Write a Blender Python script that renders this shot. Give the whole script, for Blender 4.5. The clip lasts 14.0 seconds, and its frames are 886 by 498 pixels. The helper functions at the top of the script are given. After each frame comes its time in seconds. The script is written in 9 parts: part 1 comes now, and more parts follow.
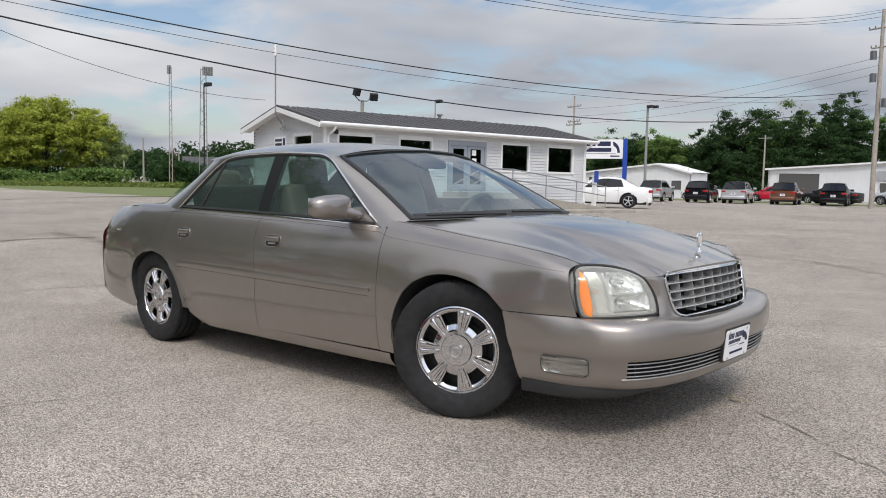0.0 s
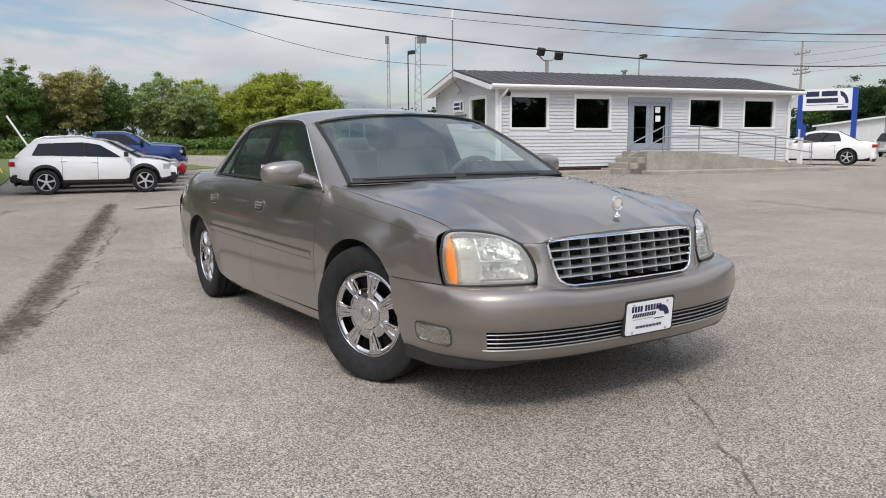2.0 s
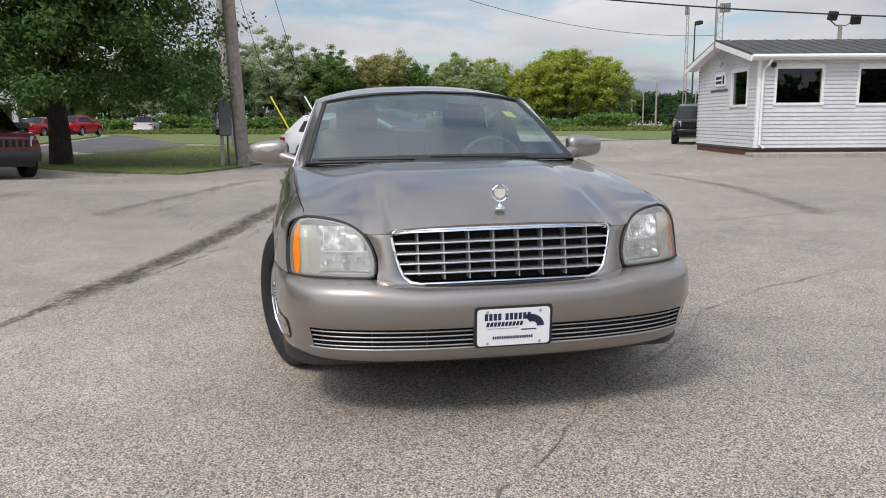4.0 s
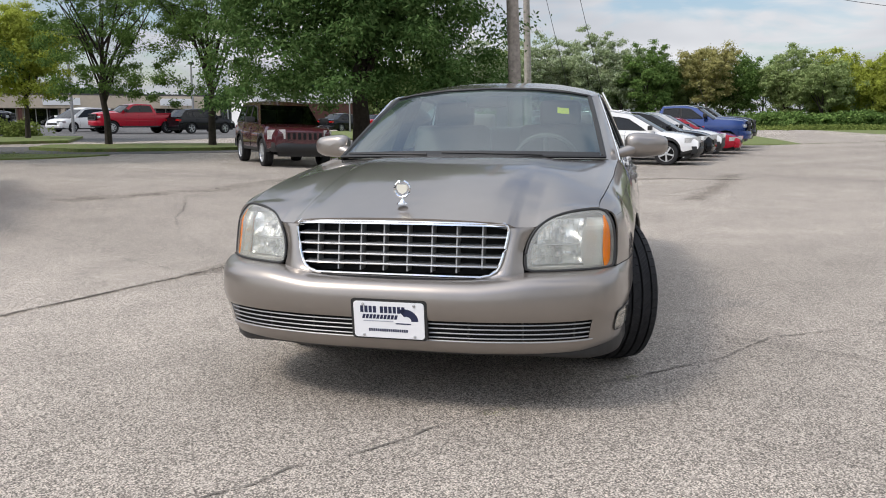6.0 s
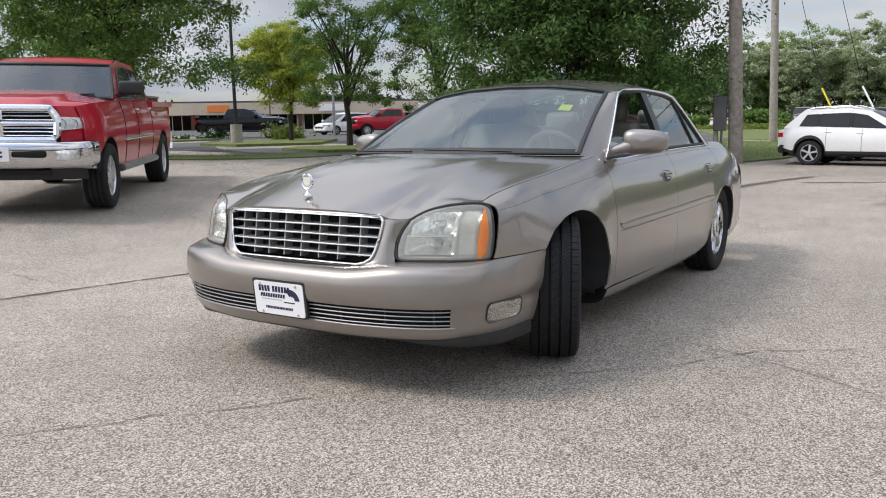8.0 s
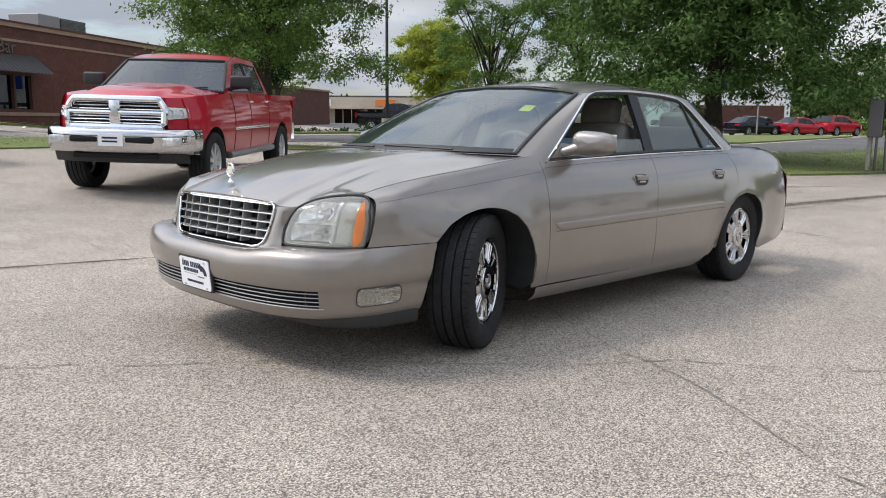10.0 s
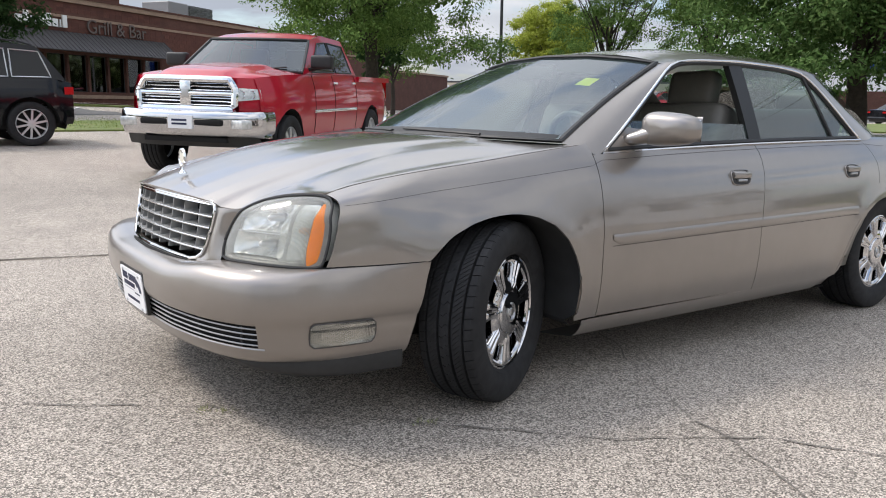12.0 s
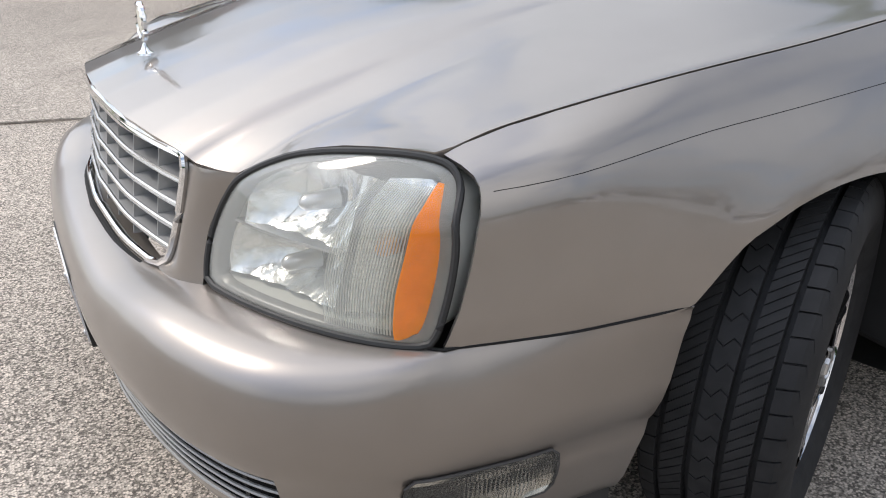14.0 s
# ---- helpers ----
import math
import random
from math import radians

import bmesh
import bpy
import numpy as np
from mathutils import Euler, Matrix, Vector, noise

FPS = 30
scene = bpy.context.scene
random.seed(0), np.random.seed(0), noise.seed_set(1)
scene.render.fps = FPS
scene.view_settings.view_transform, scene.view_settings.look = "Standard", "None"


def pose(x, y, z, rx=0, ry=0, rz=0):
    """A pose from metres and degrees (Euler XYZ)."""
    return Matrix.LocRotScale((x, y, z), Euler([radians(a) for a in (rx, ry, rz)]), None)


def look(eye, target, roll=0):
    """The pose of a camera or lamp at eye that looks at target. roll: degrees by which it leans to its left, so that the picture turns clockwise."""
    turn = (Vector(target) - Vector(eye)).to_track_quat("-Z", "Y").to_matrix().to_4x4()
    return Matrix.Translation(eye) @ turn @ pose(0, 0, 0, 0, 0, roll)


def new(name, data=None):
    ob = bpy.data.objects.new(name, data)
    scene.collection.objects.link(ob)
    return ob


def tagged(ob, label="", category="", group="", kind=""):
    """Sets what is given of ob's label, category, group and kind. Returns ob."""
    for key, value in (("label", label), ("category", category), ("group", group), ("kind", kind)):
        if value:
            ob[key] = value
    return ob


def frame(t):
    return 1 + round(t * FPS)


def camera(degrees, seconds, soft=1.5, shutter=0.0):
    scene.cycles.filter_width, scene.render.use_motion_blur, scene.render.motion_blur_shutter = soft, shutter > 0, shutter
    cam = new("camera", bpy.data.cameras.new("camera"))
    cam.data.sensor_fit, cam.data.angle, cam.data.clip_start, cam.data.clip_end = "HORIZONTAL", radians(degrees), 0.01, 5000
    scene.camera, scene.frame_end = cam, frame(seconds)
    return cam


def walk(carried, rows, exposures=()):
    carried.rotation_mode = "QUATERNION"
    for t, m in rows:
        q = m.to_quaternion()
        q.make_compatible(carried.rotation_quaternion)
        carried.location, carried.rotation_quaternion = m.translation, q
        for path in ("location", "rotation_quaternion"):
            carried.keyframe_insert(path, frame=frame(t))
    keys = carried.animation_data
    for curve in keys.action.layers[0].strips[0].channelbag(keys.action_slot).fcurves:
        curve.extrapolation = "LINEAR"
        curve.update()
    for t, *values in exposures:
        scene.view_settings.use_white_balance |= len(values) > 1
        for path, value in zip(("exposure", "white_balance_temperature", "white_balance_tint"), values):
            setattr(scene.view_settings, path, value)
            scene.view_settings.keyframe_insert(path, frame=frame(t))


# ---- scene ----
cam = camera(59.4, 14.0, soft=1.0)
PATH = [
    (0, (3.903, -3.6, 1.098), (2.559, -2.126, 0.946), -0.1),
    (0.5, (4.171, -3.442, 1.108), (2.764, -2.033, 0.927), -0.7),
    (1, (4.402, -3.159, 1.078), (2.907, -1.846, 0.872), -1.1),
    (1.5, (4.586, -2.821, 1.071), (2.991, -1.636, 0.845), -1.2),
    (2, (4.816, -2.45, 1.089), (3.123, -1.414, 0.847), -1.4),
    (2.5, (4.953, -2.017, 1.061), (3.174, -1.139, 0.809), -1.5),
    (3, (5.056, -1.592, 1.039), (3.207, -0.878, 0.774), -1.6),
    (3.2, (5.107, -1.409, 1.059), (3.233, -0.765, 0.788), -1.5),
    (5.5, (5.222, 0.462, 1.069), (3.263, 0.183, 0.785), -0.3),
    (6, (5.191, 0.872, 1.051), (3.268, 0.4, 0.768), -0.3),
    (6.5, (5.132, 1.249, 1.032), (3.263, 0.597, 0.751), -0.5),
    (7, (5.014, 1.611, 1.045), (3.21, 0.796, 0.763), -0.8),
    (7.5, (4.914, 1.966, 1.041), (3.177, 1.014, 0.76), -0.8),
    (8, (4.793, 2.275, 1.02), (3.122, 1.21, 0.745), -0.6),
    (10.3, (4.109, 3.458, 1.027), (2.74, 2.028, 0.742), 1.2),
    (10.5, (4.028, 3.519, 1.031), (2.687, 2.063, 0.746), 1.3),
    (11, (3.779, 3.46, 1.009), (2.497, 1.953, 0.719), 1.8),
    (11.5, (3.524, 3.236, 0.996), (2.297, 1.685, 0.696), 1.8),
    (12, (3.248, 2.911, 1.014), (2.068, 1.329, 0.689), 1.5),
    (12.5, (3.043, 2.519, 1.015), (1.907, 0.914, 0.647), 1.3),
    (13, (2.867, 2.157, 1.005), (1.785, 0.534, 0.563), 1.1),
    (13.5, (2.673, 1.848, 1.01), (1.659, 0.217, 0.45), 1.0),
    (14, (2.535, 1.518, 1.043), (1.626, -0.075, 0.244), 0.7),
]
LEVEL = pose(0, 0, 0, 0.43, -1.26, 0)
walk(cam, [(t, LEVEL @ look(e, g, r)) for t, e, g, r in PATH], ((0.0, -0.05), (3.0, -0.03), (6.0, 0.18), (8.0, 0.22), (10.5, 0.31), (12.5, 0.46), (14.0, 0.34)))

# ---- sky and sun ----
SUN_HEIGHT, SUN_TURN = radians(50), radians(-47)
world = bpy.data.worlds.new("sky")
scene.world = world
world.use_nodes = True
wn, wl = world.node_tree.nodes, world.node_tree.links
wn.clear()


def wnode(kind, **values):
    n = wn.new(kind)
    for k, v in values.items():
        n.inputs[k].default_value = v
    return n


w_out = wn.new("ShaderNodeOutputWorld")
w_bg = wn.new("ShaderNodeBackground")
w_sky = wn.new("ShaderNodeTexSky")
w_sky.sky_type = "NISHITA"
w_sky.sun_disc = False
w_sky.sun_elevation, w_sky.sun_rotation = SUN_HEIGHT, radians(90) - SUN_TURN
w_sky.air_density, w_sky.dust_density = 1.0, 1.2
w_geo = wn.new("ShaderNodeTexCoord")
w_sep = wn.new("ShaderNodeSeparateXYZ")
wl.new(w_geo.outputs["Generated"], w_sep.inputs[0])
w_h = wn.new("ShaderNodeMath")
w_h.operation = "ADD"
w_h.inputs[1].default_value = 0.16
wl.new(w_sep.outputs["Z"], w_h.inputs[0])
w_hm = wn.new("ShaderNodeMath")
w_hm.operation = "MAXIMUM"
w_hm.inputs[1].default_value = 0.05
wl.new(w_h.outputs[0], w_hm.inputs[0])
w_div = wn.new("ShaderNodeVectorMath")
w_div.operation = "DIVIDE"
w_comb = wn.new("ShaderNodeCombineXYZ")
for k in range(3):
    wl.new(w_hm.outputs[0], w_comb.inputs[k])
wl.new(w_geo.outputs["Generated"], w_div.inputs[0])
wl.new(w_comb.outputs[0], w_div.inputs[1])
w_n1 = wnode("ShaderNodeTexNoise", Scale=1.9, Detail=7.0, Roughness=0.52, Distortion=0.35)
w_n2 = wnode("ShaderNodeTexNoise", Scale=0.55, Detail=4.0, Roughness=0.5)
for n in (w_n1, w_n2):
    wl.new(w_div.outputs[0], n.inputs["Vector"])
w_cover = wn.new("ShaderNodeValToRGB")
w_cover.color_ramp.elements[0].position, w_cover.color_ramp.elements[1].position = 0.35, 0.52
wl.new(w_n1.outputs["Fac"], w_cover.inputs[0])
w_shade = wn.new("ShaderNodeValToRGB")
w_shade.color_ramp.elements[0].position, w_shade.color_ramp.elements[1].position = 0.36, 0.66
w_shade.color_ramp.elements[0].color = (0.40, 0.437, 0.51, 1)
w_shade.color_ramp.elements[1].color = (0.895, 0.905, 0.935, 1)
wl.new(w_n2.outputs["Fac"], w_shade.inputs[0])
w_mul = wn.new("ShaderNodeMixRGB")
w_mul.blend_type = "MULTIPLY"
w_mul.inputs[0].default_value = 1
w_mul.inputs[2].default_value = (0.14, 0.136, 0.134, 1)
wl.new(w_sky.outputs[0], w_mul.inputs[1])
w_mix = wn.new("ShaderNodeMixRGB")
wl.new(w_cover.outputs[0], w_mix.inputs[0])
wl.new(w_mul.outputs[0], w_mix.inputs[1])
wl.new(w_shade.outputs[0], w_mix.inputs[2])
# an overcast sky is brighter overhead than at the skyline
w_up = wn.new("ShaderNodeMapRange")
w_up.inputs["From Min"].default_value, w_up.inputs["From Max"].default_value = 0.05, 0.9
w_up.inputs["To Min"].default_value, w_up.inputs["To Max"].default_value = 0.92, 1.75
wl.new(w_sep.outputs["Z"], w_up.inputs["Value"])
w_bright = wn.new("ShaderNodeVectorMath")
w_bright.operation = "SCALE"
wl.new(w_mix.outputs[0], w_bright.inputs[0])
wl.new(w_up.outputs[0], w_bright.inputs["Scale"])
# and brighter round the veiled sun
w_near = wn.new("ShaderNodeVectorMath")
w_near.operation = "DOT_PRODUCT"
w_near.inputs[1].default_value = (math.cos(SUN_HEIGHT) * math.cos(SUN_TURN), math.cos(SUN_HEIGHT) * math.sin(SUN_TURN), math.sin(SUN_HEIGHT))
wl.new(w_geo.outputs["Generated"], w_near.inputs[0])
w_glow = wn.new("ShaderNodeMapRange")
w_glow.interpolation_type = "SMOOTHSTEP"
w_glow.inputs["From Min"].default_value, w_glow.inputs["From Max"].default_value = 0.25, 1.0
w_glow.inputs["To Min"].default_value, w_glow.inputs["To Max"].default_value = 1.0, 1.7
wl.new(w_near.outputs["Value"], w_glow.inputs["Value"])
w_veil = wn.new("ShaderNodeVectorMath")
w_veil.operation = "SCALE"
wl.new(w_bright.outputs[0], w_veil.inputs[0])
wl.new(w_glow.outputs[0], w_veil.inputs["Scale"])
wl.new(w_veil.outputs[0], w_bg.inputs[0])
w_bg.inputs[1].default_value = 0.86
wl.new(w_bg.outputs[0], w_out.inputs[0])

sun = new("sun", bpy.data.lights.new("sun", "SUN"))
sun.data.energy, sun.data.angle, sun.data.color = 1.55, radians(11), (1.0, 0.94, 0.86)
sun_way = Vector((math.cos(SUN_HEIGHT) * math.cos(SUN_TURN), math.cos(SUN_HEIGHT) * math.sin(SUN_TURN), math.sin(SUN_HEIGHT)))
sun.matrix_basis = look(sun_way * 60, (0, 0, 0))
scene.view_settings.exposure = 0.0


# ---- materials ----
def material(name, colour, rough=0.6, metal=0.0, coat=0.0, vary=0.0, grain=0.0, scale=8.0, bump=0.0, second=None, transmission=0.0, emit=0.0, spec=0.5, per_object=0.0, island=0.0):
    """A principled surface whose colour varies at two scales, with fine relief."""
    m = bpy.data.materials.new(name)
    m.use_nodes = True
    n, l = m.node_tree.nodes, m.node_tree.links
    p = n["Principled BSDF"]
    p.inputs["Roughness"].default_value = rough
    p.inputs["Metallic"].default_value = metal
    p.inputs["Coat Weight"].default_value = coat
    p.inputs["Coat Roughness"].default_value = 0.04
    p.inputs["Specular IOR Level"].default_value = spec
    p.inputs["Transmission Weight"].default_value = transmission
    if emit:
        p.inputs["Emission Color"].default_value = (*colour, 1)
        p.inputs["Emission Strength"].default_value = emit
    c = n.new("ShaderNodeRGB")
    c.outputs[0].default_value = (*colour, 1)
    last = c.outputs[0]
    if vary or grain or bump:
        co = n.new("ShaderNodeTexCoord")
        big = n.new("ShaderNodeTexNoise")
        big.inputs["Scale"].default_value, big.inputs["Detail"].default_value = scale * 0.12, 4
        fine = n.new("ShaderNodeTexNoise")
        fine.inputs["Scale"].default_value, fine.inputs["Detail"].default_value = scale, 5
        for t in (big, fine):
            l.new(co.outputs["Object"], t.inputs["Vector"])
        for t, amount in ((big, vary), (fine, grain)):
            if amount:
                ramp = n.new("ShaderNodeMapRange")
                ramp.inputs["From Min"].default_value, ramp.inputs["From Max"].default_value = 0.3, 0.7
                ramp.inputs["To Min"].default_value, ramp.inputs["To Max"].default_value = 1 - amount, 1 + amount
                l.new(t.outputs["Fac"], ramp.inputs["Value"])
                mul = n.new("ShaderNodeVectorMath")
                mul.operation = "SCALE"
                l.new(last, mul.inputs[0])
                l.new(ramp.outputs[0], mul.inputs["Scale"])
                last = mul.outputs[0]
        if second:
            mixer = n.new("ShaderNodeMixRGB")
            mixer.inputs[2].default_value = (*second, 1)
            ramp = n.new("ShaderNodeMapRange")
            ramp.inputs["From Min"].default_value, ramp.inputs["From Max"].default_value = 0.5, 0.68
            l.new(big.outputs["Fac"], ramp.inputs["Value"])
            l.new(ramp.outputs[0], mixer.inputs[0])
            l.new(last, mixer.inputs[1])
            last = mixer.outputs[0]
        if bump:
            b = n.new("ShaderNodeBump")
            b.inputs["Strength"].default_value, b.inputs["Distance"].default_value = bump, 0.01
            l.new(fine.outputs["Fac"], b.inputs["Height"])
            l.new(b.outputs[0], p.inputs["Normal"])
    for amount, kind, out in ((per_object, "ShaderNodeObjectInfo", "Random"), (island, "ShaderNodeNewGeometry", "Random Per Island")):
        if amount:
            info = n.new(kind)
            ramp = n.new("ShaderNodeMapRange")
            ramp.inputs["To Min"].default_value, ramp.inputs["To Max"].default_value = 1 - amount, 1 + amount
            l.new(info.outputs[out], ramp.inputs["Value"])
            mul = n.new("ShaderNodeVectorMath")
            mul.operation = "SCALE"
            l.new(last, mul.inputs[0])
            l.new(ramp.outputs[0], mul.inputs["Scale"])
            last = mul.outputs[0]
    l.new(last, p.inputs["Base Color"])
    return m


def glass(name, tint, gloss=1.5, haze=0.0, haze_colour=(0.7, 0.72, 0.68)):
    """A thin pane: seen through, tinted, with a real reflection."""
    m = bpy.data.materials.new(name)
    m.use_nodes = True
    n, l = m.node_tree.nodes, m.node_tree.links
    n.remove(n["Principled BSDF"])
    out = n["Material Output"]
    clear, shine, mixer = n.new("ShaderNodeBsdfTransparent"), n.new("ShaderNodeBsdfGlossy"), n.new("ShaderNodeMixShader")
    clear.inputs[0].default_value = (*tint, 1)
    shine.inputs["Roughness"].default_value = 0.015
    shine.inputs[0].default_value = (0.95, 0.97, 1, 1)
    fr = n.new("ShaderNodeFresnel")
    fr.inputs["IOR"].default_value = gloss
    l.new(fr.outputs[0], mixer.inputs[0])
    first = clear.outputs[0]
    if haze:
        dull, both = n.new("ShaderNodeBsdfDiffuse"), n.new("ShaderNodeMixShader")
        dull.inputs[0].default_value = (*haze_colour, 1)
        both.inputs[0].default_value = haze
        l.new(clear.outputs[0], both.inputs[1])
        l.new(dull.outputs[0], both.inputs[2])
        first = both.outputs[0]
    l.new(first, mixer.inputs[1])
    l.new(shine.outputs[0], mixer.inputs[2])
    l.new(mixer.outputs[0], out.inputs[0])
    return m


def paint(name, colour, metal=0.0, rough=0.3, gloss=1.5):
    m = material(name, colour, rough=rough, metal=metal, coat=1.0, vary=0.03, grain=0.02, scale=14)
    m.node_tree.nodes["Principled BSDF"].inputs["Coat IOR"].default_value = gloss
    return m


TAUPE = paint("taupe_metallic_paint", (0.277, 0.248, 0.222), metal=0.80, rough=0.34, gloss=1.75)
TAUPE.node_tree.nodes["Principled BSDF"].inputs["Coat Roughness"].default_value = 0.06
BUMPERPAINT = paint("taupe_bumper_paint", (0.277, 0.248, 0.222), metal=0.74, rough=0.36, gloss=1.5)
BUMPERPAINT.node_tree.nodes["Principled BSDF"].inputs["Coat Roughness"].default_value = 0.16
CHROME = material("chrome", (0.82, 0.83, 0.84), rough=0.07, metal=1.0)
WHEELCHROME = material("wheel_chrome", (0.62, 0.62, 0.63), rough=0.045, metal=1.0)
CREST = material("pale_crest_metal", (0.82, 0.79, 0.68), rough=0.35, metal=0.35)
SATIN = material("satin_metal", (0.58, 0.58, 0.58), rough=0.34, metal=1.0)
BARBRIGHT = material("bright_bar_metal", (0.66, 0.66, 0.65), rough=0.22, metal=0.85)
GREYBAR = material("grey_grille_metal", (0.33, 0.33, 0.325), rough=0.4, metal=0.4)
RUBBER = material("tyre_rubber", (0.021, 0.021, 0.022), spec=0.25, rough=0.75, vary=0.25, grain=0.2, scale=30, bump=0.12)
BLACK = material("black_plastic", (0.018, 0.018, 0.018), rough=0.55, grain=0.15, scale=40)
GLOSSBLACK = material("gloss_black_trim", (0.010, 0.010, 0.010), rough=0.35, spec=0.35)
DARKGREY = material("grey_valance_plastic", (0.055, 0.052, 0.05), rough=0.6, vary=0.1, grain=0.1, scale=30)
LINER = material("wheel_liner", (0.022, 0.022, 0.022), rough=0.9, vary=0.3, grain=0.2, scale=12)
GAP = material("dark_gap", (0.006, 0.006, 0.006), rough=0.9)
LEATHER = material("beige_leather", (0.155, 0.145, 0.125), rough=0.5, vary=0.06, grain=0.05, scale=30, bump=0.08)
WHEELGREY = material("grey_steering_wheel", (0.15, 0.15, 0.14), rough=0.55, grain=0.05, scale=60)
DASH = material("grey_beige_dash", (0.40, 0.41, 0.39), rough=0.6, grain=0.05, scale=60)
# the blue-green haze of both panes stands in for reflected sky
WINDOW = glass("car_glass", (0.43, 0.57, 0.52), gloss=1.8, haze=0.045, haze_colour=(0.56, 0.74, 0.71))
SHIELD = glass("windshield_glass", (0.55, 0.70, 0.66), gloss=2.0, haze=0.04, haze_colour=(0.55, 0.76, 0.80))
DARKWINDOW = glass("dark_glass", (0.07, 0.08, 0.085), gloss=1.45)
LAMPGLASS = glass("hazy_lamp_lens", (0.92, 0.91, 0.88), gloss=1.45, haze=0.18, haze_colour=(0.94, 0.94, 0.87))
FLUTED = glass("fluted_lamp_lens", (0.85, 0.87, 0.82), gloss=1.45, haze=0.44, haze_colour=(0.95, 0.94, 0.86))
# darker copy of the fluted glass: shade between the ridges put into colour
FLUTESHADE = glass("lamp_flute_shade", (0.6, 0.62, 0.57), gloss=1.45, haze=0.28, haze_colour=(0.6, 0.62, 0.56))
# the lens has hazed over its front, its side stays clear
z_n, z_l = LAMPGLASS.node_tree.nodes, LAMPGLASS.node_tree.links
z_co, z_sep, z_abs, z_map = z_n.new("ShaderNodeTexCoord"), z_n.new("ShaderNodeSeparateXYZ"), z_n.new("ShaderNodeMath"), z_n.new("ShaderNodeMapRange")
z_abs.operation = "ABSOLUTE"
z_map.inputs["From Min"].default_value, z_map.inputs["From Max"].default_value = 0.752, 0.766
z_map.inputs["To Min"].default_value, z_map.inputs["To Max"].default_value = 0.18, 0.012
z_l.new(z_co.outputs["Object"], z_sep.inputs[0])
z_l.new(z_sep.outputs["Y"], z_abs.inputs[0])
z_l.new(z_abs.outputs[0], z_map.inputs["Value"])
z_l.new(z_map.outputs[0], [n for n in z_n if n.type == "MIX_SHADER" and n.inputs[2].links[0].from_node.type == "BSDF_DIFFUSE"][0].inputs[0])
LAMPBEZEL = material("frosted_lamp_edge", (0.24, 0.245, 0.235), rough=0.35, vary=0.1, grain=0.06, scale=40)
LAMPWALL = material("pale_lamp_wall", (0.64, 0.65, 0.61), rough=0.45, vary=0.05, scale=30)
AMBERBULB = material("amber_bulb_glass", (0.75, 0.36, 0.08), rough=0.15, coat=0.6)
AMBER = material("amber_reflector", (1.0, 0.30, 0.004), rough=0.22, coat=0.4, grain=0.08, scale=60)
REDLAMP = material("red_lamp", (0.42, 0.012, 0.012), rough=0.15, coat=0.6)
REFLECTOR = material("lamp_reflector", (0.80, 0.82, 0.80), rough=0.22, metal=0.9, vary=0.1, grain=0.25, scale=34, bump=0.5)
FOGBACK = material("fog_lamp_reflector", (0.70, 0.69, 0.66), rough=0.16, metal=1.0, grain=0.1, scale=50)
FOGGLASS = glass("fog_lamp_glass", (0.8, 0.8, 0.78), gloss=1.5, haze=0.04)
WHITEPLASTIC = material("white_plate", (0.82, 0.82, 0.83), rough=0.35)
GREYPRINT = material("grey_ink", (0.35, 0.37, 0.42), rough=0.5)
NAVY = material("navy_ink", (0.015, 0.02, 0.06), rough=0.5)
YELLOW = material("yellow_sticker", (0.75, 0.78, 0.03), rough=0.6)
PAPER = material("white_paper", (0.85, 0.86, 0.85), rough=0.7)


# ---- mesh helpers ----
def mesh_of(name, verts, faces, mat, smooth=True, sharp=None):
    me = bpy.data.meshes.new(name)
    me.from_pydata([tuple(v) for v in verts], [], faces)
    me.materials.append(mat)
    if smooth:
        me.polygons.foreach_set("use_smooth", [True] * len(me.polygons))
        if sharp:
            me.set_sharp_from_angle(angle=radians(sharp))
    me.update()
    return me


def ob_of(name, verts, faces, mat, parent=None, label="", smooth=True, sharp=40):
    ob = new(name, mesh_of(name, verts, faces, mat, smooth, sharp))
    if parent is not None:
        ob.parent = parent
    return tagged(ob, label)


def part(name, bm, mat, parent=None, label="", smooth=False):
    me = bpy.data.meshes.new(name)
    bm.to_mesh(me)
    bm.free()
    me.materials.append(mat)
    if smooth:
        me.polygons.foreach_set("use_smooth", [True] * len(me.polygons))
        me.set_sharp_from_angle(angle=radians(40))
    ob = new(name, me)
    if parent is not None:
        ob.parent = parent
    return tagged(ob, label)


def thing(name, label, category, group="", m=None, kind=""):
    ob = new(name)
    ob.empty_display_size = 0.2
    if m is not None:
        ob.matrix_basis = m
    return tagged(ob, label, category, group, kind)


def spl(*points):
    """A smooth curve through (x, y) points, in rising x."""
    points = sorted(points)
    xs, ys = np.array([p[0] for p in points], float), np.array([p[1] for p in points], float)
    d = np.diff(ys) / np.diff(xs)
    slopes = np.concatenate([[d[0]], np.where(d[:-1] * d[1:] > 0, 2 * d[:-1] * d[1:] / (d[:-1] + d[1:] + 1e-12), 0), [d[-1]]])

    def f(x):
        x = min(max(x, xs[0]), xs[-1])
        i = min(int(np.searchsorted(xs, x, "right")) - 1, len(xs) - 2)
        h = xs[i + 1] - xs[i]
        t = (x - xs[i]) / h
        return float((2 * t**3 - 3 * t**2 + 1) * ys[i] + (t**3 - 2 * t**2 + t) * h * slopes[i] + (3 * t**2 - 2 * t**3) * ys[i + 1] + (t**3 - t**2) * h * slopes[i + 1])

    return f


def smooth01(a, b, x):
    t = min(max((x - a) / (b - a), 0), 1)
    return t * t * (3 - 2 * t)


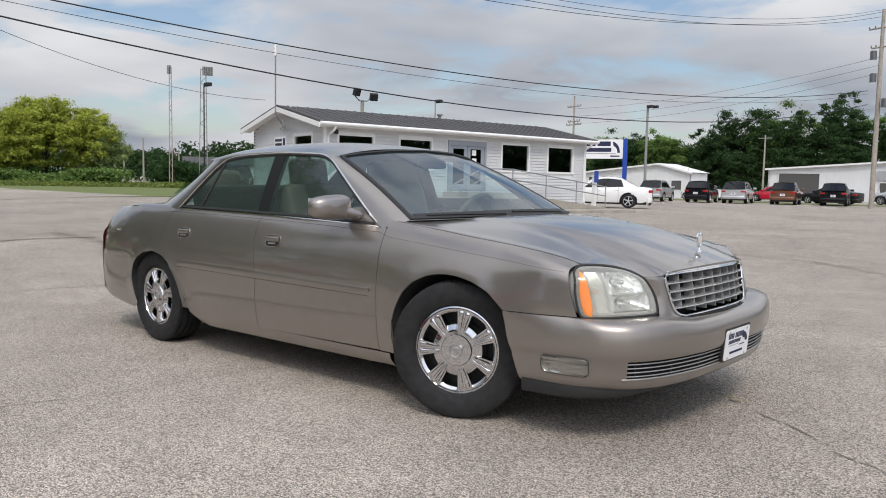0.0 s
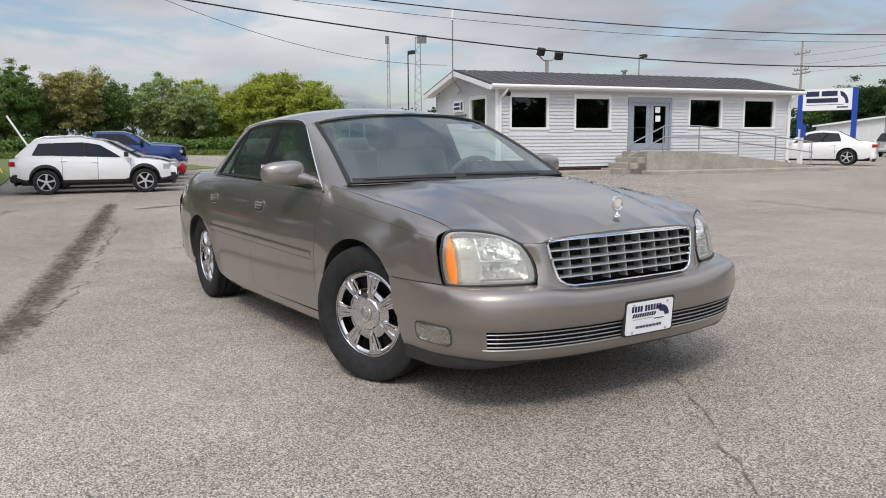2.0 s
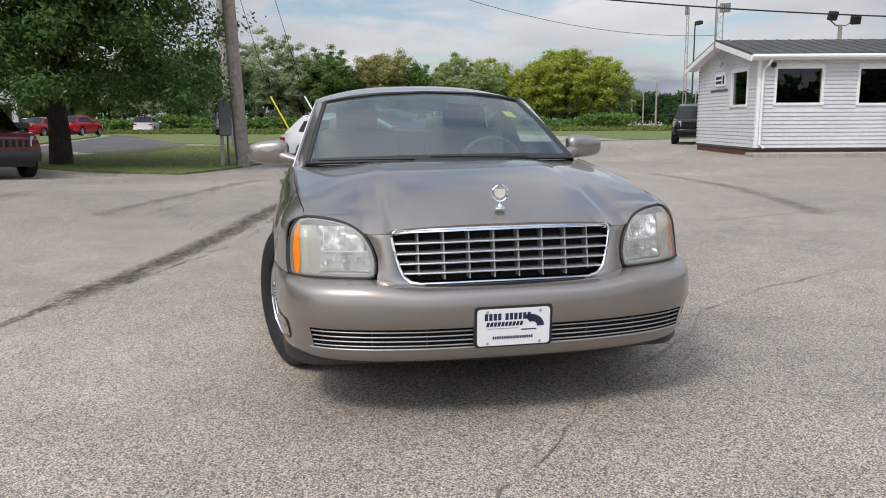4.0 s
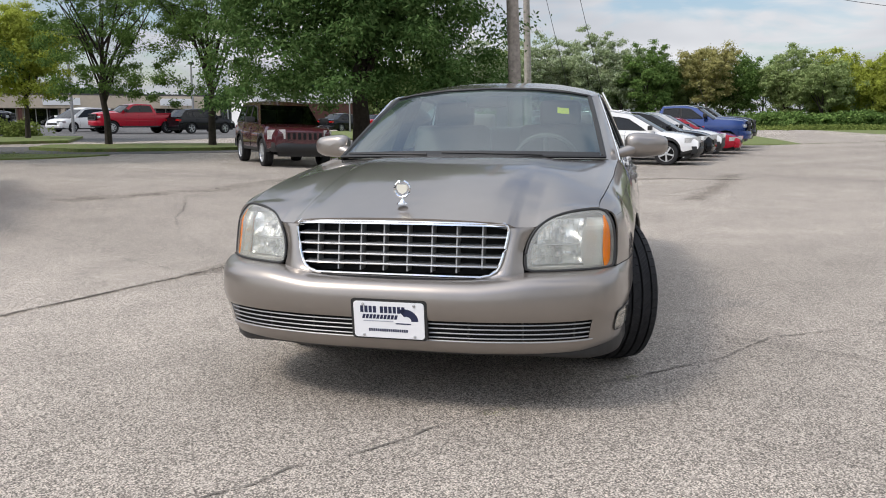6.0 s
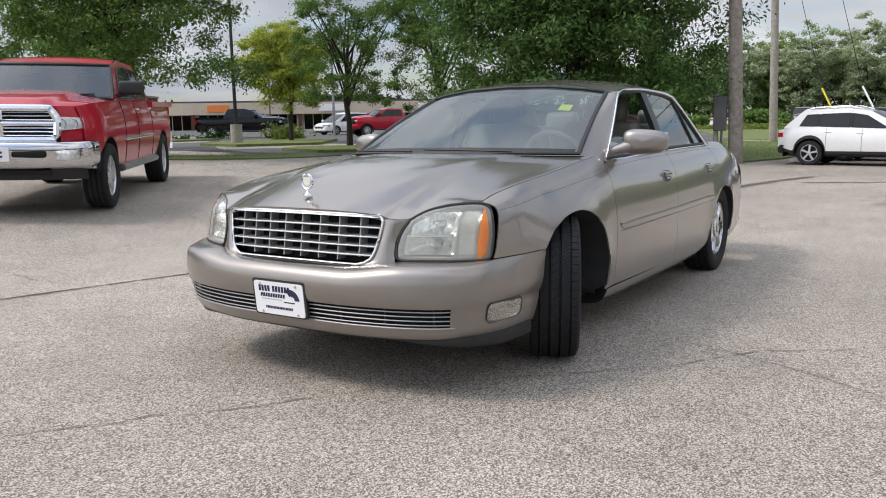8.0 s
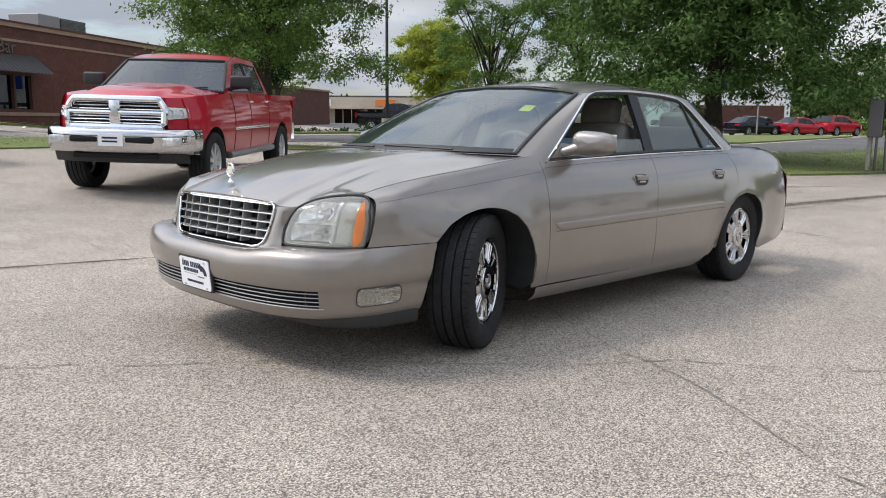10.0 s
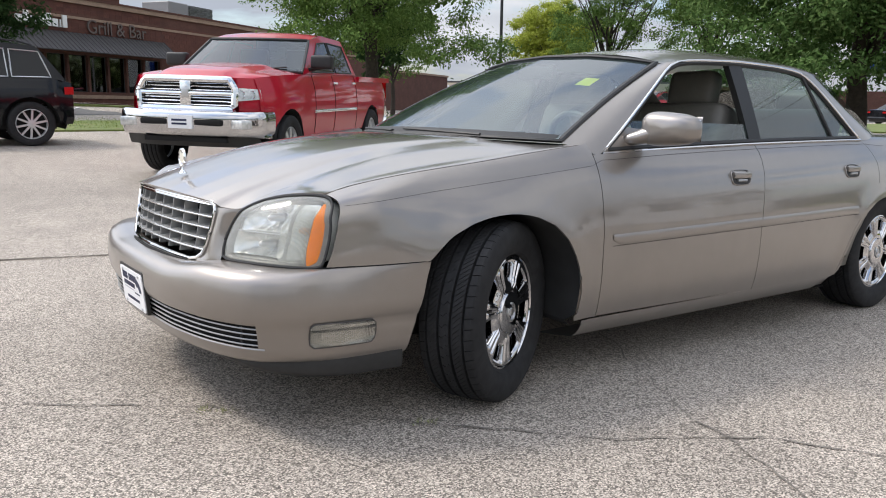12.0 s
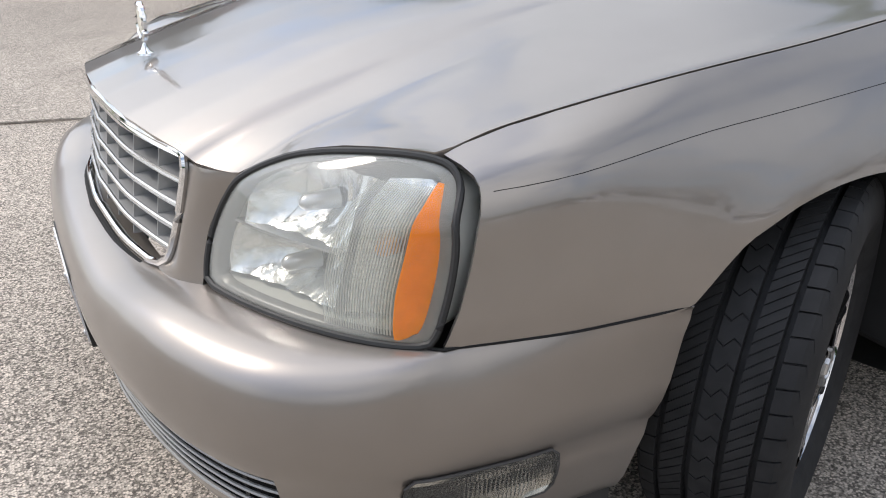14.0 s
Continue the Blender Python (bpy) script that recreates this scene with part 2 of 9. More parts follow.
def poly(points, n=None):
    """Even steps along a line of points: a function of 0 to 1."""
    p = np.array(points, float)
    run = np.concatenate([[0], np.cumsum(np.linalg.norm(np.diff(p, axis=0), axis=1))])
    run /= run[-1]
    return lambda u: np.array([np.interp(u, run, p[:, k]) for k in range(p.shape[1])])


def patch(f, nu, nv, flip=False):
    verts = [f(i / nu, j / nv) for j in range(nv + 1) for i in range(nu + 1)]
    w = nu + 1
    faces = [(j * w + i, j * w + i + 1, (j + 1) * w + i + 1, (j + 1) * w + i) for j in range(nv) for i in range(nu)]
    return verts, [q[::-1] for q in faces] if flip else faces


def coons(bottom, top, left, right):
    """A patch spanned by four lines, each a function of 0 to 1."""
    def f(u, v):
        b, t, l, r = bottom(u), top(u), left(v), right(v)
        c = (1 - u) * (1 - v) * bottom(0) + u * (1 - v) * bottom(1) + (1 - u) * v * top(0) + u * v * top(1)
        return (1 - v) * b + v * t + (1 - u) * l + u * r - c
    return f


def rimmed(verts, faces, nu, nv, depth):
    """Adds a turned-in edge round a patch, for panels that show their thickness."""
    v = [Vector(p) for p in verts]
    normals = [Vector((0, 0, 0)) for _ in v]
    for q in faces:
        nrm = (v[q[2]] - v[q[0]]).cross(v[q[3]] - v[q[1]])
        for k in q:
            normals[k] += nrm
    w = nu + 1
    loop = [i for i in range(nu + 1)] + [j * w + nu for j in range(1, nv + 1)] + [nv * w + i for i in range(nu - 1, -1, -1)] + [j * w for j in range(nv - 1, 0, -1)]
    base = len(v)
    for k in loop:
        v.append(v[k] - normals[k].normalized() * depth)
    n = len(loop)
    extra = []
    q0 = faces[0]
    # the turn-in keeps the winding of the patch
    forward = (q0[0], q0[1]) == (0, 1)
    for k in range(n):
        a, b, c, d = loop[k], loop[(k + 1) % n], base + (k + 1) % n, base + k
        extra.append((b, a, d, c) if forward else (a, b, c, d))
    return v, list(faces) + extra


def tube(points, radius, sides=8, closed=False, flat=1.0):
    """A rod along points; flat squeezes it."""
    p = [Vector(q) for q in points]
    n = len(p)
    verts, faces = [], []
    up = Vector((0, 0, 1))
    for i in range(n):
        d = (p[(i + 1) % n] - p[i - 1]) if closed else (p[min(i + 1, n - 1)] - p[max(i - 1, 0)])
        d.normalize()
        a = d.cross(up if abs(d.z) < 0.95 else Vector((0, 1, 0))).normalized()
        b = d.cross(a)
        r = radius[i] if isinstance(radius, (list, tuple)) else radius
        for k in range(sides):
            t = 2 * math.pi * k / sides
            verts.append(p[i] + a * math.cos(t) * r * flat + b * math.sin(t) * r)
    for i in range(n if closed else n - 1):
        j = (i + 1) % n
        faces += [(i * sides + k, i * sides + (k + 1) % sides, j * sides + (k + 1) % sides, j * sides + k) for k in range(sides)]
    if not closed:
        faces += [tuple(range(sides))[::-1], tuple((n - 1) * sides + k for k in range(sides))]
    return verts, faces


def lathe(profile, n, axis="y", start=0.0, turn=2 * math.pi):
    """Turns (along, radius) points about an axis through the origin."""
    m = len(profile)
    full = abs(turn - 2 * math.pi) < 1e-6
    verts, faces = [], []
    for i in range(n if full else n + 1):
        t = start + turn * i / n
        for a, r in profile:
            c, s = r * math.cos(t), r * math.sin(t)
            verts.append((c, a, s) if axis == "y" else ((c, s, a) if axis == "z" else (a, c, s)))
    for i in range(n):
        j = (i + 1) % n if full else i + 1
        faces += [(i * m + k, j * m + k, j * m + k + 1, i * m + k + 1) for k in range(m - 1)]
    return verts, faces


def box(x0, x1, y0, y1, z0, z1):
    v = [(x, y, z) for z in (z0, z1) for x, y in ((x0, y0), (x1, y0), (x1, y1), (x0, y1))]
    return v, [(3, 2, 1, 0), (4, 5, 6, 7), (0, 1, 5, 4), (1, 2, 6, 5), (2, 3, 7, 6), (3, 0, 4, 7)]


def soft_box(x0, x1, y0, y1, z0, z1, r=0.02, seg=2):
    bm = bmesh.new()
    v, f = box(x0, x1, y0, y1, z0, z1)
    vs = [bm.verts.new(q) for q in v]
    for q in f:
        bm.faces.new([vs[k] for k in q])
    bmesh.ops.bevel(bm, geom=bm.edges[:], offset=r, segments=seg, affect="EDGES", profile=0.6)
    return bm


def join(*pieces):
    verts, faces = [], []
    for v, f in pieces:
        b = len(verts)
        verts += [tuple(q) for q in v]
        faces += [tuple(k + b for k in q) for q in f]
    return verts, faces


def moved(piece, m):
    return [m @ Vector(q) for q in piece[0]], piece[1]
# ---- ground ----
def ground_z(x, y):
    """Nearly level, with the cross-fall on which the saloon stands and a gentle rise towards the restaurant."""
    r = math.hypot(x - 1.0, y)
    near = 1 - smooth01(3.8, 7.5, r)
    rise = 0.028 * max(0.0, -y - 1.0) * (1 - 0.65 * smooth01(4, 14, -x)) * (1 - smooth01(60, 200, -y))
    dip = -0.10 * smooth01(9, 16, -x) * (1 - smooth01(22, 34, -x)) * (1 - smooth01(5, 11, abs(y - 1)))
    pad = 0.14 * smooth01(6.5, 11, y) * (1 - smooth01(27, 38, y)) * smooth01(5, 11, -x)
    return (0.0220 * x + 0.0075 * y) * near + (rise + dip + pad) * (1 - near)


def asphalt(name, colour, stone=0.5, stains=0.2, cell=170.0):
    """Worn asphalt: pale stones in dark binder, soft stains, fine hairline cracks."""
    m = bpy.data.materials.new(name)
    m.use_nodes = True
    n, l = m.node_tree.nodes, m.node_tree.links
    p = n["Principled BSDF"]
    p.inputs["Roughness"].default_value = 0.88
    p.inputs["Specular IOR Level"].default_value = 0.25
    co = n.new("ShaderNodeTexCoord")
    vor = n.new("ShaderNodeTexVoronoi")
    vor.inputs["Scale"].default_value = cell
    vor.inputs["Randomness"].default_value = 1.0
    fine = n.new("ShaderNodeTexNoise")
    fine.inputs["Scale"].default_value, fine.inputs["Detail"].default_value, fine.inputs["Roughness"].default_value = 60, 6, 0.75
    mid = n.new("ShaderNodeTexNoise")
    mid.inputs["Scale"].default_value, mid.inputs["Detail"].default_value = 2.2, 6
    big = n.new("ShaderNodeTexNoise")
    big.inputs["Scale"].default_value, big.inputs["Detail"].default_value, big.inputs["Distortion"].default_value = 0.23, 5, 0.6
    for t in (vor, fine, mid, big):
        l.new(co.outputs["Object"], t.inputs["Vector"])
    ramp = n.new("ShaderNodeValToRGB")
    e = ramp.color_ramp.elements
    e[0].position, e[1].position = 0.12, 0.88
    dark, pale = [c * (1 - stone * 0.85) for c in colour], [min(c * (1 + stone * 0.95), 0.9) for c in colour]
    e[0].color, e[1].color = (*dark, 1), (*pale, 1)
    split = n.new("ShaderNodeSeparateColor")
    l.new(vor.outputs["Color"], split.inputs[0])
    l.new(split.outputs[0], ramp.inputs[0])
    # dark binder between the stones
    pit = n.new("ShaderNodeMapRange")
    pit.inputs["From Min"].default_value, pit.inputs["From Max"].default_value = 0.38, 0.68
    pit.inputs["To Min"].default_value, pit.inputs["To Max"].default_value = 1.05, 1.05 - stone * 0.62
    l.new(vor.outputs["Distance"], pit.inputs["Value"])
    sunk = n.new("ShaderNodeVectorMath")
    sunk.operation = "SCALE"
    l.new(ramp.outputs[0], sunk.inputs[0])
    l.new(pit.outputs[0], sunk.inputs["Scale"])
    last = sunk.outputs[0]
    for t, lo, hi, a in ((fine, 0.32, 0.68, stone * 0.16), (mid, 0.3, 0.7, stains * 0.6), (big, 0.32, 0.68, stains)):
        r = n.new("ShaderNodeMapRange")
        r.inputs["From Min"].default_value, r.inputs["From Max"].default_value = lo, hi
        r.inputs["To Min"].default_value, r.inputs["To Max"].default_value = 1 - a, 1 + a
        l.new(t.outputs["Fac"], r.inputs["Value"])
        s = n.new("ShaderNodeVectorMath")
        s.operation = "SCALE"
        l.new(last, s.inputs[0])
        l.new(r.outputs[0], s.inputs["Scale"])
        last = s.outputs[0]
    l.new(last, p.inputs["Base Color"])
    b = n.new("ShaderNodeBump")
    b.inputs["Strength"].default_value, b.inputs["Distance"].default_value = 0.7, 0.006
    l.new(split.outputs[1], b.inputs["Height"])
    l.new(b.outputs[0], p.inputs["Normal"])
    return m


ASPHALT = asphalt("worn_pale_asphalt", (0.402, 0.355, 0.304), stone=0.74, stains=0.15, cell=195.0)
ROAD = asphalt("dark_road_asphalt", (0.12, 0.118, 0.115), stone=0.3, stains=0.15)
CRACK = material("crack_filler", (0.17, 0.152, 0.13), rough=0.95, grain=0.4, scale=30)
GRASS = material("grass", (0.125, 0.165, 0.04), rough=0.95, vary=0.3, grain=0.45, scale=22, bump=0.6, second=(0.15, 0.135, 0.055))
CONCRETE = material("concrete", (0.35, 0.32, 0.275), rough=0.9, vary=0.15, grain=0.12, scale=14, bump=0.15)
PAINTLINE = material("road_paint", (0.66, 0.66, 0.64), rough=0.8, vary=0.15, grain=0.2, scale=20)
gv, gf = [], []
ring = [0, 0.7, 1.4, 2.2, 3, 4, 5, 6, 7, 8, 9, 10, 11, 12, 13, 15, 17, 19, 21, 24, 28, 34, 42, 55, 75, 110, 180, 300, 700, 2500]
NA = 96
for r in ring:
    for k in range(NA):
        a = 2 * math.pi * k / NA
        x, y = 1.0 + r * math.cos(a), r * math.sin(a)
        gv.append((x, y, ground_z(x, y)))
for j in range(len(ring) - 1):
    for k in range(NA):
        gf.append((j * NA + k, (j + 1) * NA + k, (j + 1) * NA + (k + 1) % NA, j * NA + (k + 1) % NA))
ground = ob_of("ground", gv, gf, ASPHALT, None)
tagged(ground, "pale worn asphalt of the car lot with cracks", "ground", kind="structure")


def inside(poly_pts, x, y):
    hit = False
    for (x0, y0), (x1, y1) in zip(poly_pts, poly_pts[1:] + poly_pts[:1]):
        if (y0 > y) != (y1 > y) and x < (x1 - x0) * (y - y0) / (y1 - y0) + x0:
            hit = not hit
    return hit


def sheet(name, outline, mat, lift, label, category, kerb=0.0, step=1.5):
    """A patch of ground that follows the lie of the land, its rim turned down into it."""
    bm = bmesh.new()
    pts = []
    for (x0, y0), (x1, y1) in zip(outline, outline[1:] + outline[:1]):
        n = max(1, int(math.hypot(x1 - x0, y1 - y0) / step))
        pts += [(x0 + (x1 - x0) * k / n, y0 + (y1 - y0) * k / n) for k in range(n)]
    vs = [bm.verts.new((x, y, 0)) for x, y in pts]
    bm.faces.new(vs)
    xs, ys = [p[0] for p in pts], [p[1] for p in pts]
    for axis, lo, hi in ((0, min(xs), max(xs)), (1, min(ys), max(ys))):
        n = min(int((hi - lo) / (step * 2)) + 1, 40)
        for k in range(1, n):
            at = lo + (hi - lo) * k / n
            no = (1, 0, 0) if axis == 0 else (0, 1, 0)
            co = (at, 0, 0) if axis == 0 else (0, at, 0)
            bmesh.ops.bisect_plane(bm, geom=bm.verts[:] + bm.edges[:] + bm.faces[:], plane_co=co, plane_no=no)
    bmesh.ops.recalc_face_normals(bm, faces=bm.faces)
    if bm.faces[:][0].normal.z < 0:
        bmesh.ops.reverse_faces(bm, faces=bm.faces)
    edge = [e for e in bm.edges if e.is_boundary]
    for v in bm.verts:
        v.co.z = ground_z(v.co.x, v.co.y) + lift
    out = bmesh.ops.extrude_edge_only(bm, edges=edge)
    for g in out["geom"]:
        if isinstance(g, bmesh.types.BMVert):
            g.co.z -= lift + 0.05
    ob = part(name, bm, mat, None)
    return tagged(ob, label, category, kind="structure")


def ribbon(name, pts, width, mat, lift, label="", parent=None, rough=0.0, seed=1):
    """A thin strip along points on the ground; rough makes its edges and line ragged."""
    rnd = random.Random(seed)
    p = poly(pts)
    total = sum(math.dist(a, b) for a, b in zip(pts, pts[1:]))
    n = max(4, int(total / (0.055 if rough and total < 9 else 0.11 if rough else 1.0)))
    v, f = [], []
    off = 0.0
    for k in range(n + 1):
        a, b = p(max(k / n - 0.004, 0)), p(min(k / n + 0.004, 1))
        d = (b - a) / max(np.linalg.norm(b - a), 1e-9)
        c = p(k / n)
        off = off * 0.9 + rnd.uniform(-1, 1) * rough
        w = width * (1 + (rnd.uniform(-1.0, 0.9) if rough else 0)) / 2
        for s in (-1, 1):
            x, y = c[0] - d[1] * (s * w + off), c[1] + d[0] * (s * w + off)
            v.append((x, y, ground_z(x, y) + lift))
    f = [(2 * k, 2 * k + 2, 2 * k + 3, 2 * k + 1) for k in range(n)]
    f = [q[::-1] for q in f]
    return ob_of(name, v, f, mat, parent, label, smooth=False)


# lawns, roads and islands round the lot
sheet("grass_field", [(-33, -1), (-32, 5), (-33, 12), (-36, 26), (-44, 60), (-150, 90), (-150, -40), (-90, -30), (-60, -14), (-40, -8)], GRASS, 0.03, "mown and rough green field beyond the lot", "grass", step=6)
sheet("grass_verge", [(-14.4, -3.7), (-17, -2.7), (-20.5, -1.75), (-26, -1.2), (-33.5, -0.6), (-34, -6.4), (-26, -6.6), (-21, -9.4), (-17.6, -9.0), (-15.6, -6.4)], GRASS, 0.05, "green grass verge round the utility pole", "grass")
sheet("side_road", [(-21.2, -9.6), (-26, -6.9), (-34, -6.7), (-60, -8), (-120, -20), (-120, -26), (-60, -16), (-34, -13), (-27, -14.5), (-23, -18), (-19, -22), (-12, -25), (0, -24.5), (14, -21), (14, -27), (0, -31), (-14, -32.5), (-24, -32), (-44, -40), (-60, -58), (-56, -62), (-30, -38), (-16, -21), (-13.5, -17.2), (-16, -14.8), (-18.6, -12)], ROAD, 0.012, "dark asphalt access road", "road", step=3)
sheet("tree_island", [(-16.6, -16.6), (-19.5, -13.2), (-23.5, -11.4), (-24.5, -13.0), (-22.4, -17.6), (-19.6, -20.2), (-17.4, -19.2)], GRASS, 0.12, "kerbed grass island with young trees", "grass")
sheet("tree_island", [(-20, -24.5), (-24, -23.0), (-30, -27.0), (-30, -30.5), (-24, -29.5), (-20.5, -27.5)], GRASS, 0.12, "kerbed grass island with lamp post", "grass")
sheet("grass_strip", [(-15.2, -14.4), (-10.5, -15.2), (-4, -16.4), (10, -15.8), (10, -20), (-4, -20.6), (-12, -19.4), (-14.6, -17)], GRASS, 0.04, "strip of dry patchy grass beside the lot", "grass")
sheet("grass_strip", [(-60, -16.5), (-34, -13.6), (-30, -16), (-36, -19.5), (-62, -24)], GRASS, 0.08, "grass strip along the far car park", "grass", step=3)
sheet("far_car_park", [(-34, -21), (-70, -28), (-95, -40), (-70, -84), (-46, -70), (-34, -44), (-28, -34), (-25, -22)], ROAD, 0.010, "grey asphalt car park of the shops", "road", step=5)
sheet("grass_strip", [(-60, 61.5), (10, 61), (30, 61), (30, 66), (-60, 66)], GRASS, 0.03, "grass strip behind the parked row", "grass", step=5)
sheet("grass_strip", [(-28, -34.5), (-10, -34.0), (6, -31.5), (14, -28.5), (14, -30), (6, -33), (-10, -35.5), (-28, -36)], GRASS, 0.10, "planted border under the restaurant windows", "grass", step=3)
ribbon("kerb", [(-28, -33.6), (-14, -33.4), (0, -31.8), (14, -27.8)], 0.18, CONCRETE, 0.17, "pale concrete kerb").data.materials[0] = CONCRETE
for k in range(6):
    ribbon("parking_line", [(-14 + 2.8 * k, -29.0 + 0.2 * k), (-15 + 2.8 * k, -32.6 + 0.4 * k)], 0.11, PAINTLINE, 0.03, "worn white parking line on dark asphalt")

# tar-filled joints and cracks in the lot
for i, (width, rough, pts) in enumerate((
    (0.015, 0.014, [(3.4, -3.3), (2.57, -3.04), (1.52, -2.84), (0.86, -2.68), (-0.05, -2.49), (-3.0, -1.9), (-6, -1.2), (-10, -0.4), (-14, 0.4)]),
    (0.022, 0.03, [(-3.4, -1.75), (-4.5, -1.2), (-7.0, -0.7)]),
    (0.018, 0.04, [(-1.0, -2.1), (-3.0, -1.6), (-6, -0.9), (-9, -0.3)]),
    (0.008, 0.022, [(-2.0, -6.86), (-1.27, -4.45), (-0.63, -3.2), (-0.3, -2.6)]),
    (0.020, 0.015, [(-5.0, -1.6), (-4.78, -0.82), (-4.64, -0.03), (-4.5, 0.6)]),
    (0.020, 0.015, [(-7.8, -0.7), (-7.57, 0.08), (-7.37, 1.29), (-7.0, 3.5), (-6.8, 6), (-6.5, 10)]),
    (0.05, 0.05, [(-10.4, 0.2), (-10.7, 0.8), (-11.0, 1.4)]),
    (0.025, 0.03, [(-11.45, 1.64), (-13, 2.6), (-14.8, 3.76)]),
    (0.006, 0.016, [(3.41, -0.44), (3.0, -0.17), (2.62, 0.14), (2.32, 0.39), (1.79, 0.86), (1.32, 1.30), (0.89, 1.6), (0.3, 2.4), (-0.2, 3.6)]),
    (0.0055, 0.018, [(0.35, 0.3), (0.5, 0.67), (0.95, 1.36), (1.15, 1.85), (1.31, 2.17), (1.62, 2.57), (2.0, 3.2)]),
    (0.006, 0.014, [(1.63, 2.82), (2.24, 3.94), (2.4, 5)]),
    (0.006, 0.014, [(-0.38, -2.25), (-0.17, -1.61), (-0.1, -0.8)]),
    (0.008, 0.02, [(1.45, -4.6), (1.55, -3.6), (1.52, -2.9)]),
    (0.018, 0.03, [(-9.0, 8.4), (-5.5, 9.0), (-1.0, 9.1), (4.0, 9.7)]),
    (0.014, 0.03, [(-7.4, 1.4), (-9.2, 2.2), (-11.5, 2.4), (-14.0, 3.3)]),
    (0.014, 0.03, [(-5.0, -2.8), (-7.6, -2.2), (-9.6, -2.4), (-12.8, -1.4)]),
    (0.016, 0.02, [(-4.2, 12.2), (-2.75, 12.44), (0.25, 12.67), (2, 12.8)]),
    (0.012, 0.02, [(-4, -1.6), (-5.5, -2.6), (-8, -3.4), (-10, -6)]),
    (0.012, 0.02, [(-11, 0.8), (-11.5, -1.2), (-12.2, -3.0)]),
    (0.012, 0.02, [(-2.4, -4.0), (-4.5, -5.2), (-8, -5.0), (-11, -5.6)]),
    (0.014, 0.02, [(-12, 4), (-11.5, 9), (-12.6, 14), (-11, 22), (-12, 30)]),
    (0.014, 0.03, [(-3.4, 4.0), (-4.6, 9.0), (-5, 14), (-5.2, 20)]),
    (0.014, 0.03, [(2, 8), (-3, 16), (-6, 26), (-8, 38)]),
)):
    ob = ribbon("pavement_crack", pts, width, CRACK, 0.0035 + 0.0004 * (i % 5), "ragged dark crack in the asphalt", ground, rough, seed=i + 3)
broken = random.Random(77)
for i in range(26):
    cx, cy, a = broken.uniform(-12.6, -8.2), broken.uniform(-14.0, -11.6), broken.uniform(0, 3.14)
    pts = [(cx, cy)]
    for k in range(3):
        a += broken.uniform(-0.9, 0.9)
        pts.append((pts[-1][0] + 0.32 * math.cos(a), pts[-1][1] + 0.32 * math.sin(a)))
    ribbon("pavement_crack", pts, 0.028, CRACK, 0.0055 + 0.0002 * i, "crumbled asphalt by the grass", ground, 0.02, seed=200 + i)
STAIN = bpy.data.materials.new("tar_stain")
STAIN.use_nodes = True
sn, sl = STAIN.node_tree.nodes, STAIN.node_tree.links
sn.remove(sn["Principled BSDF"])
s_film, s_co = sn.new("ShaderNodeAttribute"), sn.new("ShaderNodeTexCoord")
s_film.attribute_name = "film"
s_fine, s_wide = sn.new("ShaderNodeTexNoise"), sn.new("ShaderNodeTexNoise")
s_fine.inputs["Scale"].default_value, s_fine.inputs["Detail"].default_value = 17, 8
s_wide.inputs["Scale"].default_value, s_wide.inputs["Detail"].default_value = 2.6, 5
s_sum, s_cut, s_in = sn.new("ShaderNodeMath"), sn.new("ShaderNodeMapRange"), sn.new("ShaderNodeMath")
for s_n in (s_fine, s_wide):
    sl.new(s_co.outputs["Object"], s_n.inputs["Vector"])
s_sum.operation = "MULTIPLY_ADD"
s_sum.inputs[1].default_value = 0.5
sl.new(s_wide.outputs["Fac"], s_sum.inputs[0])
sl.new(s_fine.outputs["Fac"], s_sum.inputs[2])
s_in.operation = "MULTIPLY_ADD"
s_in.inputs[1].default_value = 1.15
sl.new(s_film.outputs["Fac"], s_in.inputs[0])
sl.new(s_sum.outputs[0], s_in.inputs[2])
s_cut.inputs["From Min"].default_value, s_cut.inputs["From Max"].default_value = 1.18, 1.72
s_cut.inputs["To Max"].default_value = 0.75
sl.new(s_in.outputs[0], s_cut.inputs["Value"])
s_clear, s_dull, s_mix = sn.new("ShaderNodeBsdfTransparent"), sn.new("ShaderNodeBsdfDiffuse"), sn.new("ShaderNodeMixShader")
s_dull.inputs[0].default_value = (0.095, 0.082, 0.07, 1)
sl.new(s_cut.outputs[0], s_mix.inputs[0])
sl.new(s_clear.outputs[0], s_mix.inputs[1])
sl.new(s_dull.outputs[0], s_mix.inputs[2])
sl.new(s_mix.outputs[0], sn["Material Output"].inputs[0])
sv, sf, film = [], [], []
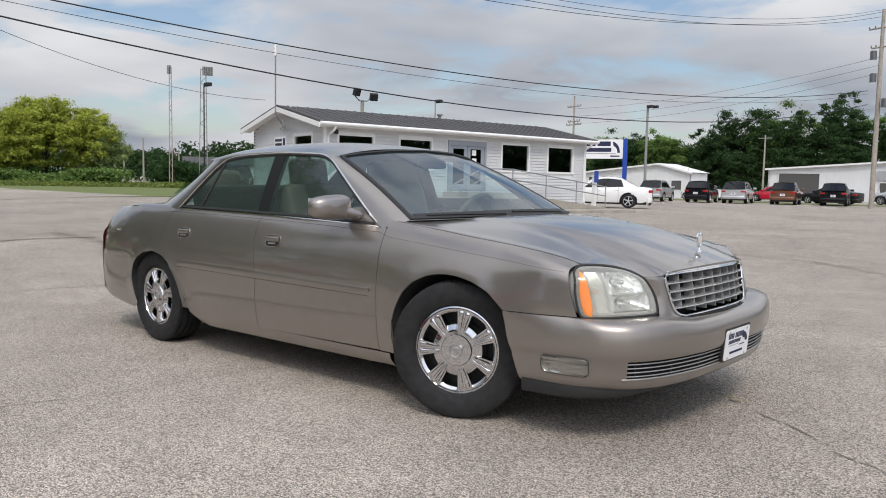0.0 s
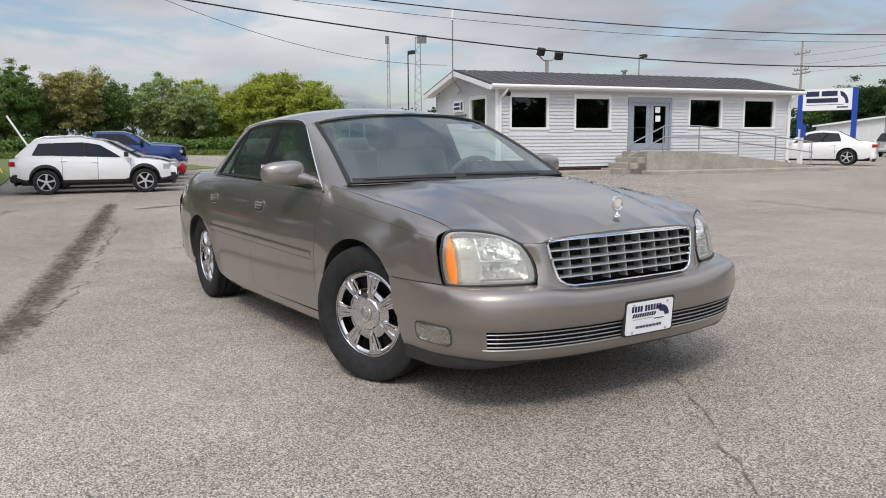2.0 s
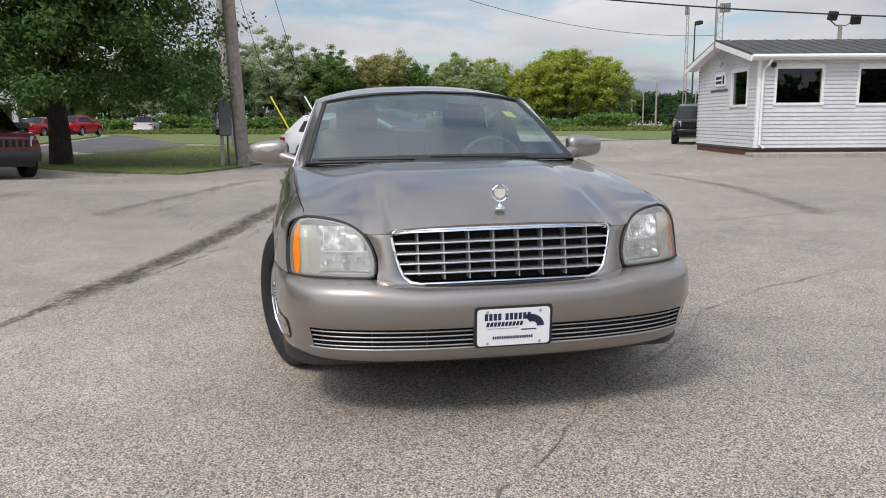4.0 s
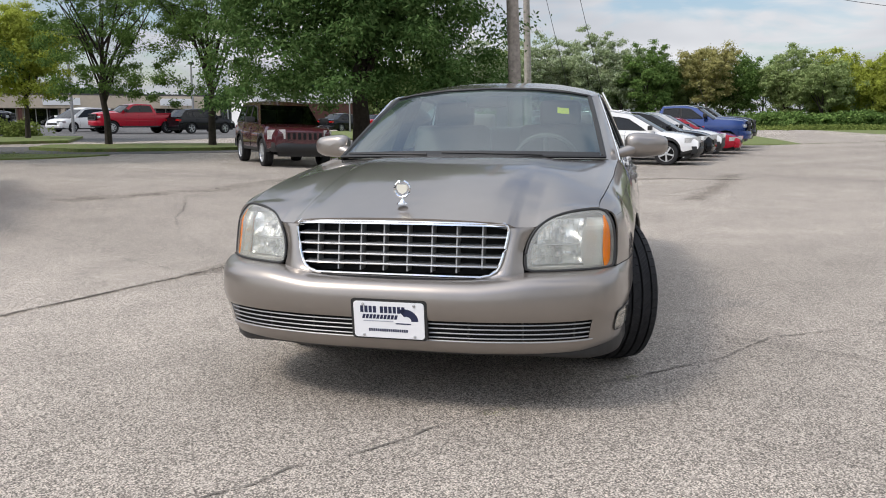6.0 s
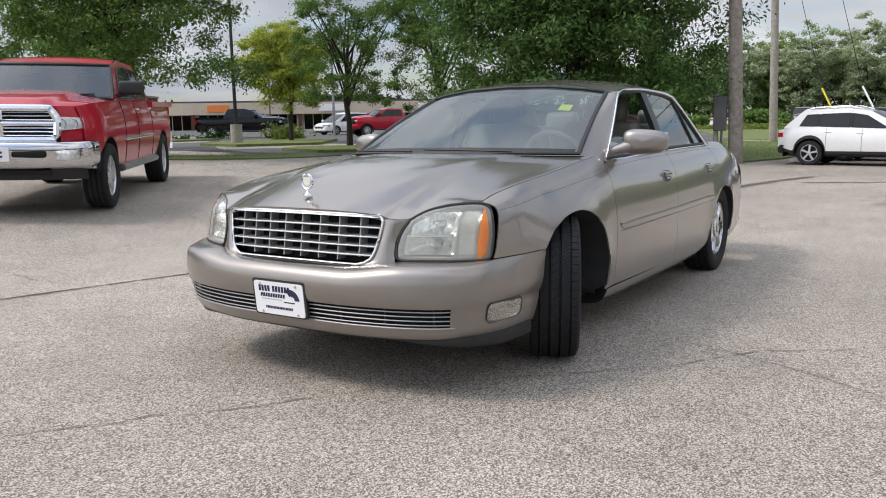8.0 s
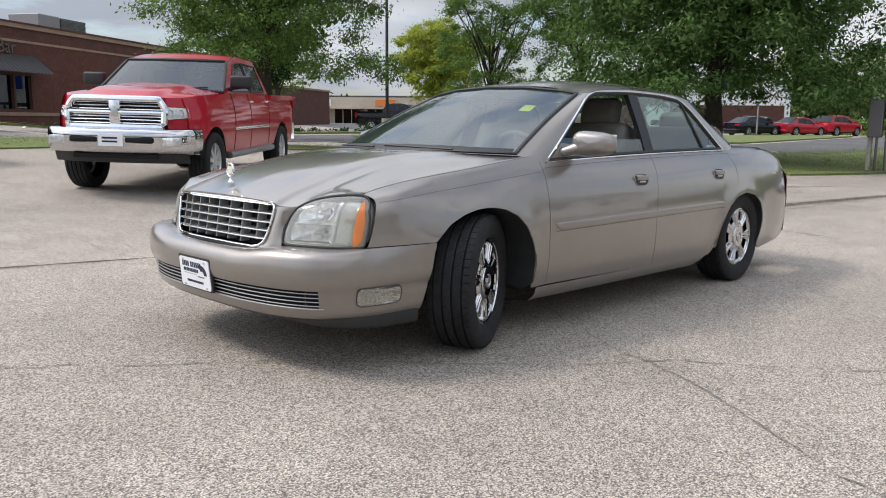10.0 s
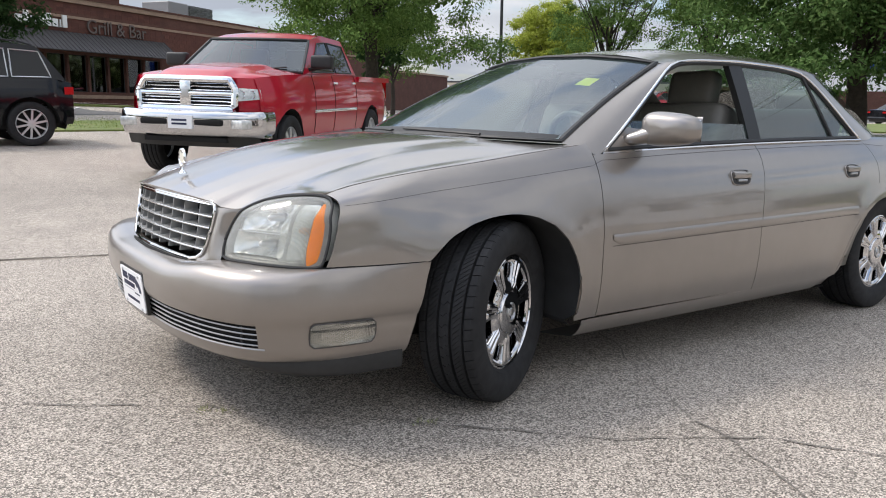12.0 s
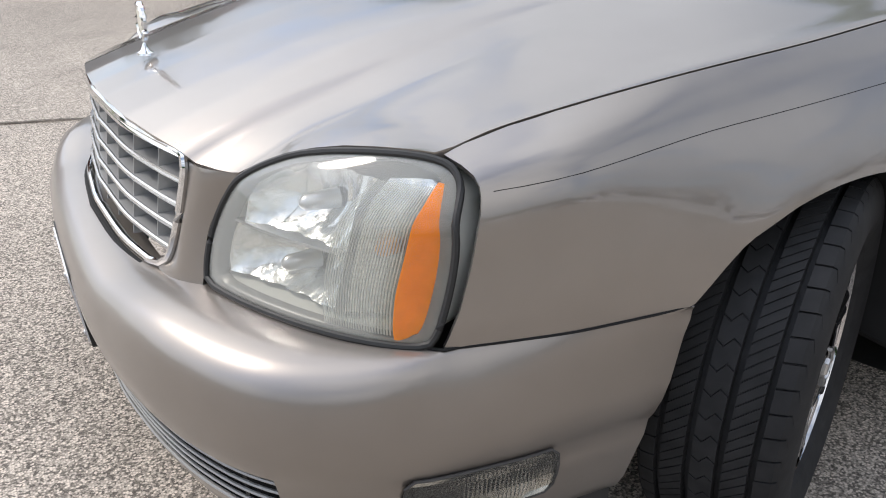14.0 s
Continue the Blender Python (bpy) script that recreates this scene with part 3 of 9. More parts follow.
for line_, wide, power in (([(0.4, -2.58), (-0.6, -2.35), (-3.0, -1.85), (-6, -1.15), (-10, -0.35), (-13.5, 0.3)], 0.32, 0.80), ([(-10.2, 0.1), (-10.8, 0.9), (-11.2, 1.8), (-11.0, 3.2)], 0.4, 0.7), ([(3.4, -3.3), (2.6, -3.05), (0.9, -2.7), (-0.6, -2.35)], 0.07, 0.75), ([(-3.0, -6.5), (-5.5, -5.4), (-9.0, -5.2)], 0.7, 0.5), ([(-4.5, -3.4), (-8.0, -2.6), (-12.0, -1.6)], 0.40, 0.55), ([(-6.0, 1.6), (-10.0, 2.5), (-14.0, 3.1)], 0.5, 0.55), ([(-3.0, 5.5), (-7.0, 6.6), (-12.0, 7.0)], 0.45, 0.55), ([(4.0, 6.0), (0.0, 9.5), (-6.0, 11.0)], 0.5, 0.5)):
    p = poly(line_)
    n = 90
    base_ = len(sv)
    for i in range(n + 1):
        c, c2 = p(i / n), p(min(i / n + 0.01, 1.0)) if i < n else 2 * p(1.0) - p(0.99)
        d = Vector((c2[0] - c[0], c2[1] - c[1])).normalized()
        for k in range(9):
            q = (k - 4) / 4
            px, py = c[0] - d.y * q * wide, c[1] + d.x * q * wide
            sv.append((px, py, ground_z(px, py) + 0.0065))
            film.append(power * (1 - q * q) ** 2 * smooth01(0, 0.08, i / n) * smooth01(1.0, 0.9, i / n))
    sf += [(base_ + i * 9 + k, base_ + i * 9 + k + 1, base_ + i * 9 + k + 10, base_ + i * 9 + k + 9) for i in range(n) for k in range(8)]
stain = tagged(ob_of("tar_stain", sv, sf, STAIN, ground, "dark worn tar stains along the joint"), kind="stuff")
stain.data.attributes.new("film", "FLOAT", "POINT").data.foreach_set("value", film)
stain.visible_shadow = False
WEED = material("weed", (0.26, 0.27, 0.11), rough=0.9, island=0.4)
for wx, wy in ((2.36, 0.37), (1.80, 0.86), (2.30, 0.41), (1.76, 0.88)):
    rnd = random.Random(int(wx * 100))
    v, f = [], []
    for k in range(26):
        a, r, h = rnd.uniform(0, 6.3), rnd.uniform(0, 0.035), rnd.uniform(0.004, 0.013)
        x, y = wx + r * math.cos(a), wy + r * math.sin(a)
        z = ground_z(x, y)
        b = len(v)
        v += [(x - 0.002, y, z), (x + 0.002, y + 0.001, z), (x + 0.012 * math.cos(a), y + 0.012 * math.sin(a), z + h)]
        f.append((b, b + 1, b + 2))
    tagged(ob_of("weed_tuft", v, f, WEED, None, smooth=False), "tiny dry weed growing in a crack", "weed", "weeds in the cracks")
# ---- the saloon ----
car = thing("saloon_car", "taupe metallic four-door saloon with chrome wheels, front wheels turned", "car", m=LEVEL.copy())

plan_y = spl((-2.66, 0.42), (-2.60, 0.62), (-2.5, 0.745), (-2.41, 0.80), (-2.2, 0.848), (-1.9, 0.878), (-1.46, 0.898), (-1.0, 0.906), (0, 0.91), (0.9, 0.906), (1.46, 0.895), (1.76, 0.88), (1.95, 0.862), (2.03, 0.845), (2.08, 0.832), (2.13, 0.816), (2.2, 0.785))
side_top = spl((-2.66, 0.91), (-2.3, 0.95), (-1.7, 0.995), (-1.17, 0.99), (-0.16, 0.97), (0.5, 0.955), (0.95, 0.96), (1.4, 0.913), (1.8, 0.862), (2.06, 0.813), (2.3, 0.75))
side_in = spl((0, -0.05), (0.08, -0.026), (0.18, -0.009), (0.35, 0), (0.5, 0), (0.65, -0.011), (0.78, -0.032), (0.88, -0.064), (0.95, -0.10), (1.0, -0.142))
front_in = spl((0, -0.05), (0.08, -0.026), (0.18, -0.009), (0.35, 0), (0.6, 0), (0.75, -0.008), (0.84, -0.014), (0.90, -0.028), (0.93, -0.046), (0.955, -0.085), (1.0, -0.165))
belt_z = spl((-2.0, 0.985), (-1.25, 0.972), (-0.15, 0.945), (0.5, 0.922), (0.9, 0.903), (1.0, 0.9))
shut_z = spl((1.0, 0.938), (1.175, 0.918), (1.34, 0.897), (1.5, 0.876), (1.68, 0.8545), (1.84, 0.833), (1.95, 0.8145), (2.03, 0.797), (2.095, 0.7785), (2.3, 0.72))

ARCH_F = poly([(1.785, 0.548), (1.75, 0.588), (1.688, 0.638), (1.604, 0.676), (1.515, 0.695), (1.422, 0.700), (1.33, 0.687), (1.235, 0.647), (1.165, 0.583), (1.115, 0.495), (1.098, 0.408), (1.102, 0.33), (1.112, 0.27)])
ARCH_R = poly([(-0.88, 0.245), (-0.93, 0.37), (-1.0, 0.49), (-1.09, 0.57), (-1.23, 0.645), (-1.38, 0.668), (-1.53, 0.648), (-1.64, 0.60), (-1.70, 0.54), (-1.73, 0.46), (-1.72, 0.36), (-1.69, 0.26)])
arch_points = [tuple(a(k / 40)) for a in (ARCH_F, ARCH_R) for k in range(41)]


def side_y(x, z):
    t = (z - 0.2) / (side_top(x) - 0.2)
    y = plan_y(x) + side_in(min(max(t, 0), 1)) * (1 - smooth01(1.7, 2.05, x)) + front_in(min(max(t, 0), 1)) * smooth01(1.7, 2.05, x)
    near = min((x - a) ** 2 + (z - b) ** 2 for a, b in arch_points)
    return y + 0.011 * math.exp(-near / 0.0045) * (1 - 0.85 * smooth01(1.60, 1.76, x))


def side_panel(name, bottom, top, left, right, nu, nv, mat=TAUPE, label="", inset=0.0, rim=0.02, parent=None):
    """The same body panel on both sides, spanned by four lines of (x, z)."""
    f2 = coons(bottom, top, left, right)
    obs = []
    for s in (-1, 1):
        def f(u, v):
            x, z = f2(u, v)
            return (x, s * (side_y(x, z) - inset), z)
        verts, faces = patch(f, nu, nv, flip=False)
        a, b, c = Vector(verts[faces[0][0]]), Vector(verts[faces[0][1]]), Vector(verts[faces[0][2]])
        if (b - a).cross(c - a).y * s < 0:
            faces = [q[::-1] for q in faces]
        if rim:
            verts, faces = rimmed(verts, faces, nu, nv, rim)
        obs.append(ob_of(name, verts, faces, mat, car if parent is None else parent, label, sharp=50))
    return obs


def line(*pts):
    return poly(pts)


lamp_x0 = spl((0.44, 2.352), (0.46, 2.348), (0.49, 2.337), (0.56, 2.314), (0.64, 2.278), (0.70, 2.243), (0.76, 2.196), (0.80, 2.151), (0.811, 2.135), (0.83, 2.105), (0.87, 2.04))


def lamp_at(y, z, out=0.0):
    """The lamp's face: it leans back, and rolls back faster near its top."""
    return (lamp_x0(y) - 0.26 * (z - 0.555) - 0.05 * smooth01(0.70, 0.785, z) + out, y, z)


WING_EDGE = [(2.131, 0.559), (2.112, 0.606), (2.097, 0.66), (2.088, 0.705), (2.080, 0.738), (2.078, 0.757), (2.082, 0.768), (2.094, 0.7775)]


G = 0.0017  # half a panel gap
# front wings
fender_bottom = poly([(2.131, 0.559), (1.95, 0.559), (1.785, 0.557)] + [tuple(ARCH_F(k / 24) + np.array((0, 0.0))) for k in range(1, 25)] + [(0.978 + G, 0.27)])
fender_top = poly([(2.094, 0.7775)] + [(x, shut_z(x)) for x in np.linspace(2.07, 1.0, 18)] + [(0.978 + G, 0.944)])
side_panel("front_wing", fender_bottom, fender_top, poly(WING_EDGE), line((0.978 + G, 0.27), (0.978 + G, 0.944)), 72, 22, rim=0.007)
# doors
b_line = lambda z: -0.10 - 0.055 * smooth01(0.55, 0.95, z)
front_door = side_panel("front_door", line((0.978 - G, 0.272), (b_line(0.27) + G, 0.262)), poly([(x, belt_z(x)) for x in np.linspace(0.978 - G, b_line(0.95) + G, 12)]), line((0.978 - G, 0.272), (0.978 - G, belt_z(0.975))), poly([(b_line(z) + G, z) for z in np.linspace(0.262, belt_z(-0.15), 12)]), 28, 18)
door_edge = [(-0.862, 0.258), (-0.905, 0.37), (-0.975, 0.49), (-1.07, 0.582), (-1.18, 0.655), (-1.25, 0.715), (-1.282, 0.78), (-1.275, 0.86), (-1.235, 0.93), (-1.20, belt_z(-1.2))]
rear_door = side_panel("rear_door", line((b_line(0.27) - G, 0.262), (-0.862, 0.258)), poly([(x, belt_z(x)) for x in np.linspace(b_line(0.95) - G, -1.20, 12)]), poly([(b_line(z) - G, z) for z in np.linspace(0.262, belt_z(-0.15), 12)]), poly(door_edge), 30, 20)
# quarter panels
quarter_edge = [(x - 2 * G, z) for x, z in door_edge]
side_panel("quarter_panel", poly([quarter_edge[0]] + [tuple(ARCH_R(k / 30)) for k in range(1, 31)] + [(-1.80, 0.215), (-2.20, 0.26), (-2.36, 0.30)]), poly([(-1.20 - 2 * G, belt_z(-1.2)), (-1.6, 0.985), (-2.0, 0.972), (-2.3, 0.945)]), poly(quarter_edge), line((-2.36, 0.30), (-2.44, 0.45), (-2.42, 0.60), (-2.37, 0.78), (-2.3, 0.945)), 54, 20, rim=0.006)
# sills
for s in (-1, 1):
    def sill(u, v):
        x = 1.055 - 1.93 * u
        z = 0.262 - 0.075 * v * smooth01(1.01, 0.96, u)
        return (x, s * (side_y(x, 0.27) - 0.004 - 0.05 * v * v), z)
    v, f = patch(sill, 30, 4, flip=s < 0)
    ob_of("sill", v, f, TAUPE, car, "lower sill below the doors")
    def sill2(u, v):
        x = 1.055 - 1.93 * u
        return (x, s * (side_y(x, 0.27) - 0.054 - 0.2 * v), 0.187 - 0.03 * v)
    v, f = patch(sill2, 10, 2, flip=s < 0)
    ob_of("sill_underside", v, f, BLACK, car)
# door mouldings, pinstripes and shadow gaps
for s in (-1, 1):
    for x0, x1, tip in ((0.925, b_line(0.57) + G, 1), (b_line(0.57) - G, -1.02, 0)):
        pts = []
        def mould(u, v):
            x = x0 + (x1 - x0) * u
            mid = 0.572 + 0.030 * (0.925 - x) / 1.95
            z = mid + (v - 0.5) * 0.044 + (0.022 * (1 - smooth01(0, 0.045, u)) * (1 - v) if tip else 0)
            bulge = 0.0035 * math.sin(math.pi * min(max(v, 0.0), 1.0)) ** 0.5
            return (x, s * (side_y(x, z) + 0.0005 + bulge), z)
        v, f = patch(mould, 24, 6, flip=s > 0)
        ob_of("door_moulding", v, f, TAUPE, car, "body-coloured rubbing strip")
        v, f = tube([(x0 + (x1 - x0) * k / 20, s * (side_y(x0 + (x1 - x0) * k / 20, 0.55) + 0.0008), 0.549 + 0.030 * (0.925 - (x0 + (x1 - x0) * k / 20)) / 1.95) for k in range(21)], 0.0010, 5)
        ob_of("moulding_shadow_line", v, f, GAP, car)
    pin = [(x, 0.747 + 0.1055 * (2.065 - x)) for x in np.linspace(2.065, 1.0, 30)] + [(x, belt_z(x) - 0.022) for x in np.linspace(0.94, -1.22, 30)] + [(-1.34, 0.942), (-1.7, 0.938), (-2.0, 0.925)]
    v, f = tube([(x, s * (side_y(x, z) + 0.0002), z) for x, z in pin], 0.0006, 5)
    ob_of("pinstripe", v, f, GAP, car, "thin dark pinstripe")

# wheel arch liners
for s in (-1, 1):
    for a, cx in ((poly([(1.91, 0.21), (1.87, 0.38)] + [tuple(ARCH_F(k / 40)) for k in range(41)] + [(1.07, 0.235)]), 1.43), (ARCH_R, -1.36)):
        def liner(u, v):
            x, z = a(u)
            return (x + (x - cx) * 0.03 * v, s * (side_y(x, max(z, 0.26)) - 0.005 - 0.05 * smooth01(0.275, 0.26, z) - 0.045 * smooth01(1.76, 1.83, x) - 0.54 * v), z + 0.012 * v)
        v, f = patch(liner, 36, 6, flip=(s > 0))
        ob_of("wheel_arch_liner", v, f, LINER, car)

# bonnet
front_edge = poly([(2.395, 0.0, 0.752), (2.392, 0.12, 0.7515), (2.38, 0.25, 0.747), (2.358, 0.36, 0.740), (2.336, 0.425, 0.731), (2.322, 0.447, 0.718), (2.300, 0.49, 0.716), (2.284, 0.519, 0.7175), (2.263, 0.538, 0.732), (2.236, 0.564, 0.7485), (2.206, 0.600, 0.7635), (2.177, 0.641, 0.7735), (2.150, 0.683, 0.7790), (2.127, 0.715, 0.7815), (2.105, 0.742, 0.7810)])
cowl_edge = spl((0, 1.275), (0.3, 1.262), (0.55, 1.205), (0.7, 1.11), (0.79, 1.02))


def bonnet(u, v):
    s = -1 if u < 0.5 else 1
    w = abs(2 * u - 1)
    xf, yf, zf = front_edge(w)
    xr = cowl_edge(w * 0.785)
    yr = w * (side_y(1.03, shut_z(1.03)) - 0.006)
    g = 1 - (1 - v) ** 2.05
    x = xf + (xr - xf) * v
    y_line = yf + (yr - yf) * v
    y_edge = side_y(x, shut_z(x)) - 0.0030
    y = y_line + (y_edge - y_line) * smooth01(0.93, 1.0, w) * smooth01(0.0, 0.09, v)
    zr = 0.953 - 0.012 * w ** 3
    z = zf + (zr - zf) * g
    zs = shut_z(min(x, 2.095)) + 0.0015
    k = smooth01(0.80, 0.96, w)
    z = z + (zs - z) * w ** 3.5 * (smooth01(0.0, 0.10, v) * (1 - k) + smooth01(0.0, 0.03, v) * k)
    # raised centre between two soft creases
    crease = 0.43 + 0.16 * v
    z += 0.006 * (1 - smooth01(crease - 0.07, crease + 0.05, y / 0.8 if y > 0 else 0)) * smooth01(0.05, 0.35, v)
    return (x, s * y, z)


v, f = patch(bonnet, 120, 44)
v, f = rimmed(v, f, 120, 44, 0.012)
ob_of("bonnet", v, f, TAUPE, car, "taupe bonnet reflecting the sky", sharp=55)
# scuttle panel and wipers
v, f = patch(lambda u, v: (cowl_edge(abs(2 * u - 1) * 0.785) - 0.004 - 0.0 + (-0.035) * v, (2 * u - 1) * (0.775 - 0.03 * v), 0.935 - 0.03 * (1 - v) + 0.012 * v - 0.012 * abs(2 * u - 1) ** 3), 40, 3)
ob_of("scuttle_panel", v, f, BLACK, car)

# bumper
bump_y = spl((0.0, 2.497), (0.15, 2.4955), (0.30, 2.489), (0.44, 2.469), (0.56, 2.440), (0.66, 2.400), (0.72, 2.365), (0.765, 2.325), (0.80, 2.275), (0.825, 2.225))
bump = poly([(bump_y(y), y) for y in np.linspace(0, 0.825, 34)] + [(2.16, 0.846), (2.10, 0.857), (2.03, 0.867), (1.95, 0.872), (1.86, 0.876), (1.775, 0.880)])


def bump_at(w):
    p = bump(w)
    q, r = bump(min(w + 0.02, 1)), bump(max(w - 0.02, 0))
    d = np.array((q[0] - r[0], q[1] - r[1]))
    d /= np.linalg.norm(d)
    return p, np.array((-d[1], d[0]))  # inward


def bump_top(w):
    return 0.528 + 0.024 * smooth01(0.22, 0.42, w)


def bump_row(w, k):
    side = smooth01(0.60, 0.80, w)
    ledge = 0.12 * (1 - side) + 0.004
    zt = bump_top(w)
    low = 0.006 * (1 - smooth01(0.45, 0.75, w)) + 0.004
    # along the side the top edge draws in to lie flush with the wing
    px, py = bump(w)
    meet = max(py - side_y(min(px, 2.125), 0.557) + 0.001, 0.0) * smooth01(0.55, 0.66, w)
    rows = [(max(ledge, meet), zt), (max(ledge * 0.62, meet * 0.97), zt - 0.001), (max(0.036 * (1 - side) + 0.004, meet * 0.84), zt - 0.006), (max(0.014 * (1 - side) + 0.002, meet * 0.55), zt - 0.020), (0.003 + meet * 0.2, zt - 0.045), (0, 0.45), (0.002, 0.42), (0.008, 0.395), (0.014, 0.383), (0.022, 0.360), (0.028, 0.336), (0.034, 0.308), (0.040, 0.288 - low * 0.4), (0.052, 0.270 - low), (0.075, 0.260 - low * 1.2)]
    d, z = rows[k]
    p, n = bump_at(w)
    if k > 8:
        d *= 1 - 0.45 * side
    lean = 0.085 * smooth01(0.82, 1.0, w) * min(max((0.56 - z) / 0.31, 0), 1)
    return (p[0] + n[0] * d + lean, p[1] + n[1] * d, z + (0.006 if k < 5 else 0) * side)


def bumper_mesh():
    verts, faces = [], []
    N, K = 60, 15
    for i in range(-N, N + 1):
        w = abs(i) / N
        for k in range(K):
            x, y, z = bump_row(w, k)
            verts.append((x, y if i >= 0 else -y, z))
    for i in range(2 * N):
        w = (abs(i - N) + abs(i + 1 - N)) / 2 / N
        for k in range(K - 1):
            if 8 <= k < 11 and bump(w)[1] < 0.752 and w < 0.75:
                continue
            faces.append((i * K + k, i * K + k + 1, (i + 1) * K + k + 1, (i + 1) * K + k))
    return verts, faces


front_bumper = ob_of("front_bumper", *bumper_mesh(), BUMPERPAINT, car, "taupe front bumper cover with lower slot", sharp=60)
for s in (-1, 1):
    seam = [bump_row(w, 0) for w in np.linspace(0.68, 0.995, 24)]
    ob_of("bumper_seam", *tube([(x, s * (y + 0.0012), z + 0.0015) for x, y, z in seam], 0.0019, 6), GAP, car, "dark joint between bumper and wing")
# slot behind the bumper, with bright bars
N = 60
slot = [i for i in range(-N, N + 1) if bump(abs(i) / N)[1] < 0.765 and abs(i) / N < 0.75]


def slot_at(i, d, z):
    w = abs(i) / N
    p, n = bump_at(w)
    return (p[0] + n[0] * d, math.copysign(p[1] + n[1] * d, i) if i else 0.0, z)


v = [slot_at(i, d, z) for i in slot for d, z in ((0.014, 0.388), (0.055, 0.388), (0.060, 0.305), (0.034, 0.304))]
f = [(a * 4 + k, a * 4 + k + 1, a * 4 + k + 5, a * 4 + k + 4) for a in range(len(slot) - 1) for k in range(3)]
ob_of("slot_recess", v, f, GAP, front_bumper)
for k, z in enumerate((0.370, 0.352, 0.334, 0.316)):
    v, f = tube([slot_at(i, 0.024 + 0.004 * k, z) for i in slot[1:-1]], 0.0027, 6)
    ob_of("slot_bar", v, f, GREYBAR, front_bumper, "bright horizontal slot bar")
v, f = tube([slot_at(i, 0.036, 0.303) for i in slot], 0.0034, 6)
ob_of("slot_lip", v, f, GREYBAR, front_bumper, "bright lower lip of the slot")
for i in slot[3:-3:9]:
    v, f = tube([slot_at(i, 0.034, 0.386), slot_at(i, 0.040, 0.307)], 0.004, 4)
    ob_of("slot_upright", v, f, BLACK, front_bumper)
# dark valance
v, f = [], []
for i in range(-N, N + 1):
    w = abs(i) / N
    p, n = bump_at(w)
    up = 0.012 * smooth01(0.5, 0.9, w)
    for d, z in ((0.072, 0.262 + up), (0.068, 0.256), (0.066, 0.222), (0.080, 0.208), (0.17, 0.204)):
        d *= 1 - 0.6 * smooth01(0.60, 0.80, w)
        v.append((p[0] + n[0] * d + 0.095 * smooth01(0.82, 1.0, w), math.copysign(p[1] + n[1] * d, i) if i else 0.0, z + 0.034 * (1 - smooth01(0.35, 0.70, w)) * (z < 0.25)))
f = [(a * 5 + k, a * 5 + k + 1, a * 5 + k + 6, a * 5 + k + 5) for a in range(2 * N) for k in range(4)]
ob_of("front_valance", v, f, BLACK, car, "black plastic lip under the bumper", sharp=60)
# plain bulkhead and underbody close the body
for name, dims in (("underbody", (-2.3, 2.1, -0.52, 0.52, 0.2, 0.30)), ("bulkhead", (1.12, 1.16, -0.7, 0.7, 0.25, 0.90)), ("engine_bay_block", (1.9, 2.18, -0.62, 0.62, 0.26, 0.60))):
    ob_of(name, *box(*dims), BLACK, car, smooth=False)

# grille
grille_x = spl((0, 2.392), (0.2, 2.38), (0.32, 2.358), (0.44, 2.325))
half_top = spl((0.535, 0.335), (0.541, 0.360), (0.554, 0.381), (0.58, 0.396), (0.62, 0.408), (0.68, 0.421), (0.712, 0.425), (0.725, 0.419))


def grille_at(y, z, back=0.0):
    return (grille_x(abs(y)) + 0.14 * (0.735 - z) - back, y, z + 0.009 * math.cos(y * 3.4) - 0.002)


grille = new("radiator_grille")
grille.parent = car
tagged(grille, "chrome-framed radiator grille with grey bars")
loop = [grille_at(y, 0.731) for y in np.linspace(-0.410, 0.410, 26)] + [grille_at(half_top(z), z) for z in np.linspace(0.722, 0.541, 12)] + [grille_at(y, 0.533) for y in np.linspace(0.325, -0.325, 18)] + [grille_at(-half_top(z), z) for z in np.linspace(0.541, 0.722, 12)]
ob_of("grille_frame", *tube(loop, 0.0062, 8, closed=True), CHROME, grille, "chrome grille surround")
v, f = patch(lambda u, w: grille_at((2 * u - 1) * (0.418 - 0.006 * w), 0.722 + 0.026 * w * (1 - abs(2 * u - 1) ** 7), -0.006 + 0.018 * w * w), 30, 4)
v, f = rimmed(v, f, 30, 4, 0.012)
ob_of("grille_brow", v, f, CHROME, grille, "broad chrome strip across the grille top", sharp=55)
v, f = patch(lambda u, w: grille_at((2 * u - 1) * half_top(0.535 + 0.195 * w), 0.535 + 0.195 * w, 0.055), 24, 8)
ob_of("grille_backing", v, f, GAP, grille)
for z in (0.570, 0.606, 0.643, 0.681):
    h = half_top(z) - 0.004
    ob_of("grille_bar", *tube([grille_at(y, z, 0.006) for y in np.linspace(-h, h, 27)], 0.0042, 8), BARBRIGHT, grille, "thin bright grille bar")
    v = [Vector(grille_at(y, z, b)) + Vector((0, 0, dz)) for y in np.linspace(-h, h, 27) for b, dz in ((0.007, 0.0028), (0.05, 0.007), (0.05, 0.001), (0.007, -0.0028))]
    f = [(k * 4 + a, k * 4 + 4 + a, k * 4 + 4 + (a + 1) % 4, k * 4 + (a + 1) % 4) for k in range(26) for a in range(4)]
    ob_of("bar_shelf", v, f, GREYBAR, grille, "grey shelf behind the bar", smooth=False)
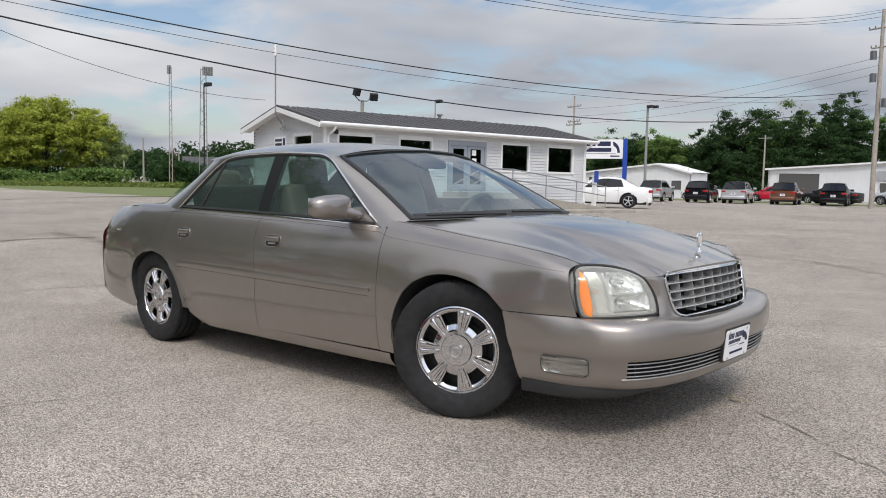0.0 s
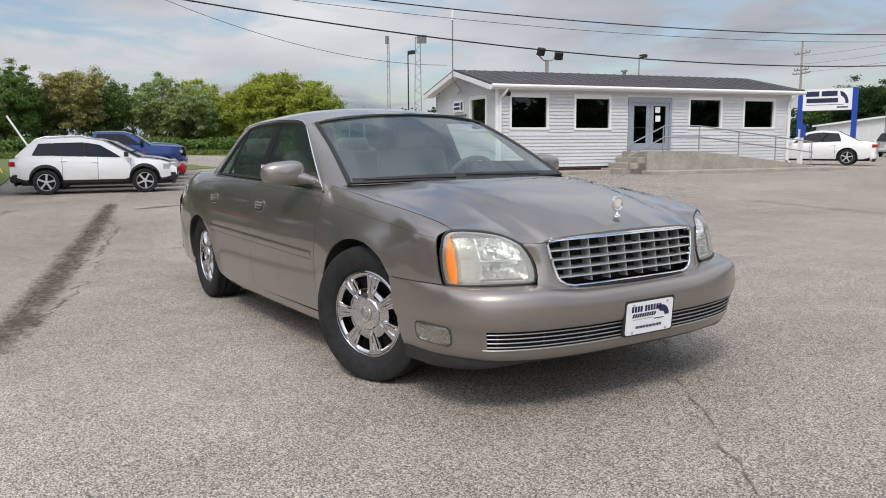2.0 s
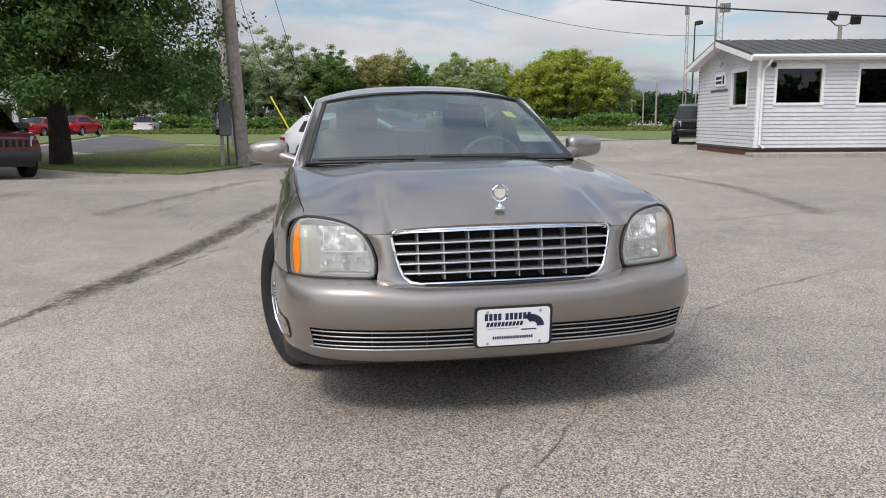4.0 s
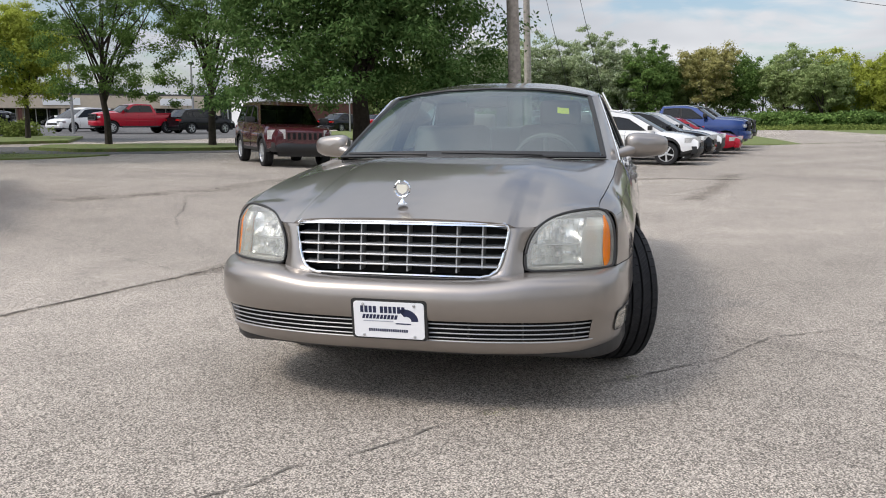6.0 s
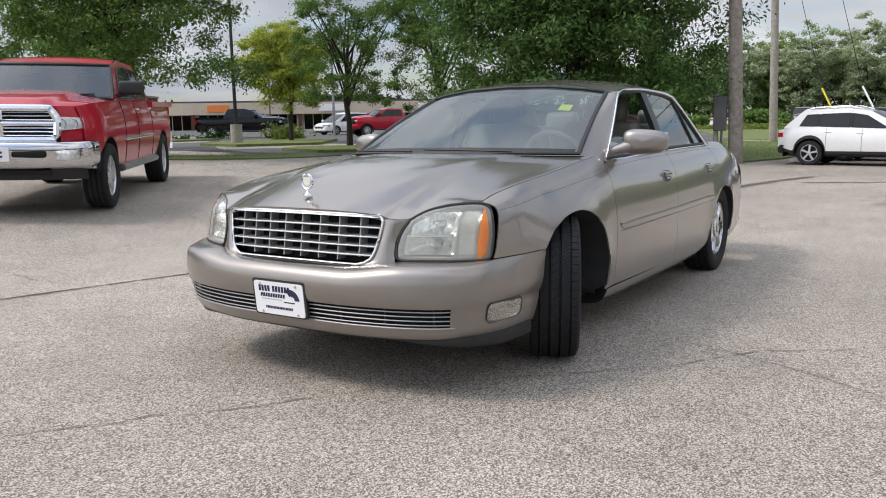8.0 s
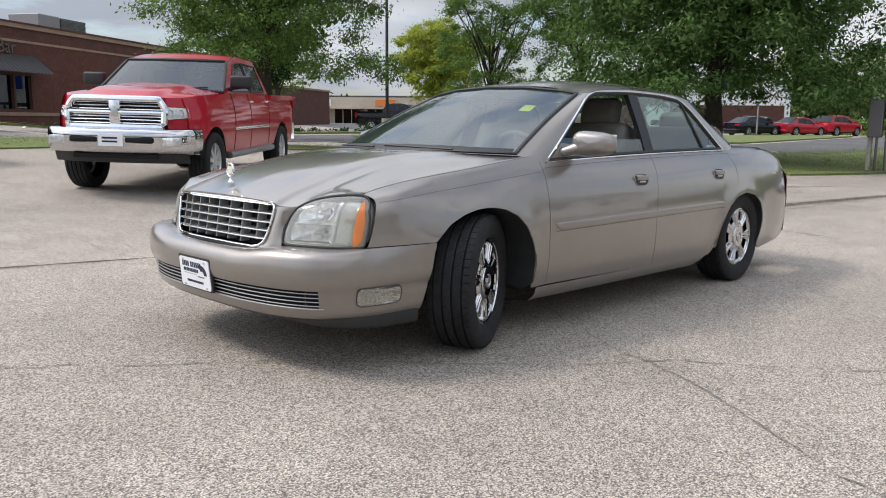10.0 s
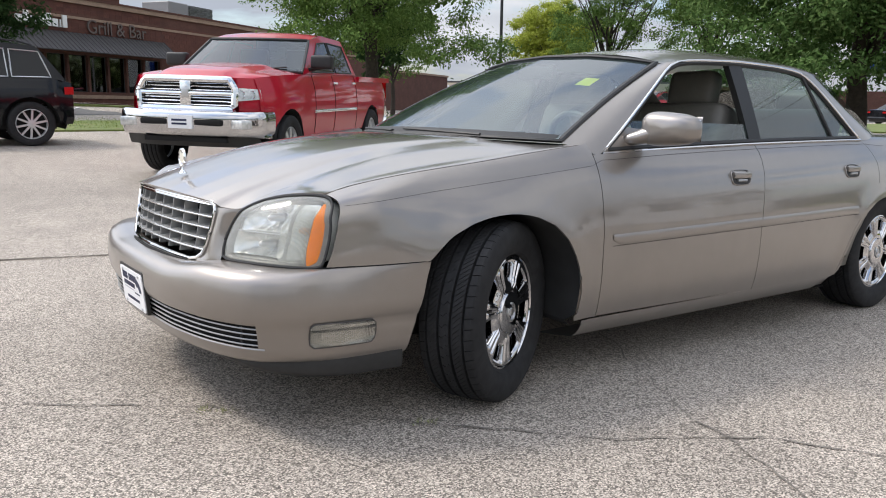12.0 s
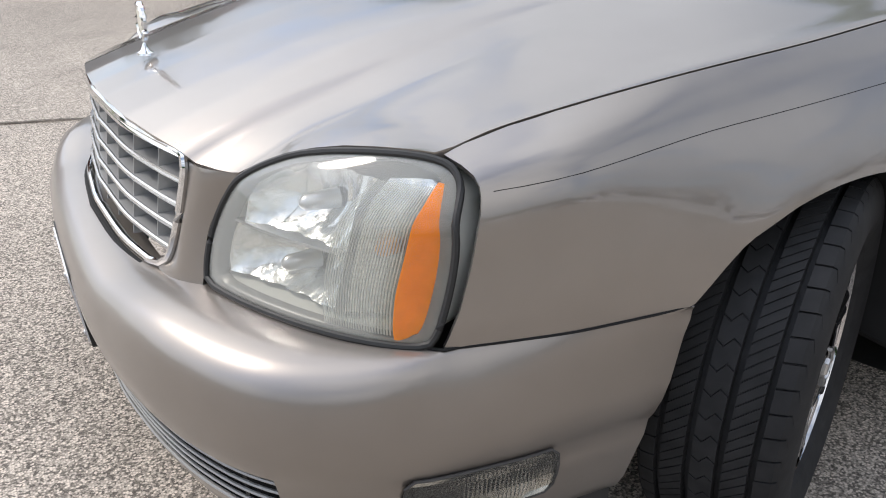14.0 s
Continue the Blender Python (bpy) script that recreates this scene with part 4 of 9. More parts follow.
for k in range(-3, 5):
    y = 0.094 * (k - 0.5)
    z0 = 0.545 if abs(y) < 0.3 else 0.562
    v, f = [], []
    for z in (z0, 0.722):
        x, yy, zz = grille_at(y, z, 0.020)
        for dx, dy in ((0.010, -0.0025), (0.010, 0.0025), (-0.035, 0.006), (-0.035, -0.006)):
            v.append((x + dx, yy + dy, zz))
    f = [(0, 1, 5, 4), (1, 2, 6, 5), (2, 3, 7, 6), (3, 0, 4, 7), (0, 3, 2, 1), (4, 5, 6, 7)]
    ob_of("grille_upright", v, f, GREYBAR, grille, smooth=False)
# painted panels each side of the grille
lamp_in = spl((0.52, 0.486), (0.556, 0.488), (0.585, 0.482), (0.62, 0.482), (0.66, 0.492), (0.694, 0.508), (0.716, 0.523))
for s in (-1, 1):
    def nose(u, w):
        z = 0.520 + 0.196 * w
        y0, y1 = half_top(max(z, 0.536)) + 0.003, lamp_in(z) - 0.005
        a, b = Vector(grille_at(y0, z, 0.004)), Vector(lamp_at(y1, z, -0.002))
        p = a.lerp(b, u)
        p.x += 0.012 * math.sin(math.pi * u)
        return (p.x, s * p.y, p.z)
    v, f = patch(nose, 8, 24, flip=s < 0)
    v, f = rimmed(v, f, 8, 24, 0.02)
    ob_of("nose_panel", v, f, TAUPE, car, sharp=60)
v, f = patch(lambda u, w: grille_at((2 * u - 1) * 0.36, 0.515 + 0.014 * w, 0.012), 20, 2)
ob_of("grille_sill", v, f, TAUPE, car)
ob_of("bumper_gap", *tube([grille_at(y, 0.520, -0.006) for y in np.linspace(-0.40, 0.40, 25)], 0.006, 6), GAP, car)

# headlamps
OUTLINE = [(0.493, 0.556), (0.485, 0.585), (0.485, 0.62), (0.495, 0.662), (0.511, 0.694), (0.527, 0.717), (0.549, 0.735), (0.577, 0.751), (0.612, 0.761), (0.648, 0.768), (0.683, 0.7725), (0.715, 0.775), (0.740, 0.774), (0.760, 0.769), (0.775, 0.757), (0.789, 0.738), (0.802, 0.705), (0.807, 0.66), (0.808, 0.606), (0.806, 0.565), (0.798, 0.556), (0.74, 0.555), (0.65, 0.555), (0.56, 0.555)]
OUTLINE = [tuple(np.array(a) * (1 - k) + np.array(b) * k) for a, b in zip(OUTLINE, OUTLINE[1:] + OUTLINE[:1]) for k in (0.25, 0.75)]
edge_at = poly(OUTLINE + [OUTLINE[0]])
RIM = [edge_at(k / 96) for k in range(96)]
CEN = np.array((0.655, 0.655))
# clear reflector chamber, and the arc at which the flutes begin
FLUTE_LEFT = spl((0.560, 0.698), (0.588, 0.690), (0.638, 0.684), (0.667, 0.685), (0.703, 0.690), (0.742, 0.702))
AMBER_IN = spl((0.562, 0.773), (0.58, 0.769), (0.628, 0.765), (0.67, 0.7655), (0.717, 0.7655), (0.748, 0.760))
AMBER_OUT = spl((0.562, 0.790), (0.575, 0.797), (0.60, 0.801), (0.654, 0.801), (0.708, 0.797), (0.735, 0.784), (0.750, 0.772))
for s in (-1, 1):
    lamp = new("headlamp")
    lamp.parent = car
    tagged(lamp, "large clear headlamp with amber corner, lightly hazed")

    def place(y, z, out=0.0):
        x, yy, zz = lamp_at(y, z, out)
        return (x, s * yy, zz)

    def rings(ring_outs, name, mat, label="", cap=True):
        m = len(RIM)
        v = [place(*(CEN + (p - CEN) * r), o) for r, o in ring_outs for p in RIM]
        f = [(a * m + k, a * m + (k + 1) % m, (a + 1) * m + (k + 1) % m, (a + 1) * m + k) for a in range(len(ring_outs) - 1) for k in range(m)]
        if cap:
            last = (len(ring_outs) - 1) * m
            v.append(place(CEN[0], CEN[1], ring_outs[-1][1]))
            f += [(last + k, last + (k + 1) % m, len(v) - 1) for k in range(m)]
        return ob_of(name, v, [q if s < 0 else q[::-1] for q in f], mat, lamp, label, sharp=60)

    rings([(0.985, -0.003), (0.95, 0.001), (0.85, 0.003), (0.6, 0.005), (0.3, 0.006), (0.1, 0.006)], "lamp_lens", LAMPGLASS).visible_shadow = False
    rings([(0.985, -0.004), (0.955, -0.003), (0.90, -0.008), (0.885, -0.020)], "lamp_bezel", LAMPBEZEL, "frosted grey edge of the lens", cap=False)
    rings([(0.90, -0.019), (0.885, -0.045), (0.84, -0.085), (0.80, -0.095)], "lamp_housing", LAMPWALL, "pale inner wall of the lamp")
    ob_of("lamp_seal", *tube([place(p[0], p[1], -0.001) for p in RIM], 0.0050, 8, closed=True), BLACK, lamp, "black seal round the lamp")
    # two stacked parabolic reflectors with faceted sides, their bulbs in front
    for z0, z1, y0, y1, dep in ((0.575, 0.648, 0.505, 0.690, 0.070), (0.651, 0.740, 0.525, 0.690, 0.060)):
        def bowl(u, w):
            y, z = y0 + (y1 - y0) * u, z0 + (z1 - z0) * w
            if z0 > 0.6:
                y = max(y, 0.525 + max(z - 0.69, 0) * 1.0)
            hollow = (1 - (2 * u - 1) ** 2) * (1 - 0.75 * (2 * w - 1) ** 2)
            step = 0.004 * (int(u * 7.999) % 2)
            return place(y, z, -0.020 - dep * hollow - step)
        v, f = patch(bowl, 40, 16, flip=s < 0)
        ob_of("reflector_bowl", v, f, REFLECTOR, lamp, "chromed reflector", sharp=25)
        cy, cz = y0 + (y1 - y0) * 0.52, (z0 + z1) / 2
        x0 = lamp_at(cy, cz, -0.078)[0]
        v, f = lathe([(0.0, 0.014), (0.02, 0.013), (0.045, 0.011), (0.052, 0.006), (0.054, 0.001)], 14, axis="x")
        ob_of("lamp_bulb", [(a + x0, s * cy + b, cz + c) for a, b, c in v], f, SATIN, lamp)
    v = [place(y, 0.6495 + dz, o) for o, dz in ((-0.016, -0.0015), (-0.016, 0.0015), (-0.07, 0.003), (-0.07, -0.003)) for y in (0.500, 0.560, 0.620, 0.688)]
    ob_of("reflector_divider", v, [(a * 4 + k, a * 4 + k + 1, (a * 4 + k + 5) % 16, (a * 4 + k + 4) % 16) for a in range(4) for k in range(3)], SATIN, lamp, smooth=False)
    # curved strip of fine flutes: ridges and grooves side by side, groove shade painted darker
    ROWS, RIDGES = 12, 26
    for name, mat, odd, lab in (("fluted_lens", FLUTED, 0, "clear ridges of the fluted strip"), ("flute_groove", FLUTESHADE, 1, "")):
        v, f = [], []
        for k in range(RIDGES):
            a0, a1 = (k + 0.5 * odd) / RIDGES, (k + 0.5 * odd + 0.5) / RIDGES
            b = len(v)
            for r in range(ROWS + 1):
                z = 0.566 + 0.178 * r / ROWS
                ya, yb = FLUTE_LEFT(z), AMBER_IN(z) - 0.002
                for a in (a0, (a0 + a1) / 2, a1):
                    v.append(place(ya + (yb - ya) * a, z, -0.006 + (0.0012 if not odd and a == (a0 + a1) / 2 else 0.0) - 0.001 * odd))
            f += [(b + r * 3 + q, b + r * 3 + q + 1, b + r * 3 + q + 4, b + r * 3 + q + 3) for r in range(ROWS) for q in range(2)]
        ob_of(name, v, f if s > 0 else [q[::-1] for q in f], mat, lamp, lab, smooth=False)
    v, f = patch(lambda u, w: place(0.697 + 0.066 * u, 0.572 + 0.17 * w, -0.030 - 0.022 * math.sin(math.pi * u)), 10, 6, flip=s < 0)
    ob_of("corner_reflector", v, f, REFLECTOR, lamp)
    ob_of("amber_bulb", *moved(lathe([(0.0, 0.009), (0.018, 0.010), (0.028, 0.006), (0.03, 0.001)], 12, axis="x"), Matrix.Translation((lamp_at(0.73, 0.665, -0.042)[0], s * 0.73, 0.665))), AMBERBULB, lamp, "amber turn bulb behind the flutes")
    # amber marker faces sideways behind the outer edge of the lens
    def amber(u, w):
        z = 0.562 + 0.188 * w
        a, b = Vector(place(AMBER_IN(z), z, -0.004)), Vector(place(AMBER_OUT(z), z, -0.003))
        b += Vector((-0.42, -0.72 * s, -0.35)) * 0.009
        p = a.lerp(b, u)
        return p + Vector((0, s * 0.003 * math.sin(math.pi * u), 0))
    v, f = patch(amber, 10, 20, flip=s < 0)
    v, f = rimmed(v, f, 10, 20, 0.003)
    ob_of("amber_marker", v, f, AMBER, lamp, "bright amber side marker")

# fog lamps
for s in (-1, 1):
    fog = new("fog_lamp")
    fog.parent = car
    tagged(fog, "small rectangular clear fog lamp")
    def fog_at(u, w, out):
        ww = 0.676 + 0.186 * u
        p, n = bump_at(ww)
        z0, z1 = 0.308 + 0.007 * u, 0.388 + 0.002 * u
        z = z0 + (z1 - z0) * w
        d = float(np.interp(z, (0.288, 0.308, 0.336, 0.360, 0.383, 0.395, 0.42), (0.042, 0.034, 0.028, 0.022, 0.014, 0.008, 0.002))) * (1 - 0.45 * smooth01(0.60, 0.80, ww) * smooth01(0.39, 0.37, z)) - out
        lean = 0.085 * smooth01(0.82, 1.0, ww) * min(max((0.56 - z) / 0.31, 0), 1)
        return (p[0] + n[0] * d + lean, s * (p[1] + n[1] * d), z)
    def rounded(u, w):
        c = 2 * (w - 0.5)
        a = 0.08 + 0.06 * abs(c) ** 5
        return a + (0.97 - a - 0.07 * abs(c) ** 5) * u, w
    v, f = patch(lambda u, w: fog_at(*rounded(u, w), 0.005 + 0.002 * math.sin(math.pi * u)), 22, 6, flip=s < 0)
    ob_of("fog_lens", v, f, FOGGLASS, fog).visible_shadow = False
    v, f = patch(lambda u, w: fog_at(*rounded(u, w), 0.0052 - 0.0046 * math.sin(math.pi * w) * (0.5 + 0.5 * u) - 0.0013 * (int(u * 72 + 0.5) % 2)), 72, 8, flip=s < 0)
    ob_of("fog_reflector", v, f, FOGBACK, fog, "fluted bright reflector", smooth=False)
    ring = [fog_at(*rounded(u, 0), 0.004) for u in np.linspace(0, 1, 10)] + [fog_at(*rounded(1, w), 0.004) for w in np.linspace(0.15, 0.85, 4)] + [fog_at(*rounded(u, 1), 0.004) for u in np.linspace(1, 0, 10)] + [fog_at(*rounded(0, w), 0.004) for w in np.linspace(0.85, 0.15, 4)]
    ob_of("fog_bezel", *tube(ring, 0.0022, 6, closed=True), DARKGREY, fog)

# number plate: dealer panel with plain bars for its words
plate = new("dealer_plate")
plate.parent = car
tagged(plate, "white dealer plate with dark blue print in a black frame")


def plate_at(y, z, out):
    return (2.479 + (z - 0.378) * 0.10 + out, y * 0.90, 0.379 + (z - 0.379) * 0.91)


def flat_piece(name, y0, y1, z0, z1, out, mat, depth=0.004, parent=plate):
    v = [plate_at(y, z, o) for o in (out, out - depth) for y, z in ((y0, z0), (y1, z0), (y1, z1), (y0, z1))]
    return ob_of(name, v, [(0, 1, 2, 3), (7, 6, 5, 4), (0, 4, 5, 1), (1, 5, 6, 2), (2, 6, 7, 3), (3, 7, 4, 0)], mat, parent, smooth=False)


def plate_board(name, hw, z0, z1, r, out, mat, depth):
    """A board with rounded corners."""
    c = [(sy * (hw - r) + r * math.cos(t), zc + r * math.sin(t)) for sy, zc, a in ((1, z1 - r, 0), (-1, z1 - r, 1), (-1, z0 + r, 2), (1, z0 + r, 3)) for t in np.linspace(a, a + 1, 6) * math.pi / 2]
    n = len(c)
    v = [plate_at(y, z, o) for o in (out, out - depth) for y, z in c]
    return ob_of(name, v, [tuple(range(n)), tuple(range(2 * n - 1, n - 1, -1))] + [(k, k + n, (k + 1) % n + n, (k + 1) % n) for k in range(n)], mat, plate, smooth=False)


plate_board("plate_frame", 0.164, 0.296, 0.468, 0.016, 0.010, BLACK, 0.012)
plate_board("plate_face", 0.152, 0.303, 0.457, 0.014, 0.0135, WHITEPLASTIC, 0.004)
for y, z0, z1, wd, lean in [(-0.122 + 0.0185 * k + (0.012 if k > 3 else 0), 0.410, 0.438, 0.0135, 0.0) for k in range(10)] + [(-0.116 + 0.0155 * k, 0.384, 0.402, 0.0115, 0.005) for k in range(10)] + [(-0.088 + 0.0095 * k, 0.330, 0.342, 0.0068, 0.0) for k in range(18)]:
    v = [plate_at(y + a + (b - z0) * lean / 0.018, b, o) for o in (0.0145, 0.0135) for a, b in ((0, z0), (wd, z0), (wd, z1), (0, z1))]
    ob_of("print_bar", v, [(0, 1, 2, 3), (7, 6, 5, 4), (0, 4, 5, 1), (1, 5, 6, 2), (2, 6, 7, 3), (3, 7, 4, 0)], NAVY, plate, smooth=False)
flat_piece("print_bar", 0.030, 0.095, 0.364, 0.369, 0.0145, NAVY, 0.001)
flat_piece("print_line", -0.11, 0.02, 0.373, 0.376, 0.0145, GREYPRINT, 0.001)
v, f = [], []
arc = [(0.070 + 0.058 * math.sin(t), 0.378 + 0.052 * math.cos(t)) for t in np.linspace(-0.5, 1.55, 9)] + [(0.078 + 0.020 * math.sin(t), 0.378 + 0.020 * math.cos(t)) for t in np.linspace(1.55, -0.5, 9)]
ob_of("print_swoosh", [plate_at(y, z, 0.0145) for y, z in arc], [tuple(range(18))], NAVY, plate, smooth=False)
for y in (-0.11, 0.11):
    for z in (0.445, 0.313):
        v, f = lathe([(0.0135, 0.006), (0.0165, 0.005), (0.0175, 0.001)], 10, axis="x")
        ob_of("plate_screw", [(a + 2.479 + (z - 0.378) * 0.10, b + y * 0.9, c + 0.379 + (z - 0.379) * 0.91) for a, b, c in v], f, SATIN, plate)

# bonnet ornament: a ring with a plain shield
orn = new("bonnet_ornament")
orn.parent = car
tagged(orn, "upright chrome bonnet ornament, shield in a wreath")
ox, oz = 2.297, 0.797
ob_of("ornament_foot", *moved(lathe([(0.0, 0.022), (0.004, 0.021), (0.008, 0.012), (0.02, 0.004), (0.027, 0.004)], 16, axis="z"), Matrix.Translation((ox, 0, oz)) @ Matrix.Diagonal((0.7, 1, 1, 1))), CHROME, orn)
wreath = [(ox, 0.030 * math.sin(t), oz + 0.058 - 0.031 * math.cos(t)) for t in np.linspace(-2.9, 2.9, 26)]
ob_of("ornament_wreath", *tube(wreath, [0.0042 + 0.0022 * (k % 2) for k in range(26)], 6), CHROME, orn)
shield = [(-0.020, 0.076), (0.020, 0.076), (0.022, 0.061), (0.015, 0.047), (0, 0.039), (-0.015, 0.047), (-0.022, 0.061)]
v = [(ox + d, y, oz + z) for d in (0.003, -0.003) for y, z in shield]
ob_of("ornament_shield", v, [tuple(range(7)), tuple(range(13, 6, -1))] + [(k, k + 7, (k + 1) % 7 + 7, (k + 1) % 7) for k in range(7)], CREST, orn, smooth=False)

# ---- roof and glass ----
screen_base = poly([(1.262, 0.0, 0.951), (1.25, 0.28, 0.950), (1.20, 0.50, 0.947), (1.12, 0.66, 0.944), (1.06, 0.725, 0.942)])
screen_head = poly([(0.44, 0.0, 1.347), (0.425, 0.28, 1.338), (0.385, 0.48, 1.318), (0.345, 0.60, 1.298)])


def screen(u, w, out=0.0):
    s = -1 if u < 0.5 else 1
    k = abs(2 * u - 1)
    a, b = screen_base(k), screen_head(k)
    p = a + (b - a) * w
    lift = 0.030 * math.sin(math.pi * w) * (1 - 0.45 * k)
    return (p[0] + lift * 0.55 + out * 0.5, s * p[1], p[2] + lift * 0.75 + out * 0.8)


v, f = patch(lambda u, w: screen(0.02 + 0.96 * u, 0.07 * w, 0.003), 40, 2)
ob_of("screen_frit", v, f, BLACK, car, "black band along the foot of the windscreen")


ob_of("windshield", *patch(screen, 36, 18), SHIELD, car, "clear windshield").visible_shadow = False
band = [screen(u, 0.012, 0.003) for u in np.linspace(0.002, 0.998, 40)] + [screen(0.996, w, 0.003) for w in np.linspace(0.03, 0.97, 14)] + [screen(u, 0.985, 0.003) for u in np.linspace(0.998, 0.002, 40)] + [screen(0.004, w, 0.003) for w in np.linspace(0.97, 0.03, 14)]
ob_of("windshield_seal", *tube(band, 0.009, 6, closed=True, flat=1.6), BLACK, car, "black windshield seal")
roof_z = spl((-1.12, 1.383), (-0.8, 1.414), (-0.45, 1.424), (-0.1, 1.415), (0.2, 1.386), (0.44, 1.350))
rail_y = spl((-1.10, 0.585), (-0.7, 0.618), (-0.2, 0.62), (0.34, 0.602))
rail_z = spl((-1.10, 1.316), (-0.7, 1.346), (-0.24, 1.348), (0.1, 1.328), (0.345, 1.300))


def roof(u, w):
    k = 2 * u - 1
    front = screen_head(abs(k))[0] - 0.004
    back = -1.12 + 0.09 * abs(k) ** 2
    x = front + (back - front) * w
    return (x, k * rail_y(min(x, 0.34)), roof_z(x) - (roof_z(x) - rail_z(min(x, 0.345))) * abs(k) ** 2.7)


ob_of("roof", *patch(roof, 40, 30, flip=True), TAUPE, car, sharp=60)


def glass_y(x, z):
    t = max((z - 0.93) / 0.40, -0.2)
    return 0.797 - 0.012 * smooth01(0.2, 0.9, x) - 0.168 * (t if t < 0 else t ** 1.12)


GLASS_TOP = [(0.36, 1.255), (0.30, 1.285), (0.20, 1.303), (0.0, 1.316), (-0.24, 1.324), (-0.5, 1.322), (-0.70, 1.311), (-0.80, 1.295)]
glass_top = spl(*GLASS_TOP)
pillar_line = lambda z: 0.885 - (z - 0.905) / (1.262 - 0.905) * 0.53  # front edge of the side glass
rear_line = spl((0.968, -1.185), (1.05, -1.09), (1.15, -0.985), (1.25, -0.87), (1.30, -0.79))
for s in (-1, 1):
    def at(x, z, out=0.0):
        return (x, s * (glass_y(x, z) + out), z)
    # windscreen pillar
    def a_pillar(u, w):
        z = 0.893 + (1.299 - 0.893) * w
        b = at(pillar_line(z) + 0.014, z, 0.004)
        k = screen(1.0 if s > 0 else 0.0, w)
        p = Vector(k).lerp(Vector(b), u)
        p.y += s * 0.010 * math.sin(math.pi * u)
        return p
    v, f = patch(a_pillar, 6, 14, flip=s > 0)
    ob_of("windscreen_pillar", v, f, TAUPE, car)
    # roof rail
    def rail(u, w):
        x = 0.352 - 1.45 * u
        a = Vector((x, s * rail_y(min(x, 0.34)), rail_z(min(x, 0.345))))
        xz = max(min(x, 0.35), -0.82)
        zt = glass_top(xz) + 0.010
        b = Vector(at(max(x, -0.86), zt, 0.006))
        p = a.lerp(b, w)
        p.y += s * 0.008 * math.sin(math.pi * w)
        return p
    v, f = patch(rail, 30, 5, flip=s < 0)
    ob_of("roof_rail", v, f, TAUPE, car)
    # rear roof pillar, from the side glass round to the rear window
    back_low, back_top = (-1.64, 0.665, 0.995), (-1.03, 0.585, 1.318)
    def c_pillar(u, w):
        z = 0.965 + (1.312 - 0.965) * w
        a = Vector(at(rear_line(min(z, 1.30)) - 0.014, z, 0.005))
        b = Vector(back_low).lerp(Vector(back_top), w)
        b.x += 0.045 * math.sin(math.pi * w) 
        b.y *= s
        p = a.lerp(b, u)
        p.y += s * 0.03 * math.sin(math.pi * u) * (1 - 0.4 * w)
        return p
    v, f = patch(c_pillar, 14, 16, flip=s < 0)
    ob_of("rear_roof_pillar", v, f, TAUPE, car)
    # shoulder between the belt line and the rear deck
    def shoulder(u, w):
        x = -1.20 - 1.10 * u
        a = Vector((x, s * side_y(x, belt_z(max(x, -2.0)) if x > -2.0 else 0.972 - 0.09 * (-2.0 - x)), belt_z(x) if x > -2.0 else 0.972 - 0.09 * (-2.0 - x)))
        inner = 0.70 - 0.06 * smooth01(0.4, 1, u)
        b = Vector((x, s * inner, 1.0 - 0.02 * u - 0.012 * smooth01(0.5, 1, u)))
        p = a.lerp(b, w)
        p.z += 0.012 * math.sin(math.pi * w)
        return p
    v, f = patch(shoulder, 20, 5, flip=s < 0)
    ob_of("rear_shoulder", v, f, TAUPE, car)
    # side glass: front door, rear door, fixed corner pane
    bf, br = -0.125, -0.225
    def pane(x0, x1, low=None, high=None):
        def f(u, w):
            z0 = 0.915
            xb = x0(z0) + (x1(z0) - x0(z0)) * u
            # rise to the glass top along the leaning edges
            lo = belt_z(xb) - 0.02
            zz = lo + ((high if high else 1.33) - lo) * w
            x = x0(zz) + (x1(zz) - x0(zz)) * u
            top = glass_top(max(min(x, 0.36), -0.8)) if not high else high
            z = lo + (min(top, 1.33 if not high else high) - lo) * w
            x = x0(z) + (x1(z) - x0(z)) * u
            return at(x, z, -0.006)
        return f
    front_low = 1.035 if s > 0 else None
    v, f = patch(pane(pillar_line, lambda z: bf - 0.03 * (z - 0.93), high=front_low), 12, 10, flip=s < 0)
    g1 = ob_of("front_door_glass", v, f, WINDOW, car, "door glass wound partly down" if s > 0 else "green-tinted door glass")
    v, f = patch(pane(lambda z: br - 0.05 * (z - 0.93), lambda z: -0.90 + 0.36 * (z - 0.95)), 12, 10, flip=s < 0)
    g2 = ob_of("rear_door_glass", v, f, WINDOW, car, "green-tinted door glass")
    v, f = patch(pane(lambda z: -0.93 + 0.36 * (z - 0.95), lambda z: rear_line(min(max(z, 0.968), 1.30))), 6, 10, flip=s < 0)
    g3 = ob_of("corner_glass", v, f, WINDOW, car, "fixed corner pane")
    for gl in (g1, g2, g3):
        gl.visible_shadow = False
    # black centre pillar and glass dividers
    def b_post(u, w):
        z = 0.93 + 0.395 * w
        x = bf + 0.0 - 0.03 * (z - 0.93) + ((br - 0.02 * (z - 0.93)) - bf) * u
        return at(x, z, 0.001)
    v, f = patch(b_post, 4, 8, flip=s < 0)
    v, f = rimmed(v, f, 4, 8, 0.03)
    ob_of("centre_pillar", v, f, GLOSSBLACK, car, "black centre pillar")
    ob_of("glass_divider", *tube([at(-0.915 + 0.36 * (z - 0.95), z, -0.001) for z in np.linspace(0.955, 1.30, 8)], 0.009, 6), BLACK, car)
